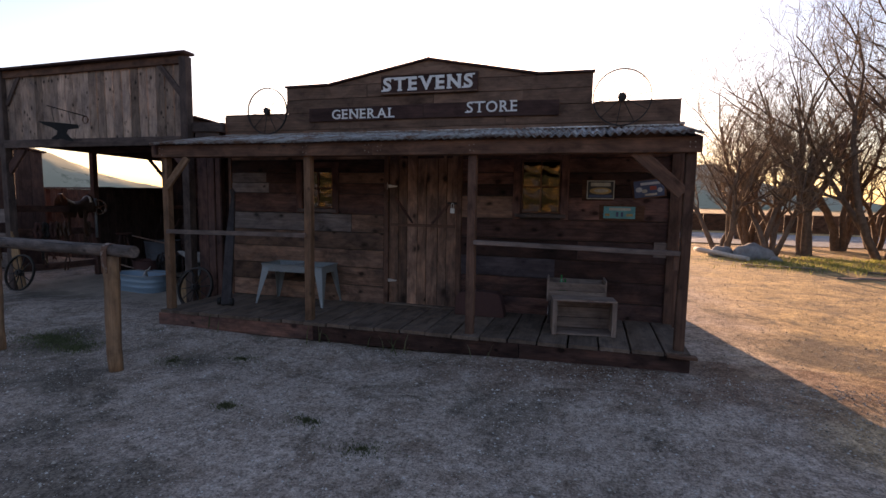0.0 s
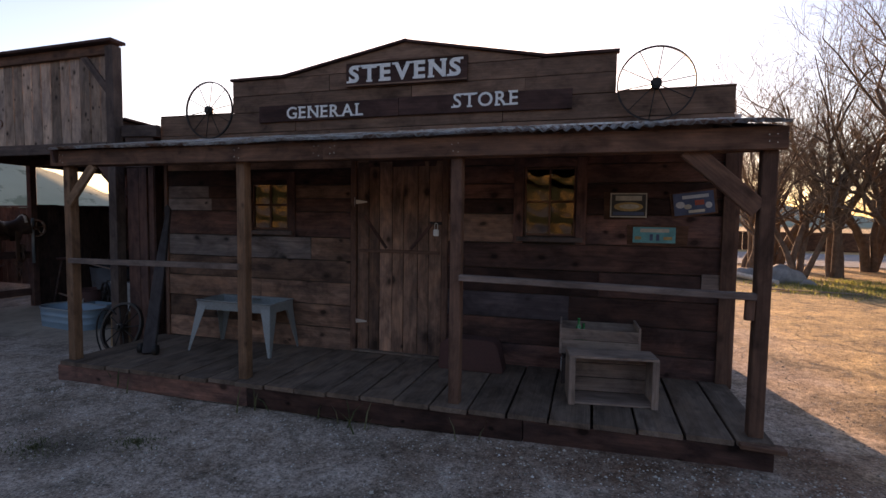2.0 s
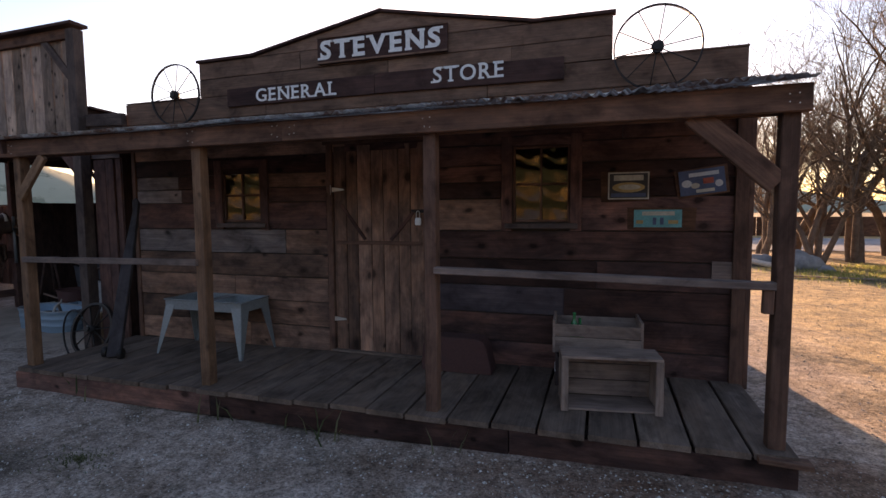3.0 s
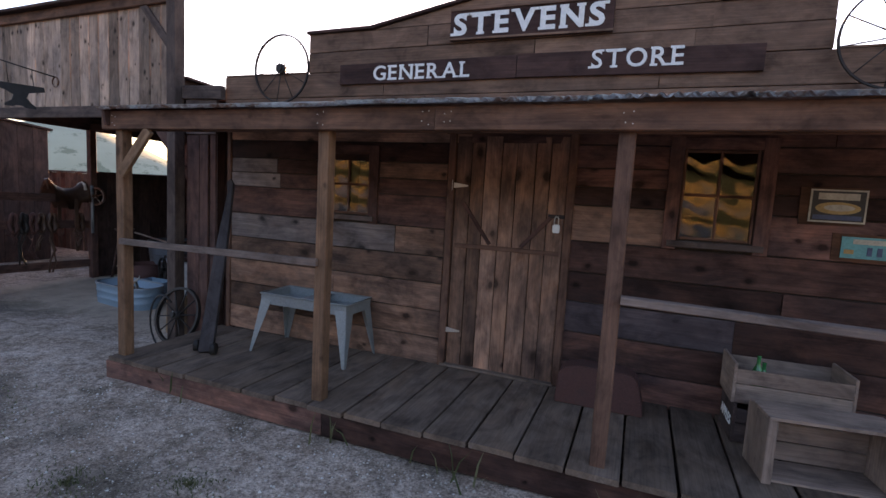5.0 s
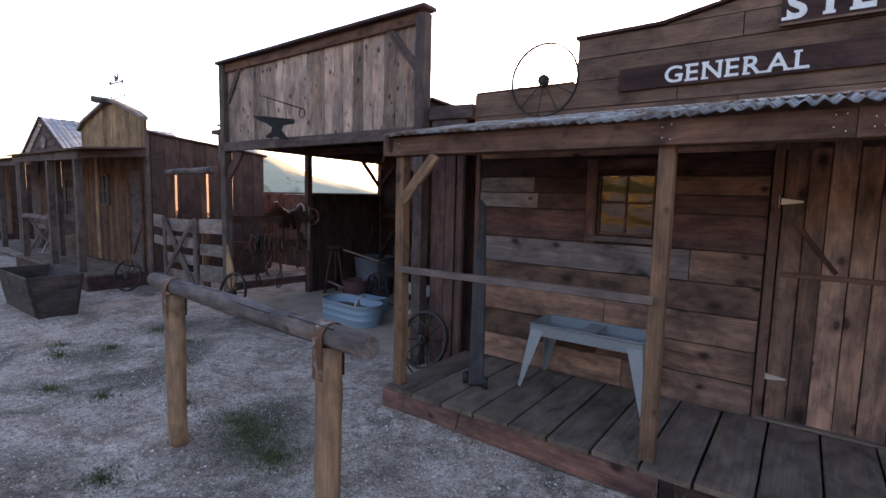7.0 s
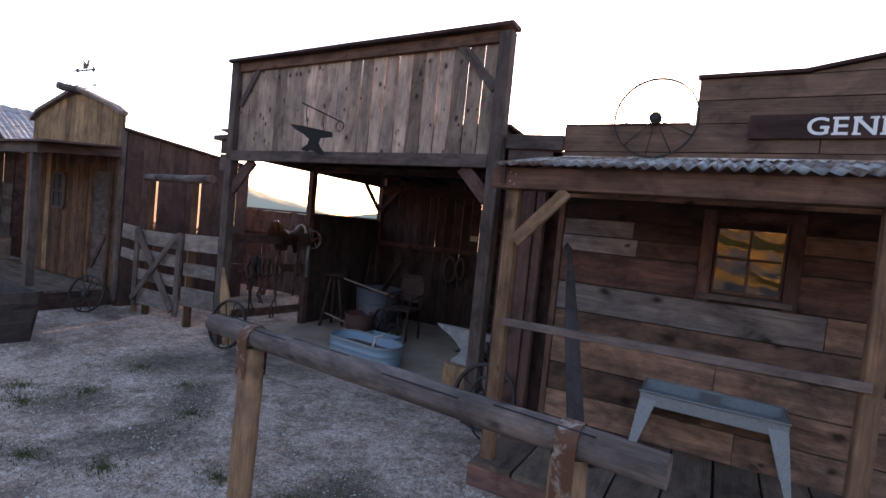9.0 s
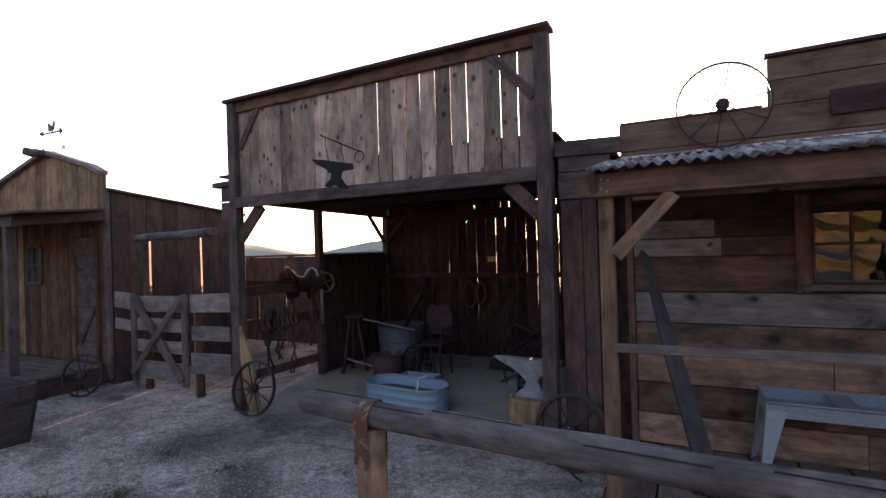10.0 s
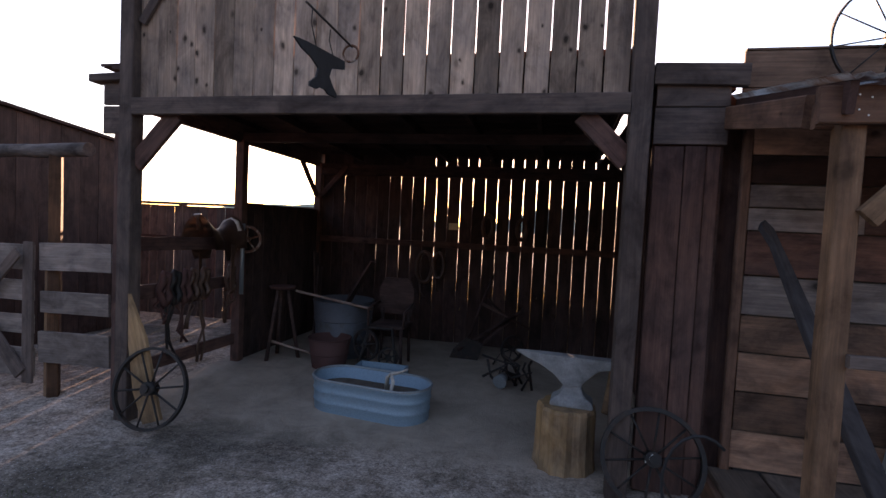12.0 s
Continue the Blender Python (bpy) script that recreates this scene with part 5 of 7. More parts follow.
lean = thing("leaning_plank", (-4.53, 5.2, deck_z(-4.5)), "dark grey tapered plank leaning against the store wall", "plank")
bm = prism_bm([(0, -0.062), (0.03, -0.066), (0.9, -0.058), (1.25, -0.04), (1.56, -0.02), (1.68, -0.045), (1.72, -0.01), (1.66, 0.025), (1.35, 0.036), (0.9, 0.05), (0, 0.06)], -0.022, 0.022)
bmesh.ops.bevel(bm, geom=list(bm.edges), offset=0.004, segments=1, affect="EDGES")
a, b = Vector((-4.52, 5.19, deck_z(-4.5) + 0.01)), Vector((-4.95, 5.90, 1.74))
ex = (b - a).normalized()
ez = Vector((1, 0.35, 0))
ez = (ez - ex * ez.dot(ex)).normalized()
mm = Matrix((ex, ez.cross(ex), ez)).transposed().to_4x4()
mm.translation = a
M["slate"] = wood("blue-grey plank", (0.036, 0.036, 0.038), (0.082, 0.08, 0.082), (0.05, 0.045, 0.042), 0.0, 0.5, 0.05)
part("plank_body", bm, M["slate"], lean, "", mm)
for dx in (-0.095, 0.095):
    c = Vector((-4.53 + dx, 5.19, deck_z(-4.5) + 0.055))
    bm = tube_bm(c - Vector((0.018, 0.01, 0)), c + Vector((0.018, 0.01, 0)), 0.05, 0.05, 14)
    part("roller", bm, M["iron"], lean, "", centred(bm, c))

redbox = thing("rusty_panel", (-1.3, 5.72, deck_z(-1.3)), "rust-red metal tub end standing against the wall", "scrap")
M["redrust"] = worn_metal("rust red metal", (0.085, 0.036, 0.03), (0.055, 0.03, 0.026), 0.55, 0.8, 0.2, 6.0)
bm = prism_bm([(-1.60, 0), (-1.0, 0), (-1.0, 0.05), (-1.045, 0.235), (-1.075, 0.275), (-1.13, 0.29), (-1.45, 0.292), (-1.54, 0.27), (-1.585, 0.22)], 5.62, 5.80)
bmesh.ops.bevel(bm, geom=list(bm.edges), offset=0.008, segments=2, affect="EDGES")
part("body", bm, M["redrust"], redbox, "", Matrix.Translation((0, 0, deck_z(-1.3))))


def slat_crate(name, at, size, turn, mat, label, open_axis="top", slats=2, post_mat=None):
    """A box of slats with corner posts; open to the top or the front."""
    ob = thing(name, at, label, "crate")
    L, W, H = size
    m = Matrix.Translation(at) @ Matrix.Rotation(radians(turn), 4, "Z")
    ob.matrix_basis = m
    WORLD[ob] = m

    def pc(nm, lo, hi):
        lo, hi = Vector(lo), Vector(hi)
        bm = box_bm(lo, hi, bevel=0.003)
        d = hi - lo
        c = (lo + hi) / 2
        bmesh.ops.translate(bm, verts=bm.verts, vec=-c)
        ax = max(range(3), key=lambda i: d[i])
        rot = Matrix.Identity(4)
        if ax == 1:
            rot = Matrix.Rotation(radians(90), 4, "Z")
        elif ax == 2:
            rot = Matrix.Rotation(radians(-90), 4, "Y")
        bmesh.ops.transform(bm, matrix=rot.inverted(), verts=bm.verts)
        part(nm, bm, mat, ob, "", m @ Matrix.Translation(c) @ rot)
    t = 0.014
    if open_axis == "front":
        h = (H - 2 * t) / slats
        for k in range(slats):
            pc("slat", (-L / 2 + t, W / 2 - t, t + k * h + 0.004), (L / 2 - t, W / 2, t + (k + 1) * h - 0.004))
        for s in (-1, 1):
            x0, x1 = (-L / 2, -L / 2 + 0.02) if s < 0 else (L / 2 - 0.02, L / 2)
            pc("end_board", (x0, -W / 2 + 0.02, 0), (x1, W / 2, H - 0.018))
            x0, x1 = (-L / 2 - 0.002, -L / 2 + 0.045) if s < 0 else (L / 2 - 0.045, L / 2 + 0.002)
            pc("end_cleat", (x0, -W / 2, 0), (x1, -W / 2 + 0.02, H - 0.018))
        pc("side_board", (-L / 2, -W / 2, H - 0.018), (L / 2, W / 2 - 0.06, H))
        pc("side_board", (-L / 2 + 0.02, -W / 2 + 0.03, 0.0), (L / 2 - 0.02, W / 2 - t, 0.013))
    else:
        h = H / slats
        for k in range(slats):
            for s in (-1, 1):
                y0, y1 = (-W / 2, -W / 2 + t) if s < 0 else (W / 2 - t, W / 2)
                pc("slat", (-L / 2, y0, k * h + 0.003), (L / 2, y1, (k + 1) * h - 0.003 - (0.03 if k == slats - 1 else 0)))
        for s in (-1, 1):
            x0, x1 = (-L / 2 - 0.018, -L / 2) if s < 0 else (L / 2, L / 2 + 0.018)
            pc("end_board", (x0, -W / 2, 0), (x1, W / 2, H))
        pc("bottom", (-L / 2, -W / 2 + t, 0), (L / 2, W / 2 - t, 0.012))
    return ob, m


crate_z = deck_z(-0.1)
slat_crate("wooden_crate", (-0.115, 5.24, crate_z), (0.63, 0.30, 0.37), 8, M["crate"], "pale wooden crate lying on its side, open end outward", "front", 3)
M["boxdark"] = wood("dark box boards", (0.05, 0.042, 0.04), (0.11, 0.09, 0.082), (0.05, 0.04, 0.035), 0.0, 0.5, 0.1)
low, lm = slat_crate("apple_box", (-0.20, 5.70, crate_z), (0.56, 0.34, 0.25), 3, M["boxdark"], "dark wooden box with APPLES lettered on its end", "top", 2)
lettering("APPLES", -0.13, 0.13, 0.09, 0.155, 0.0, M["white"], low, 0.01, False, lm @ Matrix.Translation((-0.3005, 0, 0)) @ Matrix.Rotation(radians(-90), 4, "Z"))
up_c, um = slat_crate("bottle_crate", (-0.20, 5.70, crate_z + 0.254), (0.60, 0.34, 0.25), 3, M["crate"], "weathered open crate holding a green bottle", "top", 2)
M["bottle"] = plain("green bottle glass", (0.02, 0.16, 0.05), 0.08, 0, 0.1, 5, 0.02)
for bx, by, hh in ((-0.16, -0.06, 0.27), (-0.12, -0.02, 0.22)):
    bot = thing("bottle", (-0.20 + bx, 5.70 + by, crate_z + 0.27), "small green glass bottle standing in a crate", "bottle", "bottles in the crate")
    prof = [(0.0, 0.0), (0.03, 0.0), (0.032, 0.02), (0.032, hh * 0.58), (0.026, hh * 0.68), (0.012, hh * 0.8), (0.011, hh * 0.97), (0.014, hh), (0.0, hh)]
    bm = bmesh.new()
    prev = None
    for r, z in prof:
        ring = [bm.verts.new((r * math.cos(2 * math.pi * k / 14), r * math.sin(2 * math.pi * k / 14), z)) for k in range(14)] if r else [bm.verts.new((0, 0, z))]
        if prev:
            for k in range(14):
                p0, p1 = prev[k % len(prev)], prev[(k + 1) % len(prev)]
                q0, q1 = ring[k % len(ring)], ring[(k + 1) % len(ring)]
                vs = list(dict.fromkeys((p0, p1, q1, q0)))
                bm.faces.new(vs).smooth = True
        prev = ring
    bmesh.ops.recalc_face_normals(bm, faces=bm.faces)
    part("glass_body", bm, M["bottle"], bot, "", WORLD[bot])

# posters: flat painted tins
M["p_black"] = plain("faded black print", (0.035, 0.032, 0.03), 0.5)
M["p_cream"] = plain("faded cream print", (0.42, 0.38, 0.30), 0.5)
M["p_gold"] = plain("faded gold print", (0.36, 0.24, 0.09), 0.5)
M["p_navy"] = plain("faded navy print", (0.06, 0.08, 0.14), 0.5)
M["p_teal"] = plain("faded teal print", (0.10, 0.30, 0.30), 0.5)
M["p_white"] = plain("faded white print", (0.5, 0.5, 0.5), 0.5)
M["p_red"] = plain("faded red print", (0.32, 0.07, 0.04), 0.5)


def tin_sign(at, w, h, turn, base, marks, label):
    m = Matrix.Translation(at) @ Matrix.Rotation(radians(turn), 4, "Y")
    ob = thing("tin_sign", at, label, "sign", "tin signs on the store wall")
    ob.matrix_basis = m
    WORLD[ob] = m
    part("plate", box_bm((-w / 2, -0.002, -h / 2), (w / 2, 0.004, h / 2)), base, ob, "", m)
    for k, (x0, z0, x1, z1, mat, rnd) in enumerate(marks):
        y = -0.003 - 0.0006 * (k + 1)
        if rnd:
            bm = bmesh.new()
            n = 18
            poly = [((x0 + x1) / 2 * w / 2 + (x1 - x0) / 2 * w / 2 * math.cos(2 * math.pi * i / n), (z0 + z1) / 2 * h / 2 + (z1 - z0) / 2 * h / 2 * math.sin(2 * math.pi * i / n)) for i in range(n)]
            prism_bm(poly, y, -0.002, bm)
        else:
            bm = box_bm((x0 * w / 2, y, z0 * h / 2), (x1 * w / 2, -0.002, z1 * h / 2))
        part("print", bm, mat, ob, "", m)


SGY = 5.934
for x0, x1, z0, z1, tilt in ((-0.18, 0.165, 1.62, 1.862, 0), (0.36, 0.71, 1.655, 1.87, -8), (0.02, 0.50, 1.40, 1.575, 1)):
    bm = prism_bm([(x0, z0), (x1, z0 + 0.004), (x1 + 0.005, z1), (x0 - 0.006, z1 - 0.003)], -0.004, 0.004)
    at = Vector(((x0 + x1) / 2, 5.9425, (z0 + z1) / 2))
    bmesh.ops.translate(bm, verts=bm.verts, vec=(-at.x, 0, -at.z))
    pq = part("wooden_plaque", bm, M["gold"], None, "thin red-brown board behind a tin sign", Matrix.Translation(at) @ Matrix.Rotation(radians(tilt), 4, "Y"))
    tagged(pq, "thin red-brown board behind a tin sign", "board", "sign plaques on the store wall")
tin_sign((0.02, SGY, 1.745), 0.30, 0.21, 0, M["p_cream"], [(-0.93, -0.9, 0.93, 0.9, M["p_black"], 0), (-0.72, 0.38, 0.72, 0.78, M["p_cream"], 0), (-0.8, -0.5, 0.8, 0.25, M["p_gold"], 1), (-0.5, -0.3, 0.6, 0.1, M["p_cream"], 1), (-0.85, -0.82, 0.85, -0.55, M["p_navy"], 0)], "small dark tin sign with a yellow picture")
tin_sign((0.535, SGY, 1.765), 0.31, 0.185, -7, M["p_navy"], [(-0.55, 0.45, 0.75, 0.75, M["p_white"], 0), (-0.9, -0.35, -0.45, 0.25, M["p_white"], 1), (-0.5, -0.5, -0.12, -0.05, M["p_cream"], 1), (0.05, -0.2, 0.5, 0.25, M["p_red"], 0), (0.55, -0.55, 0.88, 0.0, M["p_white"], 1), (-0.3, -0.85, 0.5, -0.6, M["p_cream"], 0)], "tilted dark blue tin sign with pale pictures")
tin_sign((0.235, SGY, 1.49), 0.34, 0.135, 0, M["p_teal"], [(-0.65, 0.35, 0.7, 0.8, M["p_cream"], 0), (-0.9, -0.6, -0.6, -0.2, M["p_gold"], 0), (-0.2, -0.7, -0.05, 0.1, M["p_navy"], 0), (0.1, -0.7, 0.25, 0.1, M["p_navy"], 0), (0.45, -0.6, 0.85, -0.2, M["p_gold"], 0)], "narrow teal tin sign with cream lettering bars")

# wheels
wagon_wheel((-4.37, 5.895, 2.765), 0.312, 10, M["iron"], "thin black iron wagon wheel fixed on the false front", (0, 0), 0.012, 0.02, 0.045, spoke_r=0.0045)
wagon_wheel((0.20, 5.895, 2.765), 0.312, 10, M["iron"], "thin black iron wagon wheel fixed on the false front", (0, 0), 0.012, 0.02, 0.045, spoke_r=0.0045)
wf = wagon_wheel((-5.50, 5.72, 0.285), 0.295, 10, M["iron"], "rusty iron spoked wheel leaning on the shed wall", (-18, 0), 0.026, 0.04, 0.045, spoke_r=0.0075)
bm = path_bm([(-5.52 + 0.02 * math.cos(k), 5.665 + 0.006 * k, 0.30 + 0.03 * math.sin(k * 1.7)) for k in range(7)], 0.007, 6)
part("white_rope", bm, M["white"], wf, "knotted white rope on the hub")
wagon_wheel((-8.97, 5.68, 0.30), 0.30, 10, M["iron"], "iron wheel leaning on the shed post", (-14, 3), 0.02, 0.035, 0.05, spoke_r=0.008)
wagon_wheel((-11.75, 5.40, 0.27), 0.27, 10, M["iron"], "iron wheel leaning against the gate", (-12, 25), 0.02, 0.03, 0.05, spoke_r=0.007)
lp = thing("leaning_board", (-9.05, 5.75, 0), "tapered yellow-brown board leaning on the shed post", "board")
bm = prism_bm([(0, -0.10), (0.25, -0.13), (0.6, -0.09), (0.98, 0.0), (0.62, 0.07), (0, 0.06)], -0.014, 0.014)
a, b = Vector((-8.96, 5.72, 0.04)), Vector((-9.27, 5.79, 0.95))
ex = (b - a).normalized()
ez = Vector((0.75, 0.0, 0.2))
ez = (ez - ex * ez.dot(ex)).normalized()
mm = Matrix((ex, ez.cross(ex), ez)).transposed().to_4x4()
mm.translation = a
part("board_body", bm, M["yellow"], lp, "", mm)

# ---- hitching rail ----
hitch = thing("hitching_rail", (-4.95, 3.33, 0), "grey log hitching rail strapped onto two round posts", "hitching rail")
for px, py, r in ((-4.165, 3.33, 0.062), (-5.81, 3.415, 0.062)):
    log_piece("post", (px, py, -0.03), (px, py, 1.045), r, r, M["log"], hitch, "yellow-brown round post")
    bm = bmesh.new()
    pts = []
    for k in range(13):
        a = math.pi * k / 12
        pts.append((0.066 * math.cos(a), 1.095 + 0.068 * math.sin(a)))
    prof = [(0.064, 0.90)] + pts + [(-0.064, 0.90)]
    inner = [(x * 0.95, z - (0.004 if z > 1 else 0)) for x, z in prof]
    prev = None
    for (x, z), (xi, zi) in zip(prof, inner):
        ring = [bm.verts.new(p) for p in ((-0.036, x, z), (0.036, x, z), (0.036, xi, zi), (-0.036, xi, zi))]
        if prev:
            for k in range(4):
                bm.faces.new((prev[k], prev[(k + 1) % 4], ring[(k + 1) % 4], ring[k]))
        prev = ring
    bmesh.ops.recalc_face_normals(bm, faces=bm.faces)
    part("strap", bm, M["rust"], hitch, "rusty steel strap over the rail", Matrix.Translation((px, py, 0)) @ Matrix.Rotation(radians(-3.5), 4, "Z"))
log_piece("rail", (-3.87, 3.31, 1.10), (-6.17, 3.44, 1.11), 0.058, 0.054, M["greylog"], hitch, "grey weathered log")

for k, (f, ang) in enumerate(((0.08, 60), (0.3, 40), (0.55, 75), (0.72, 50), (0.82, 100))):
    p = Vector((-3.90, 3.30, 1.10)).lerp(Vector((-6.17, 3.445, 1.11)), f)
    q = p + Vector((-0.36, 0.023, 0.002))
    off = Vector((0, -math.cos(radians(ang)), math.sin(radians(ang)))) * 0.0535
    timber("crack", p + off, q + off, 0.004, 0.006, M["black"], hitch, wob=0.0015, label="dark drying crack")

# ---- water trough ----
tr = thing("wooden_trough", (-11.2, 4.05, 0), "dark weathered wooden water trough with sloping sides", "trough")
for s in (-1, 1):
    for k in range(2):
        z0, z1 = 0.02 + 0.27 * k, 0.02 + 0.27 * (k + 1) - 0.006
        def ty(z):
            return 4.05 + s * (0.21 + 0.10 * z / 0.56)
        timber("side_board", (-11.85, ty((z0 + z1) / 2), (z0 + z1) / 2), (-10.52, ty((z0 + z1) / 2), (z0 + z1) / 2), 0.035, z1 - z0, M["trough"], tr, up=(0, s * 0.178, 1))
for x in (-10.50, -11.86):
    bm = prism_bm([(-0.21, 0.0), (0.21, 0.0), (0.31, 0.56), (-0.31, 0.56)], -0.02, 0.02)
    part("end_board", bm, M["trough"], tr, "", Matrix.Translation((x, 4.05, 0)) @ Matrix.Rotation(radians(90), 4, "Z"))
    for s in (-1, 1):
        timber("corner_strap", (x + 0.025 * (1 if x > -11 else -1), 4.05 + s * 0.205, 0.0), (x + 0.025 * (1 if x > -11 else -1), 4.05 + s * 0.305, 0.57), 0.006, 0.03, M["iron"], tr, up=(0, 1, 0))
part("bottom", box_bm((-11.84, 3.86, 0.03), (-10.52, 4.24, 0.06)), M["trough"], tr)

# ---- anvil sign on its bracket ----
sg = thing("anvil_sign", (-7.62, 5.45, 2.6), "black anvil-shaped sign hanging from an iron bracket", "sign")
bm = prism_bm([(-0.36, 0.055), (-0.20, 0.07), (0.30, 0.085), (0.31, 0.03), (0.12, -0.01), (0.09, -0.07), (0.14, -0.12), (0.20, -0.16), (0.20, -0.185), (0.08, -0.185), (0.04, -0.165), (-0.03, -0.165), (-0.07, -0.185), (-0.16, -0.185), (-0.16, -0.16), (-0.08, -0.11), (-0.06, -0.05), (-0.15, -0.01), (-0.27, 0.015)], -0.006, 0.006)
part("anvil_shape", bm, M["black"], sg, "", Matrix.Translation((-7.57, 5.45, 2.555)) @ Matrix.Rotation(radians(82), 4, "Z") @ Matrix.Diagonal((0.78, 1, 0.95, 1)))
bm = tube_bm((-7.55, 5.83, 2.78), (-7.61, 5.30, 2.85), 0.007, 0.007, 8)
part("bracket", bm, M["iron"], sg)
for y in (5.36, 5.6):
    zt = 2.78 + (5.83 - y) * 0.13
    bm = path_bm([(-7.60, y, zt), (-7.61, y + 0.008, (zt + 2.68) / 2), (-7.57, y, 2.62)], 0.004, 6)
    part("chain", bm, M["iron"], sg)
bm = path_bm([(-7.55 + 0.055 * math.cos(k * math.pi / 9), 5.81, 2.73 + 0.055 * math.sin(k * math.pi / 9)) for k in range(18)], 0.008, 6, closed=True)
part("ring", bm, M["rust"], sg, "rusty iron ring")

# ---- stock tank, stump and anvil ----
tank = thing("stock_tank", (-7.64, 6.74, -0.06), "pale blue oval galvanised stock tank, empty and dirty", "tub")


def oval(L, W, n=40):
    r = W / 2
    pts = []
    for k in range(n):
        a = 2 * math.pi * k / n
        cx = (L / 2 - r) * (1 if math.cos(a) > 0 else -1)
        pts.append((cx + r * math.cos(a), r * math.sin(a)))
    return pts


tm = Matrix.Translation((-7.64, 6.74, -0.068)) @ Matrix.Rotation(radians(-6), 4, "Z")
bm = bmesh.new()
prev = None
levels = [(0.0, 0.0), (0.09, 0.0), (0.105, 0.012), (0.12, 0.0), (0.20, 0.0), (0.215, 0.012), (0.23, 0.0), (0.30, 0.0), (0.315, 0.014), (0.33, 0.014)]
base = oval(1.07, 0.47)
for z, o in levels + [(0.325, -0.012), (0.06, -0.012)]:
    k = 1 + (o + 0.02 * z / 0.33) * 2.6
    ring = [bm.verts.new((x * (1 + (k - 1) * 0.42), y * k, z)) for x, y in base]
    if prev:
        for i in range(len(ring)):
            j = (i + 1) % len(ring)
            bm.faces.new((prev[i], prev[j], ring[j], ring[i])).smooth = True
    prev = ring
bm.faces.new(prev)
tm = tm @ Matrix.Diagonal((1, 1, 0.86, 1))
part("wall", bm, M["tub"], tank, "", tm)
rim = oval(1.10, 0.50)
part("rim", path_bm([(x, y, 0.335) for x, y in rim], 0.013, 8, closed=True), M["zinc"], tank, "rolled pale rim", tm)
bm = bmesh.new()
bm.faces.new([bm.verts.new((x * 0.965, y * 0.93, 0.21)) for x, y in base])
part("dirt_fill", bm, plain("brown muck", (0.10, 0.075, 0.055), 0.95, 0, 0.4, 14, 0.6), tank, "brown muck in the tank", tm)
br = thing("bleached_branch", (-7.5, 6.76, 0.16), "pale bleached branch lying across the stock tank", "branch")
M["bone"] = plain("bleached wood", (0.42, 0.38, 0.33), 0.85, 0, 0.25, 20, 0.4)
part("stem", path_bm([(-7.51, 6.77, 0.11), (-7.49, 6.72, 0.25), (-7.45, 6.69, 0.29), (-7.37, 6.67, 0.32), (-7.27, 6.61, 0.38)], [0.02, 0.018, 0.016, 0.012, 0.006], 8), M["bone"], br)
part("twig", path_bm([(-7.45, 6.69, 0.29), (-7.40, 6.61, 0.26), (-7.41, 6.55, 0.13)], [0.014, 0.016, 0.014], 8), M["bone"], br)

stump = thing("chopping_stump", (-5.98, 6.25, -0.07), "pale split log stump used as an anvil block", "stump")
bm = bmesh.new()
rng = random.Random(3)
prev = None
jit = [rng.uniform(-0.015, 0.015) for _ in range(28)]
for z, s in ((0, 1.06), (0.12, 1.0), (0.3, 0.98), (0.43, 0.98), (0.455, 0.93)):
    ring = [bm.verts.new((z, (0.185 + jit[k] + rng.uniform(-0.004, 0.004)) * s * math.cos(2 * math.pi * k / 28), (0.185 + jit[k]) * s * math.sin(2 * math.pi * k / 28))) for k in range(28)]
    if prev:
        for i in range(28):
            bm.faces.new((prev[i], prev[(i + 1) % 28], ring[(i + 1) % 28], ring[i]))
    prev = ring
bm.faces.new(prev)
bmesh.ops.recalc_face_normals(bm, faces=bm.faces)
M["stump"] = wood("split stump wood", (0.14, 0.10, 0.06), (0.34, 0.26, 0.16), (0.36, 0.22, 0.08), 0.0, 0.6, 0.1)
part("block", bm, M["stump"], stump, "", Matrix.Translation((-5.98, 6.25, -0.08)) @ Matrix.Rotation(radians(-90), 4, "Y") @ Matrix.Diagonal((1, 1.1, 1.1, 1)))
anv = thing("anvil", (-5.97, 6.25, 0.376), "large pale grey anvil resting on a stump", "anvil")
M["anvil"] = plain("worn pale anvil grey", (0.20, 0.195, 0.19), 0.75, 0, 0.35, 10, 0.5)
bm = bmesh.new()
sec = [(-0.41, 0.335, 0.35, 0.006), (-0.33, 0.30, 0.35, 0.025), (-0.22, 0.262, 0.348, 0.045), (-0.13, 0.21, 0.345, 0.058), (-0.06, 0.14, 0.345, 0.06), (0.05, 0.14, 0.345, 0.06), (0.11, 0.21, 0.345, 0.06), (0.17, 0.265, 0.345, 0.06), (0.28, 0.29, 0.345, 0.058)]
prev = None
for x, z0, z1, w in sec:
    ring = [bm.verts.new(p) for p in ((x, -w, z0), (x, w, z0), (x, w, z1), (x, -w, z1))]
    if prev:
        for i in range(4):
            bm.faces.new((prev[i], prev[(i + 1) % 4], ring[(i + 1) % 4], ring[i]))
    else:
        bm.faces.new(ring[::-1])
    prev = ring
bm.faces.new(prev)
prev = None
for z, a, w in ((0.0, 0.15, 0.10), (0.04, 0.14, 0.09), (0.075, 0.085, 0.065), (0.13, 0.062, 0.05), (0.2, 0.075, 0.055)):
    ring = [bm.verts.new(p) for p in ((-a, -w, z), (a, -w, z), (a, w, z), (-a, w, z))]
    if prev:
        for i in range(4):
            bm.faces.new((prev[i], prev[(i + 1) % 4], ring[(i + 1) % 4], ring[i]))
    else:
        bm.faces.new(ring[::-1])
    prev = ring
bm.faces.new(prev)
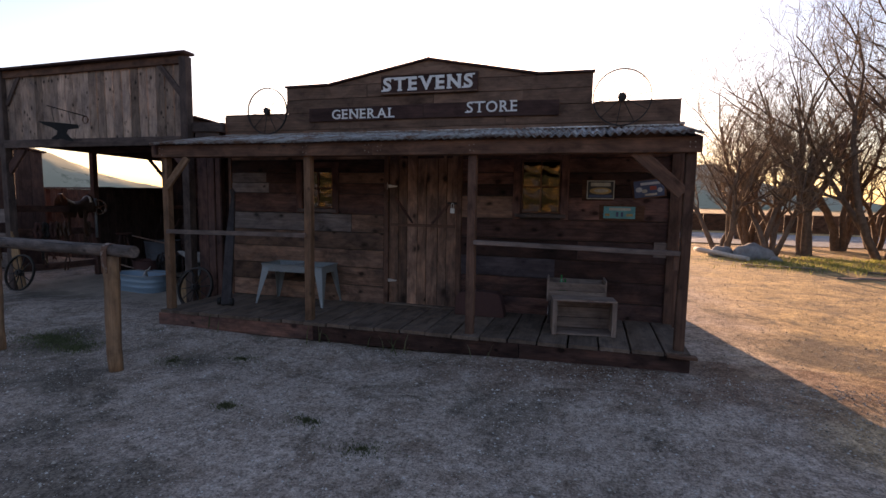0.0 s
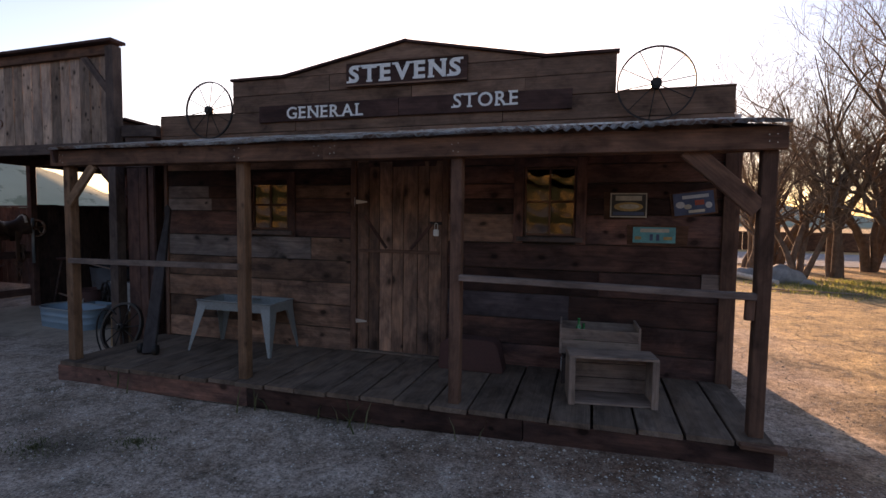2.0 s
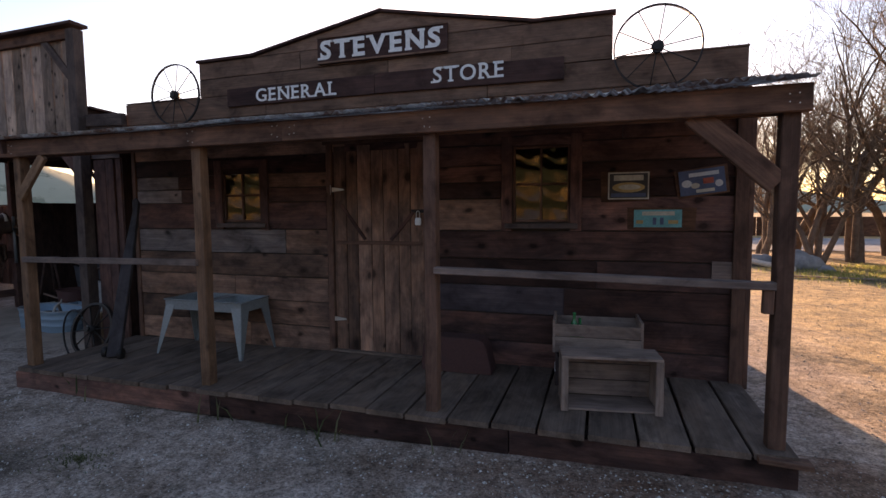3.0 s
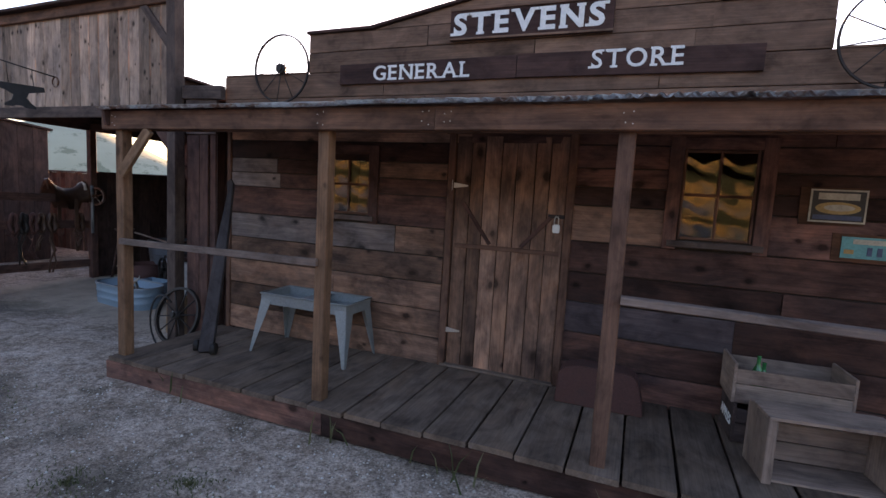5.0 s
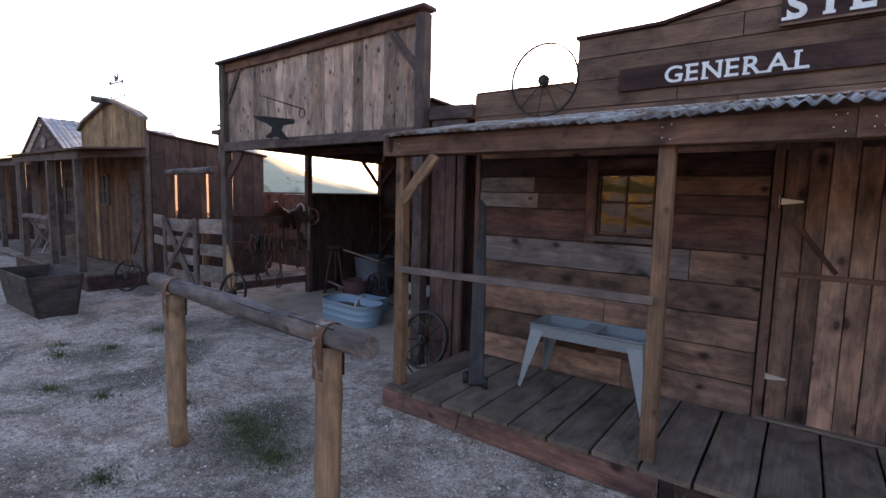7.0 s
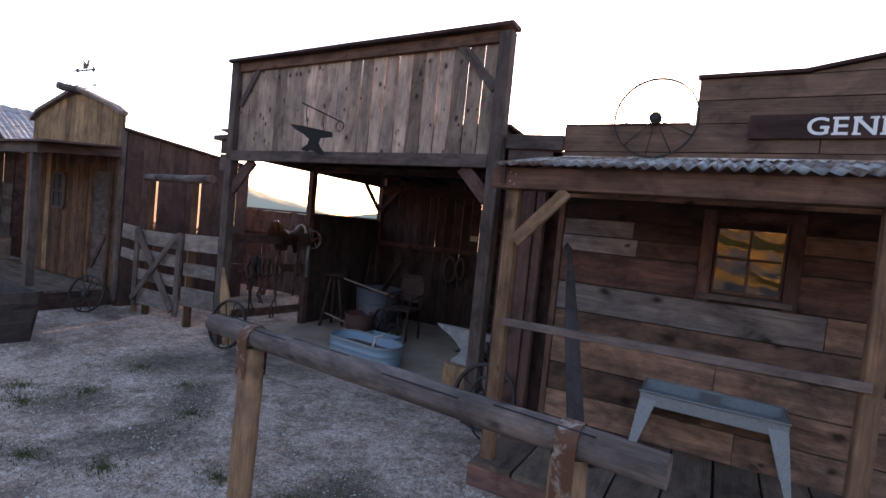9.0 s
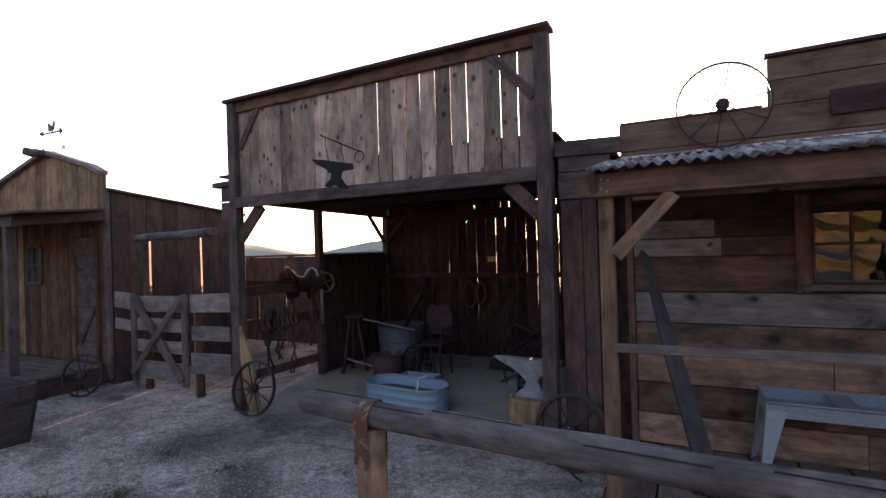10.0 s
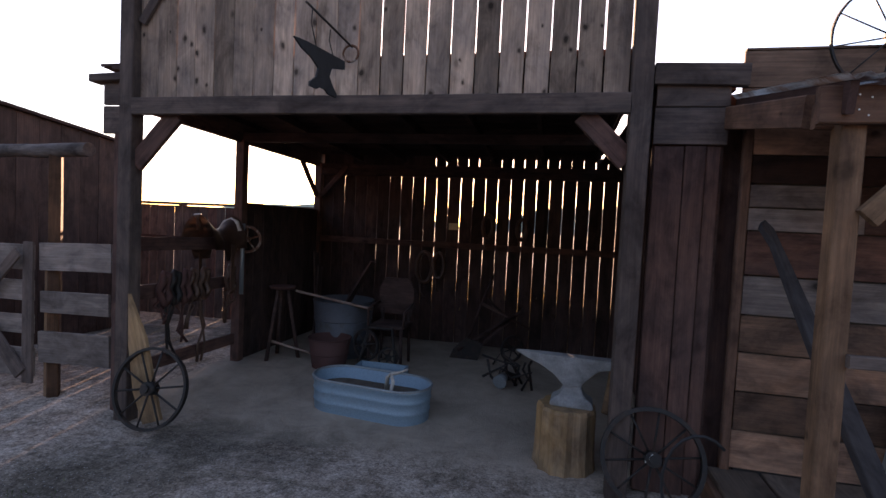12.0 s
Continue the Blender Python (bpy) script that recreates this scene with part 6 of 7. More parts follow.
bmesh.ops.recalc_face_normals(bm, faces=bm.faces)
bmesh.ops.bevel(bm, geom=list(bm.edges), offset=0.008, segments=2, affect="EDGES")
part("anvil_body", bm, M["anvil"], anv, "", Matrix.Translation((-5.95, 6.25, 0.376)) @ Matrix.Rotation(radians(-4), 4, "Z"))

# ---- inside the shed ----


def bucket(name, at, r0, r1, h, mat, label, ribs=2):
    ob = thing(name, at, label, "bucket")
    bm = bmesh.new()
    prev = None
    n = 28
    lv = [(0, r0), (h, r1), (h, r1 - 0.008), (0.02, r0 - 0.008)]
    for z, r in lv:
        ring = [bm.verts.new((r * math.cos(2 * math.pi * k / n), r * math.sin(2 * math.pi * k / n), z)) for k in range(n)]
        if prev:
            for k in range(n):
                bm.faces.new((prev[k], prev[(k + 1) % n], ring[(k + 1) % n], ring[k])).smooth = True
        prev = ring
    bm.faces.new(prev)
    part("shell", bm, mat, ob, "", Matrix.Translation(at))
    for k in range(ribs):
        f = (k + 1) / (ribs + 0.0)
        rr = r0 + (r1 - r0) * f
        part("hoop", path_bm([(rr * math.cos(2 * math.pi * i / 24), rr * math.sin(2 * math.pi * i / 24), h * f) for i in range(24)], 0.008, 6, closed=True), mat, ob, "", Matrix.Translation(at))
    part("bail", path_bm([(r1 * math.cos(math.pi * i / 12), -0.35 * r1 * math.sin(math.pi * i / 12) - 0.02, h - 0.1 * math.sin(math.pi * i / 12) * 1.5) for i in range(13)], 0.005, 6), M["iron"], ob, "", Matrix.Translation(at))
    return ob


M["dullzinc"] = worn_metal("dull zinc", (0.085, 0.09, 0.10), (0.05, 0.045, 0.04), 0.55, 0.6, 0.4, 5.0)
bucket("wash_tub", (-8.55, 8.15, 0), 0.30, 0.36, 0.66, M["dullzinc"], "tall grey galvanised tub standing in the shed", 3)
bucket("red_bucket", (-8.47, 7.62, 0), 0.18, 0.23, 0.32, M["redrust"], "rusty red metal bucket beside the grey tub", 2)
for a, b, w, mat in (((-9.0, 7.85, 0.76), (-8.1, 7.9, 0.62), 0.10, "crate"), ((-8.6, 8.3, 0.55), (-8.28, 8.35, 1.12), 0.12, "darkshed"), ((-9.1, 8.6, 0.0), (-9.32, 8.9, 1.15), 0.14, "darkshed"), ((-9.0, 8.3, 0), (-9.1, 8.6, 1.0), 0.12, "darkshed"), ((-9.2, 7.65, 0.2), (-8.62, 7.6, 0.12), 0.05, "crate")):
    ob = thing("loose_plank", a, "old brown plank propped among the tools", "plank", "planks in the shed")
    timber("plank_body", a, b, 0.025, w, M[mat], ob, up=(0, -1, 0.3))

chair = thing("wooden_chair", (-7.88, 7.95, 0), "old dark wooden chair with a rounded back", "chair")
for dx, dy, h in ((-0.19, -0.2, 0.45), (0.19, -0.2, 0.45), (-0.17, 0.18, 0.62), (0.17, 0.18, 0.62)):
    part("leg", tube_bm((-7.88 + dx, 7.95 + dy, 0), (-7.88 + dx * 0.92, 7.95 + dy * 0.92, h), 0.018, 0.02, 8), M["darkshed"], chair)
part("seat", box_bm((-8.08, 7.75, 0.44), (-7.68, 8.15, 0.475), bevel=0.01), M["darkshed"], chair)
bm = prism_bm([(-0.2, 0.55), (0.2, 0.55), (0.21, 0.85), (0.14, 0.97), (-0.14, 0.97), (-0.21, 0.85)], 0, 0.025)
part("backrest", bm, M["darkshed"], chair, "", Matrix.Translation((-7.88, 8.11, 0)))
for s in (-1, 1):
    part("armrest", path_bm([(-7.88 + s * 0.2, 8.12, 0.68), (-7.88 + s * 0.22, 7.95, 0.67), (-7.88 + s * 0.21, 7.76, 0.64), (-7.88 + s * 0.2, 7.75, 0.46)], 0.014, 8), M["darkshed"], chair)
wagon_wheel((-8.02, 7.55, 0.30), 0.17, 6, M["iron"], "small rusty iron hand wheel on a tool", (0, -20), 0.02, 0.03, 0.03, spoke_r=0.008, group="rusty machine wheels")
wagon_wheel((-7.75, 7.5, 0.20), 0.11, 6, M["iron"], "small rusty iron gear wheel on a tool", (0, 30), 0.02, 0.03, 0.03, spoke_r=0.008, group="rusty machine wheels")
mach = thing("hand_grinder", (-7.88, 7.55, 0), "rusty iron hand-cranked grinder frame on the dirt floor", "tool")
for a, b in (((-8.1, 7.5, 0), (-8.0, 7.58, 0.5)), ((-7.65, 7.5, 0), (-7.75, 7.58, 0.5)), ((-8.0, 7.58, 0.48), (-7.75, 7.58, 0.48)), ((-8.1, 7.62, 0.02), (-7.62, 7.62, 0.02))):
    part("bar", tube_bm(a, b, 0.016, 0.014, 8), M["iron"], mach)

saddle = thing("saddle", (-9.50, 7.05, 1.32), "worn brown leather saddle hung over the side rail", "saddle")
M["leather"] = plain("dark worn leather", (0.07, 0.035, 0.022), 0.55, 0, 0.4, 9, 0.5)
bm = bmesh.new()
nu, nv = 14, 12
rows = []
for i in range(nu + 1):
    u = i / nu
    row = []
    for j in range(nv + 1):
        a = math.pi * (0.02 + 0.96 * j / nv)
        rr = 0.16 + 0.03 * math.sin(u * 6) + 0.04 * (u - 0.5) ** 2 * 4
        drop = 0.24 if 0.3 < u < 0.75 else 0.12
        z = math.sin(a) * (0.10 + 0.14 * (abs(u - 0.5) * 2) ** 2.2) - (1 - math.sin(a)) * drop
        row.append(bm.verts.new((math.cos(a) * rr, (u - 0.5) * 0.52, z)))
    rows.append(row)
for i in range(nu):
    for j in range(nv):
        bm.faces.new((rows[i][j], rows[i + 1][j], rows[i + 1][j + 1], rows[i][j + 1])).smooth = True
bmesh.ops.solidify(bm, geom=list(bm.faces), thickness=0.02)
part("seat", bm, M["leather"], saddle, "", Matrix.Translation((-9.50, 7.05, 1.36)))
part("cantle_roll", path_bm([(-9.62, 7.27, 1.44), (-9.57, 7.29, 1.53), (-9.50, 7.30, 1.56), (-9.43, 7.29, 1.53), (-9.38, 7.27, 1.44)], 0.025, 8), M["bone"], saddle, "pale fleece roll")
part("horn", path_bm([(-9.50, 6.82, 1.45), (-9.50, 6.79, 1.56), (-9.50, 6.78, 1.60)], [0.03, 0.02, 0.035], 10), M["leather"], saddle)
for s, dy in ((-1, 0.0), (1, 0.05)):
    x = -9.50 + s * 0.17
    part("stirrup_strap", box_bm((x - 0.006, 7.02 + dy, 0.82), (x + 0.006, 7.07 + dy, 1.3)), M["leather"], saddle)
    part("stirrup", path_bm([(x, 7.045 + dy + 0.06 * math.cos(k * math.pi / 6), 0.77 + 0.06 * math.sin(k * math.pi / 6)) for k in range(12)], 0.01, 6, closed=True), M["leather"], saddle)
for y, l, mat in ((6.55, 0.62, "redrust"), (6.65, 0.5, "leather"), (6.8, 0.85, "leather"), (6.42, 0.7, "iron"), (6.3, 0.4, "redrust"), (7.2, 0.55, "leather")):
    ob = thing("hanging_tack", (-9.48, y, 1.0), "tangle of old harness straps hanging from a rail", "harness", "harness on the rail")
    r3 = random.Random(int(y * 100))
    for q in range(3):
        pts = [(-9.46 + r3.uniform(-0.02, 0.03), y + r3.uniform(-0.06, 0.06) * (1 if k else 0.3), 1.02 - l * k / 5) for k in range(6)]
        part("strap", path_bm(pts, 0.012, 5), M[mat], ob)
    part("collar", path_bm([(-9.44 + 0.02 * (k % 3), y + 0.045 * math.cos(k * math.pi / 6), 0.93 + 0.14 * math.sin(k * math.pi / 6)) for k in range(12)], 0.03, 6, closed=True), M[mat], ob)
wagon_wheel((-9.40, 7.44, 1.35), 0.15, 5, M["rust"], "rusty iron pulley wheel hung on the shed post", (0, 20), 0.025, 0.035, 0.03, spoke_r=0.011, group="rusty machine wheels")
pipe = thing("white_pipe", (-9.43, 7.42, 0.75), "short pale pipe fixed upright on the shed post", "pipe")
part("pipe_body", tube_bm((-9.43, 7.40, 0.75), (-9.43, 7.40, 1.52), 0.022, 0.022, 12), M["zinc"], pipe)
stool = thing("tractor_seat_stool", (-9.12, 7.72, 0), "round rusty seat on splayed wooden legs", "stool")
bm = tube_bm((-9.12, 7.72, 0.80), (-9.12, 7.72, 0.83), 0.13, 0.15, 18)
part("seat", bm, M["redrust"], stool)
for a in (0.3, 2.3, 4.4):
    part("leg", tube_bm((-9.12 + 0.06 * math.cos(a), 7.72 + 0.06 * math.sin(a), 0.8), (-9.12 + 0.2 * math.cos(a), 7.72 + 0.2 * math.sin(a), 0.0), 0.02, 0.022, 8), M["darkshed"], stool)
plow = thing("walking_plow", (-6.85, 8.75, 0), "rusty walking plough with wooden handles and iron share", "plough")
for a, b, r in (((-7.15, 8.55, 0.05), (-6.85, 8.9, 1.02), 0.02), ((-7.05, 8.55, 0.05), (-6.45, 8.8, 0.62), 0.022), ((-6.95, 8.7, 0.66), (-6.35, 8.85, 0.36), 0.018), ((-6.9, 8.75, 0.72), (-6.6, 8.85, 0.45), 0.015), ((-7.2, 8.5, 0.1), (-6.55, 8.7, 0.55), 0.025)):
    part("handle", tube_bm(a, b, r, r * 0.85, 8), M["darkshed"], plow)
bm = prism_bm([(-7.3, 0.0), (-6.95, 0.0), (-6.9, 0.2), (-7.1, 0.26), (-7.25, 0.12)], 8.5, 8.54)
part("share", bm, M["iron"], plow)
wagon_wheel((-6.55, 8.6, 0.16), 0.16, 6, M["iron"], "small rusty plough wheel", (0, 40), 0.02, 0.03, 0.03, spoke_r=0.008, group="rusty machine wheels")
bx = thing("blue_box", (-7.75, 7.22, 0), "shallow blue-grey metal box behind the stock tank", "box")
bm = bmesh.new()
box_bm((-7.98, 7.10, 0), (-7.48, 7.112, 0.19), bm)
box_bm((-7.98, 7.33, 0), (-7.48, 7.342, 0.19), bm)
box_bm((-7.98, 7.112, 0), (-7.968, 7.33, 0.19), bm)
box_bm((-7.492, 7.112, 0), (-7.48, 7.33, 0.19), bm)
box_bm((-7.968, 7.112, 0), (-7.492, 7.33, 0.012), bm)
part("box_body", bm, M["tub"], bx)
for x, z, w, h in ((-7.85, 1.02, 0.22, 0.42), (-7.65, 1.05, 0.15, 0.35), (-7.0, 1.62, 0.14, 0.30), (-6.55, 1.6, 0.12, 0.26)):
    ob = thing("hanging_harness", (x, 9.2, z), "dark leather harness hanging on the back wall", "harness", "harness on the back wall")
    part("loop", path_bm([(x + w / 2 * math.cos(k * math.pi / 8), 9.22 - 0.02 * (k % 2), z + h / 2 * math.sin(k * math.pi / 8)) for k in range(16)], 0.03, 7, closed=True), M["leather"], ob)
    part("strap", path_bm([(x - w * 0.3, 9.22, z - h / 2), (x - w * 0.2, 9.2, z - h * 0.8), (x, 9.22, z - h)], 0.014, 6), M["leather"], ob)
note = thing("paper_note", (-7.47, 9.235, 1.6), "small yellowed paper card pinned to the boards", "note")
part("card", box_bm((-7.54, 9.238, 1.555), (-7.40, 9.24, 1.645)), plain("yellowed card", (0.62, 0.50, 0.32), 0.8), note)
tool = thing("leaning_pole", (-5.55, 7.0, 0), "brown wooden pole leaning in the shed corner", "pole")
part("pole_body", tube_bm((-5.6, 7.2, 0), (-5.33, 7.9, 1.3), 0.04, 0.035, 10), M["log"], tool)
rag = thing("enamel_basin", (-6.56, 7.5, 0), "small white enamel basin lying against scrap iron", "basin")
bm = tube_bm((-6.58, 7.46, 0.09), (-6.55, 7.57, 0.12), 0.07, 0.045, 18)
part("basin_body", bm, M["zinc"], rag)
scr = thing("scrap_iron", (-6.4, 7.6, 0), "heap of rusty iron fittings by the anvil stump", "scrap")
r4 = random.Random(9)
for k in range(12):
    c = Vector((-6.45 + r4.uniform(-0.2, 0.3), 7.62 + r4.uniform(-0.1, 0.25), 0.015))
    part("fitting", path_bm([c, c + Vector((r4.uniform(-0.15, 0.15), r4.uniform(-0.1, 0.1), r4.uniform(0.1, 0.32))), c + Vector((r4.uniform(-0.2, 0.2), r4.uniform(-0.1, 0.1), r4.uniform(0.02, 0.3)))], 0.014, 6), M["iron"], scr)
hose = thing("garden_hose", (-5.05, 5.55, 0), "loop of black hose hanging by the porch end", "hose")
part("hose_loop", path_bm([(-5.33 + 0.18 * math.cos(0.9 + k * 0.3), 5.42, 0.30 + 0.27 * math.sin(0.9 + k * 0.3)) for k in range(13)], 0.009, 6), M["black"], hose)

# ---- weathervane ----
vane = thing("weathervane", (-14.1, 6.25, 3.2), "thin rooster weathervane with compass letters on the gable", "weathervane")
VX, VY = -14.1, 6.25
part("rod", tube_bm((VX, VY, 3.0), (VX, VY, 4.030), 0.006, 0.004, 8), M["iron"], vane)
for d in ((1, 0), (0, 1)):
    part("compass_arm", tube_bm((VX - 0.25 * d[0], VY - 0.25 * d[1], 3.610), (VX + 0.25 * d[0], VY + 0.25 * d[1], 3.610), 0.005, 0.005, 6), M["iron"], vane)
lettering("S", VX - 0.34, VX - 0.26, 3.590, 3.690, VY, M["iron"], vane, 0.02, False)
lettering("W", VX + 0.26, VX + 0.38, 3.590, 3.690, VY, M["iron"], vane, 0.02, False)
part("arrow", prism_bm([(VX - 0.3, 3.900), (VX - 0.42, 3.960), (VX - 0.3, 3.990), (VX - 0.28, 3.950), (VX + 0.22, 3.940), (VX + 0.22, 3.990), (VX + 0.32, 3.925), (VX + 0.22, 3.870), (VX + 0.22, 3.915), (VX - 0.28, 3.925)], VY - 0.004, VY + 0.004), M["iron"], vane)
part("rooster", prism_bm([(VX - 0.12, 3.960), (VX - 0.13, 4.110), (VX - 0.05, 4.070), (VX + 0.0, 4.030), (VX + 0.04, 4.120), (VX + 0.09, 4.110), (VX + 0.07, 4.010), (VX + 0.03, 3.960)], VY - 0.004, VY + 0.004), M["rust"], vane)

# ---- trees, grass and the far side of the yard ----
M["bark"] = plain("grey-brown bark", (0.14, 0.105, 0.08), 0.95, 0, 0.4, 6, 0.8, 0.1)
M["twig"] = plain("brown twigs", (0.22, 0.165, 0.115), 0.95, 0, 0.35, 4, 0.2, 0.1)


def bare_tree(at, stems, height, seed, label):
    """A leafless tree of several stems, each forking down to twigs."""
    rng = random.Random(seed)
    ob = thing("bare_tree", at, label, "tree", "bare trees by the road")
    data = {0: ([], []), 1: ([], []), 2: ([], [])}

    def tube(pts, rad, n, level):
        verts, faces = data[level]
        base = len(verts)
        for i, p in enumerate(pts):
            d = (pts[min(i + 1, len(pts) - 1)] - pts[max(i - 1, 0)]).normalized()
            u = d.orthogonal().normalized()
            v = d.cross(u)
            for k in range(n):
                a = 2 * math.pi * k / n
                verts.append(tuple(p + (u * math.cos(a) + v * math.sin(a)) * rad[i]))
        for i in range(len(pts) - 1):
            for k in range(n):
                faces.append((base + i * n + k, base + i * n + (k + 1) % n, base + (i + 1) * n + (k + 1) % n, base + (i + 1) * n + k))

    def grow(p, d, length, r, depth):
        segs = (6, 5, 4, 3, 3)[depth]
        pts, rad = [p.copy()], [r]
        for i in range(segs):
            d = (d + Vector((rng.gauss(0, 0.16), rng.gauss(0, 0.16), rng.gauss(0.05, 0.12)))).normalized()
            p = p + d * (length / segs)
            pts.append(p.copy())
            rad.append(max(0.004, r * (1 - 0.62 * (i + 1) / segs)))
        tube(pts, rad, (8, 6, 4, 3, 3)[depth], min(depth, 2))
        if depth == 4:
            return
        for k in range((5, 5, 4, 3)[depth]):
            i = rng.randint(1 if depth else 3, segs)
            ax = d.orthogonal().normalized()
            ax.rotate(Matrix.Rotation(rng.uniform(0, 6.28), 3, d))
            nd = (d * rng.uniform(0.6, 1.0) + ax * rng.uniform(0.45, 0.95) + Vector((0, 0, 0.18))).normalized()
            grow(pts[i], nd, length * rng.uniform(0.42, 0.66), max(0.005, rad[i] * rng.uniform(0.5, 0.75)), depth + 1)

    for s in range(stems):
        a = rng.uniform(0, 6.28)
        d = Vector((math.cos(a) * rng.uniform(0.1, 0.45), math.sin(a) * rng.uniform(0.1, 0.35), 1)).normalized()
        grow(Vector((math.cos(a) * 0.15, math.sin(a) * 0.15, -0.1)), d, height * rng.uniform(0.45, 0.62), height * rng.uniform(0.012, 0.02), 0)
    for level, nm, mat in ((0, "trunk", "bark"), (1, "limb", "bark"), (2, "twig_mass", "twig")):
        me = bpy.data.meshes.new(nm)
        me.from_pydata(*[data[level][0], [], data[level][1]])
        for p in me.polygons:
            p.use_smooth = True
        o = put(nm, me, M[mat], Matrix.Translation(at), ob)
        if level == 2:
            o["kind"] = "stuff"
    return ob


T = [bare_tree((4.3, 18.6, 0), 6, 5.7, 11, "low many-stemmed bare tree beside the road"), bare_tree((8.7, 18.2, 0), 4, 9.5, 12, "tall dark bare tree with a forked trunk"),
     bare_tree((6.9, 19.0, 0), 5, 8.4, 13, "bare tree with tangled brown twigs"), bare_tree((10.3, 17.4, 0), 4, 10.5, 14, "tall dark bare tree with a heavy trunk")]
for i, (x, y, rot, k) in enumerate(((5.6, 18.2, 130, 0), (8.8, 21.5, 140, 2), (10.6, 23, 250, 0), (6.0, 21.5, 300, 2), (11.2, 16.4, 150, 2), (12.4, 18.0, 33, 0), (11.6, 19, 40, 3), (13.5, 21, 160, 2), (15.5, 18.5, 20, 1), (13.0, 16.5, 300, 3), (6.8, 26, 99, 0), (18, 22, 60, 3))):
    copy_thing(T[k], Matrix.Translation((x, y, 0)) @ Matrix.Rotation(radians(rot), 4, "Z"))


def blades(name, spots, count, h, mat, label, seed, spread_r=0.3):
    """Grass: narrow bent blades round the spots given."""
    rng = random.Random(seed)
    verts, faces = [], []
    for _ in range(count):
        sx, sy, sr = rng.choice(spots)
        a, d = rng.uniform(0, 6.28), sr * abs(rng.gauss(0, 0.55))
        x, y = sx + d * math.cos(a) * 1.7, sy + d * math.sin(a) * 1.15
        z = ground_height(x, y) - 0.004
        hh = h * rng.uniform(0.4, 1.2)
        t = rng.uniform(0, 6.28)
        w = 0.0035 + 0.02 * hh
        lx, ly = rng.uniform(-0.6, 0.6) * hh, rng.uniform(-0.6, 0.6) * hh
        b = len(verts)
        cx, cy = w * math.cos(t), w * math.sin(t)
        verts += [(x - cx, y - cy, z), (x + cx, y + cy, z), (x + cx * 0.7 + lx * 0.35, y + cy * 0.7 + ly * 0.35, z + hh * 0.6), (x - cx * 0.7 + lx * 0.35, y - cy * 0.7 + ly * 0.35, z + hh * 0.6), (x + lx, y + ly, z + hh)]
        faces += [(b, b + 1, b + 2, b + 3), (b + 3, b + 2, b + 4)]
    me = bpy.data.meshes.new(name)
    me.from_pydata(verts, [], faces)
    return tagged(put(name, me, mat, Matrix.Identity(4)), label, "grass", kind="stuff")


def leaf_material(name, a, b, trans=0.35):
    mat, nt, bs = graph(name)
    geo = nt.nodes.new("ShaderNodeNewGeometry")
    col = ramp(nt, geo.outputs["Random Per Island"], [(0.0, a), (1.0, b)])
    nt.links.new(col, bs.inputs["Base Color"])
    bs.inputs["Roughness"].default_value = 0.8
    tr = nt.nodes.new("ShaderNodeBsdfTranslucent")
    nt.links.new(col, tr.inputs["Color"])
    mx = nt.nodes.new("ShaderNodeMixShader")
    mx.inputs[0].default_value = trans
    out = [n for n in nt.nodes if n.type == "OUTPUT_MATERIAL"][0]
    nt.links.new(bs.outputs[0], mx.inputs[1])
    nt.links.new(tr.outputs[0], mx.inputs[2])
    nt.links.new(mx.outputs[0], out.inputs["Surface"])
    return mat


M["weed"] = leaf_material("low weeds", (0.05, 0.07, 0.025), (0.15, 0.14, 0.07))
M["fresh"] = leaf_material("green weeds", (0.055, 0.075, 0.025), (0.15, 0.16, 0.07))
M["dry"] = leaf_material("dry yellow grass", (0.20, 0.14, 0.06), (0.36, 0.27, 0.12), 0.5)
M["oak"] = leaf_material("dark oak leaves", (0.02, 0.028, 0.012), (0.05, 0.055, 0.025), 0.1)
M["lawn"] = leaf_material("sunlit lawn", (0.15, 0.18, 0.04), (0.34, 0.31, 0.09), 0.5)
CLUMPS = [(-5.58, 3.79, 0.4), (-5.58, 3.79, 0.4), (-5.2, 3.72, 0.2), (-3.89, 3.69, 0.17), (-3.32, 3.98, 0.17), (-1.98, 2.98, 0.10), (-1.43, 2.73, 0.12), (-2.69, 3.0, 0.06), (-8.58, 3.52, 0.2), (-8.5, 3.95, 0.2), (-7.09, 3.4, 0.15), (-5.74, 2.92, 0.12), (-6.46, 3.77, 0.14), (-8.12, 4.63, 0.25), (-7.6, 3.17, 0.15), (-8.88, 4.62, 0.2), (-7.46, 4.25, 0.16), (-9.0, 3.66, 0.15)]
blades("grass_clumps", CLUMPS, 6500, 0.026, M["weed"], "small dark green weeds growing in the dirt", 5)
blades("weed_patch", [(-5.5, 3.78, 0.3), (-5.15, 3.7, 0.16), (-5.75, 3.85, 0.2)], 2200, 0.03, M["fresh"], "patch of green weeds under the hitching rail", 15)
blades("dry_stalks", [(-2.9, 4.72, 0.12), (-1.0, 4.72, 0.2), (-4.4, 4.70, 0.2), (-2.0, 4.72, 0.3)], 26, 0.2, M["weed"], "a few dry grass stalks along the porch edge", 6)
blades("lawn_strip", [(x, y, 1.1) for x in (5, 6.5, 8, 9.5, 11, 12.5, 14) for y in (14.8, 15.8, 17.2)], 16000, 0.10, M["lawn"], "sunlit green grass strip under the bare trees", 7)
# Weeds added behind the shed to block low sun through its gaps.
blades("dry_weeds", [(x, y, 0.22) for x in np.arange(-9.3, -5.2, 0.3) for y in (9.9, 10.2, 10.5)], 4200, 0.7, M["dry"], "tall dry weeds added behind the shed to block low sun", 8)

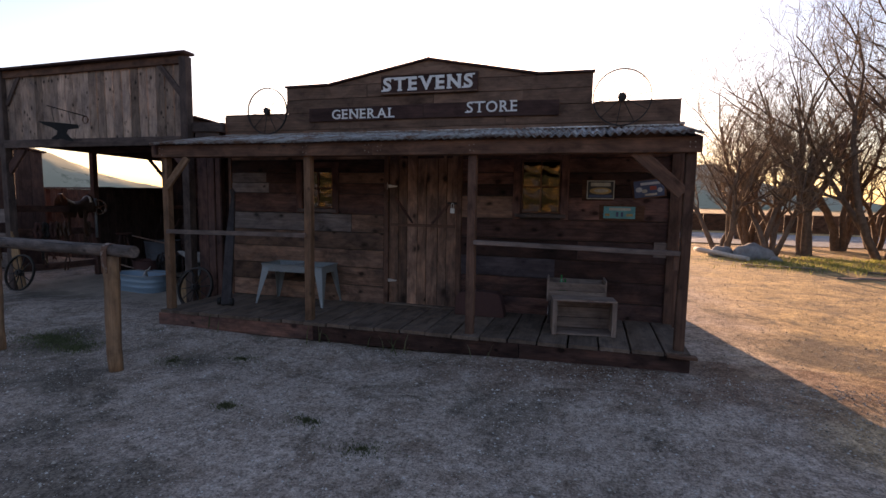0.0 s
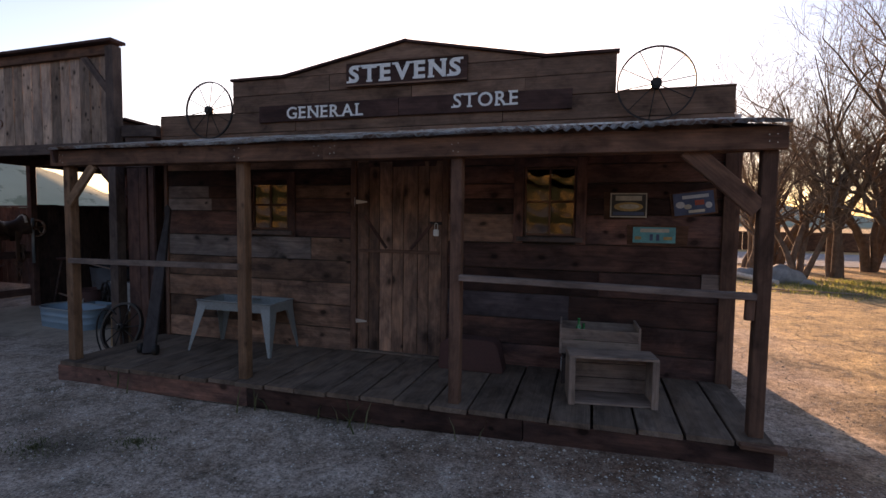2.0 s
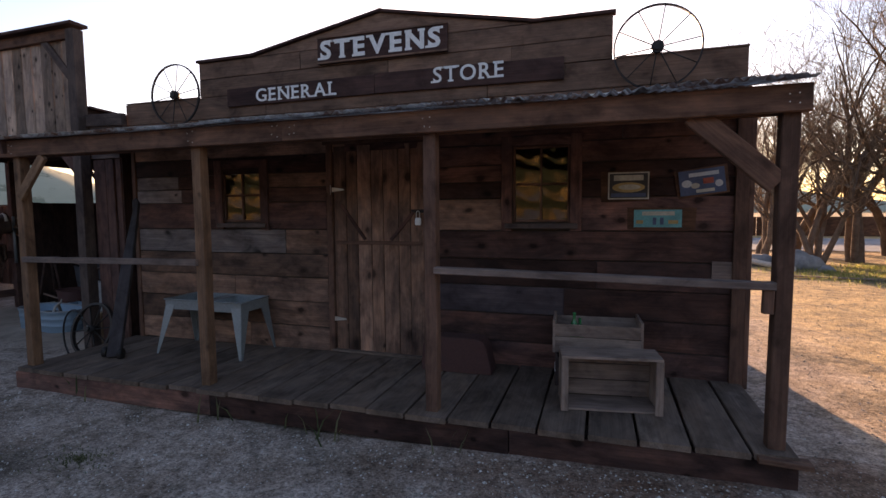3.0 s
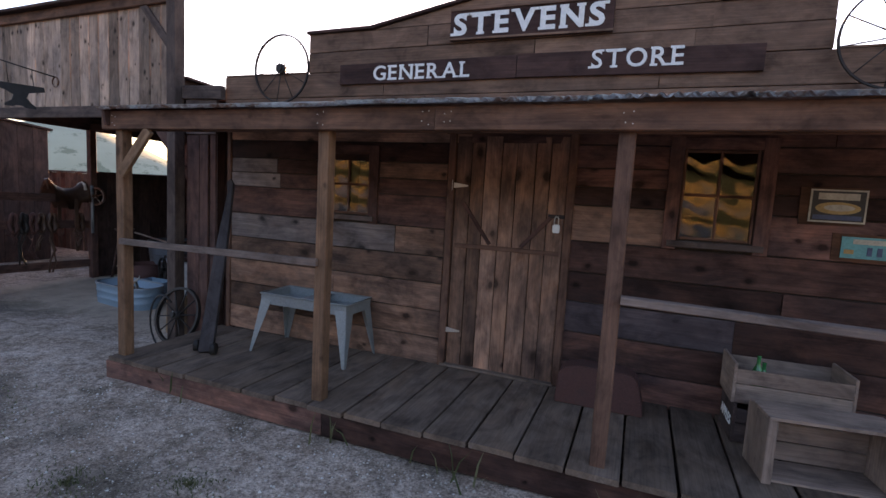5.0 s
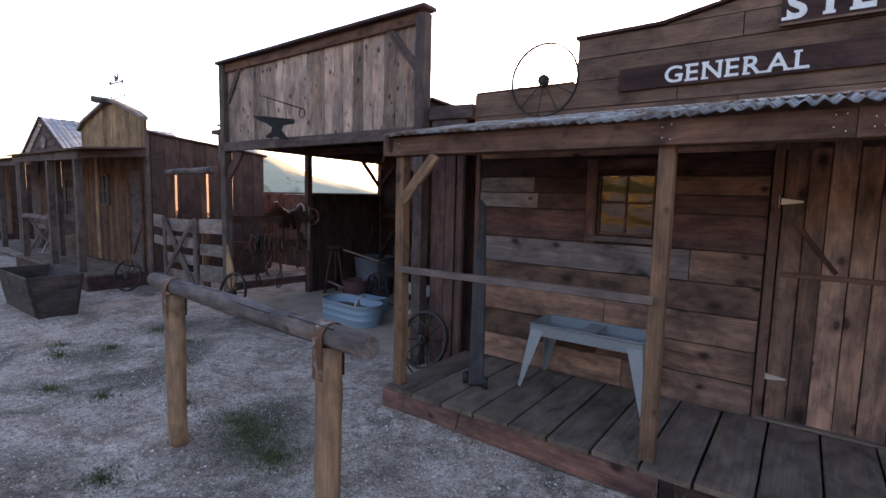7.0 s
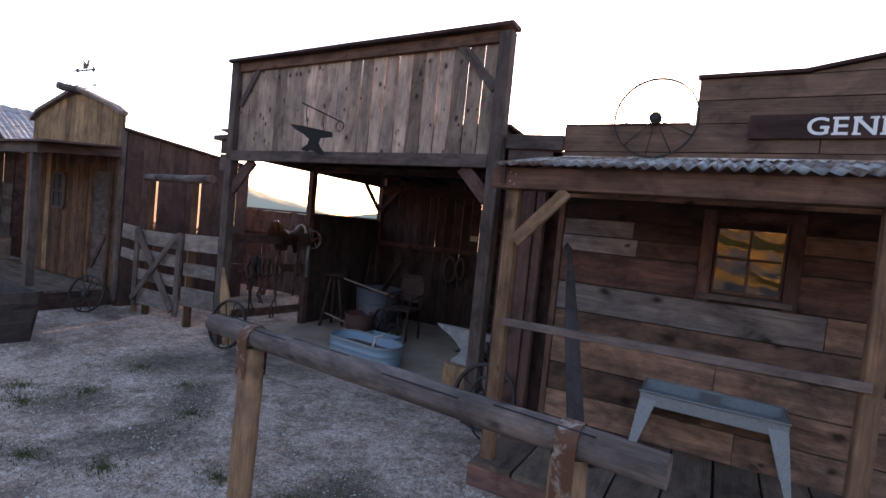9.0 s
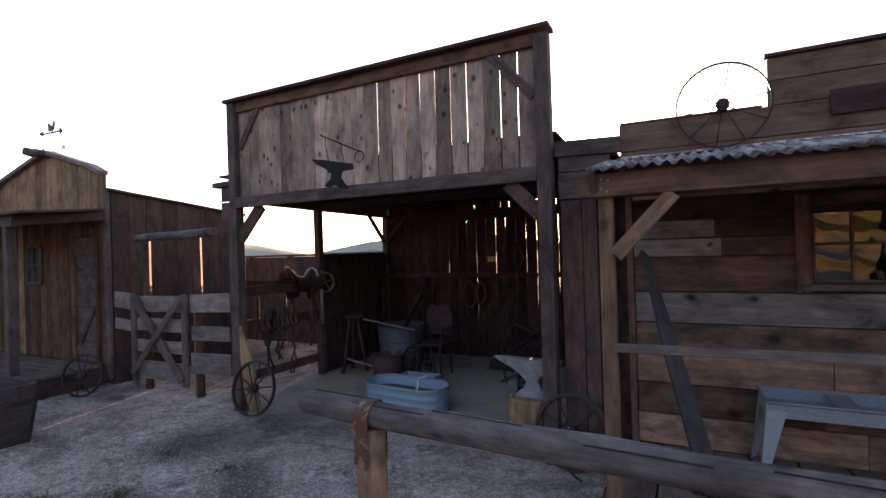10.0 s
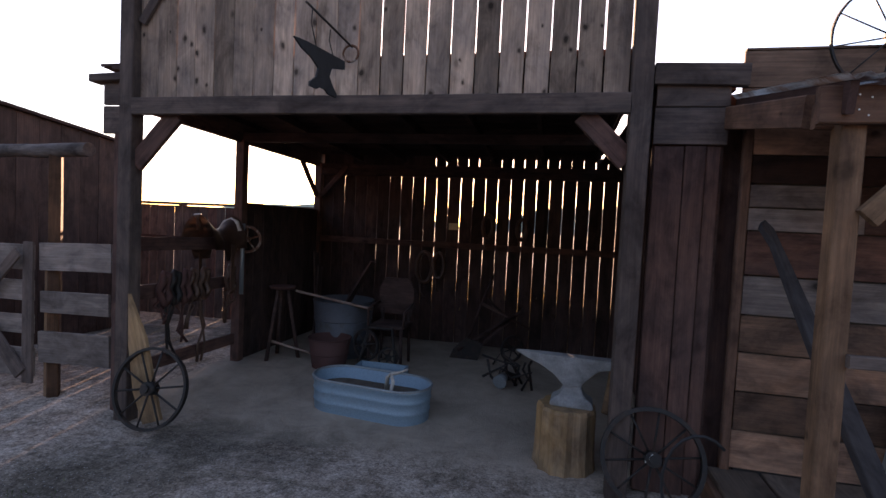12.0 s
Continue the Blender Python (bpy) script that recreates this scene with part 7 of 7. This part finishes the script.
# pebbles in the yard
rng = random.Random(31)
verts, faces = [], []
for k in range(34000):
    x, y = rng.uniform(-10.5, 3.0), 4.7 - 3.4 * rng.random() ** 1.2
    r = rng.uniform(0.003, 0.009) * (1.7 if rng.random() < 0.06 else 1)
    if k > 24000:
        x, y = rng.uniform(1.0, 9.5), rng.uniform(3.5, 15.0)
        r = rng.uniform(0.003, 0.010) * (1.8 if rng.random() < 0.03 else 1)
    z = ground_height(x, y)
    b = len(verts)
    verts += [(x + r * rng.uniform(0.8, 1.3), y, z), (x, y + r * rng.uniform(0.8, 1.2), z), (x - r, y, z), (x, y - r, z), (x, y, z + r * rng.uniform(0.6, 1.0)), ]
    faces += [(b, b + 1, b + 4), (b + 1, b + 2, b + 4), (b + 2, b + 3, b + 4), (b + 3, b, b + 4)]
me = bpy.data.meshes.new("pebbles")
me.from_pydata(verts, [], faces)
mat, nt, bs = graph("pale pebbles")
geo = nt.nodes.new("ShaderNodeNewGeometry")
nt.links.new(ramp(nt, geo.outputs["Random Per Island"], [(0, (0.10, 0.085, 0.07)), (0.5, (0.30, 0.26, 0.21)), (1, (0.52, 0.49, 0.45))]), bs.inputs["Base Color"])
bs.inputs["Roughness"].default_value = 0.9
tagged(put("pebbles", me, mat, Matrix.Identity(4)), "pale grit and pebbles scattered over the yard", "gravel", kind="stuff")


# oaks across the valley, mirrored in the store windows
rng = random.Random(77)
verts, faces = [], []
for k in range(16):
    tx, ty = rng.uniform(-75, 45), rng.uniform(-85, -48)
    th = rng.uniform(1.6, 4.6)
    b = len(verts)
    for z, r in ((-0.2, 0.22), (th * 0.5, 0.12)):
        verts += [(tx + r * math.cos(q * 1.257), ty + r * math.sin(q * 1.257), z) for q in range(5)]
    faces += [(b + q, b + (q + 1) % 5, b + 5 + (q + 1) % 5, b + 5 + q) for q in range(5)]
    lobes = [(tx + rng.gauss(0, th * 0.3), ty + rng.gauss(0, th * 0.3), th * rng.uniform(0.35, 0.8), th * rng.uniform(0.2, 0.34)) for _ in range(7)]
    for _ in range(420):
        lx, ly, lz, lr = rng.choice(lobes)
        p = Vector((rng.gauss(0, 1), rng.gauss(0, 1), rng.gauss(0, 0.8))).normalized() * lr * rng.uniform(0.5, 1.05) + Vector((lx, ly, lz))
        u = Vector((rng.gauss(0, 1), rng.gauss(0, 1), rng.gauss(0, 1))).normalized() * 0.17
        v = u.orthogonal().normalized() * 0.14
        b = len(verts)
        verts += [tuple(p - u), tuple(p + v), tuple(p + u), tuple(p - v)]
        faces.append((b, b + 1, b + 2, b + 3))
me = bpy.data.meshes.new("far_oaks")
me.from_pydata(verts, [], faces)
tagged(put("far_oaks", me, M["oak"], Matrix.Identity(4)), "scattered dark oaks on the far side of the valley", "trees", kind="stuff")


def boulder(at, r, seed, label):
    bm = bmesh.new()
    bmesh.ops.create_icosphere(bm, subdivisions=3, radius=1)
    for v in bm.verts:
        n = noise.noise(v.co * 1.6 + Vector((seed, 0, 0)))
        v.co = Vector((v.co.x * r[0], v.co.y * r[1], v.co.z * r[2])) * (1 + 0.3 * n)
    ob = part("boulder", bm, M["rock"], None, label, Matrix.Translation(at), True)
    return tagged(ob, label, "boulder", "boulders by the lawn")


M["rock"] = plain("grey rock", (0.22, 0.21, 0.20), 0.9, 0, 0.35, 4, 0.8)
boulder((4.75, 16.9, 0.12), (0.55, 0.4, 0.33), 1, "large grey rounded boulder on the grass edge")
boulder((4.0, 17.3, 0.08), (0.35, 0.3, 0.25), 5, "grey boulder beside a pale log")
boulder((5.1, 16.1, 0.05), (0.16, 0.14, 0.12), 8, "small dark stone in the dirt")
pl = thing("pale_log", (3.9, 16.9, 0.1), "pale bare log lying beside the boulders", "log")
log_piece("log_body", (3.35, 17.9, 0.16), (4.35, 15.9, 0.09), 0.08, 0.07, M["bone"], pl)
for a, b in (((5.3, 12.8, 0.03), (6.9, 13.4, 0.03)), ((6.5, 14.3, 0.03), (8.4, 13.9, 0.03)), ((3.9, 14.9, 0.03), (5.6, 14.6, 0.03))):
    ob = thing("loose_board", a, "weathered board lying on the dirt yard", "board", "boards on the ground")
    timber("board_body", a, b, 0.14, 0.03, M["crate"], ob)

# road and low wall behind the trees
mat, nt, bs = graph("grey asphalt")
tc = nt.nodes.new("ShaderNodeTexCoord")
nt.links.new(ramp(nt, noise_tex(nt, tc.outputs["Object"], 1.5, 8, 0.7), [(0.3, (0.15, 0.15, 0.155)), (0.7, (0.24, 0.24, 0.245))]), bs.inputs["Base Color"])
bs.inputs["Roughness"].default_value = 0.8
bm = bmesh.new()
prev = None
for k in range(81):
    x = -20 + k * 1.5
    row = [bm.verts.new((x, y, 0.05 + 0.02 * math.sin(y))) for y in (23.0, 25, 27, 29, 31.5)]
    if prev:
        for i in range(4):
            bm.faces.new((prev[i], row[i], row[i + 1], prev[i + 1]))
    prev = row
bmesh.ops.recalc_face_normals(bm, faces=bm.faces)
ob = part("road", bm, mat, None)
tagged(ob, "grey asphalt road beyond the trees", "road", kind="structure")
wl = thing("low_board_fence", (12, 35, 0), "long low red-brown board fence beyond the road", "fence")
for k in range(24):
    timber("panel", (-2 + k * 1.5, 35, 0.55), (-0.52 + k * 1.5, 35, 0.55), 0.04, 1.1, M["gold"], wl)
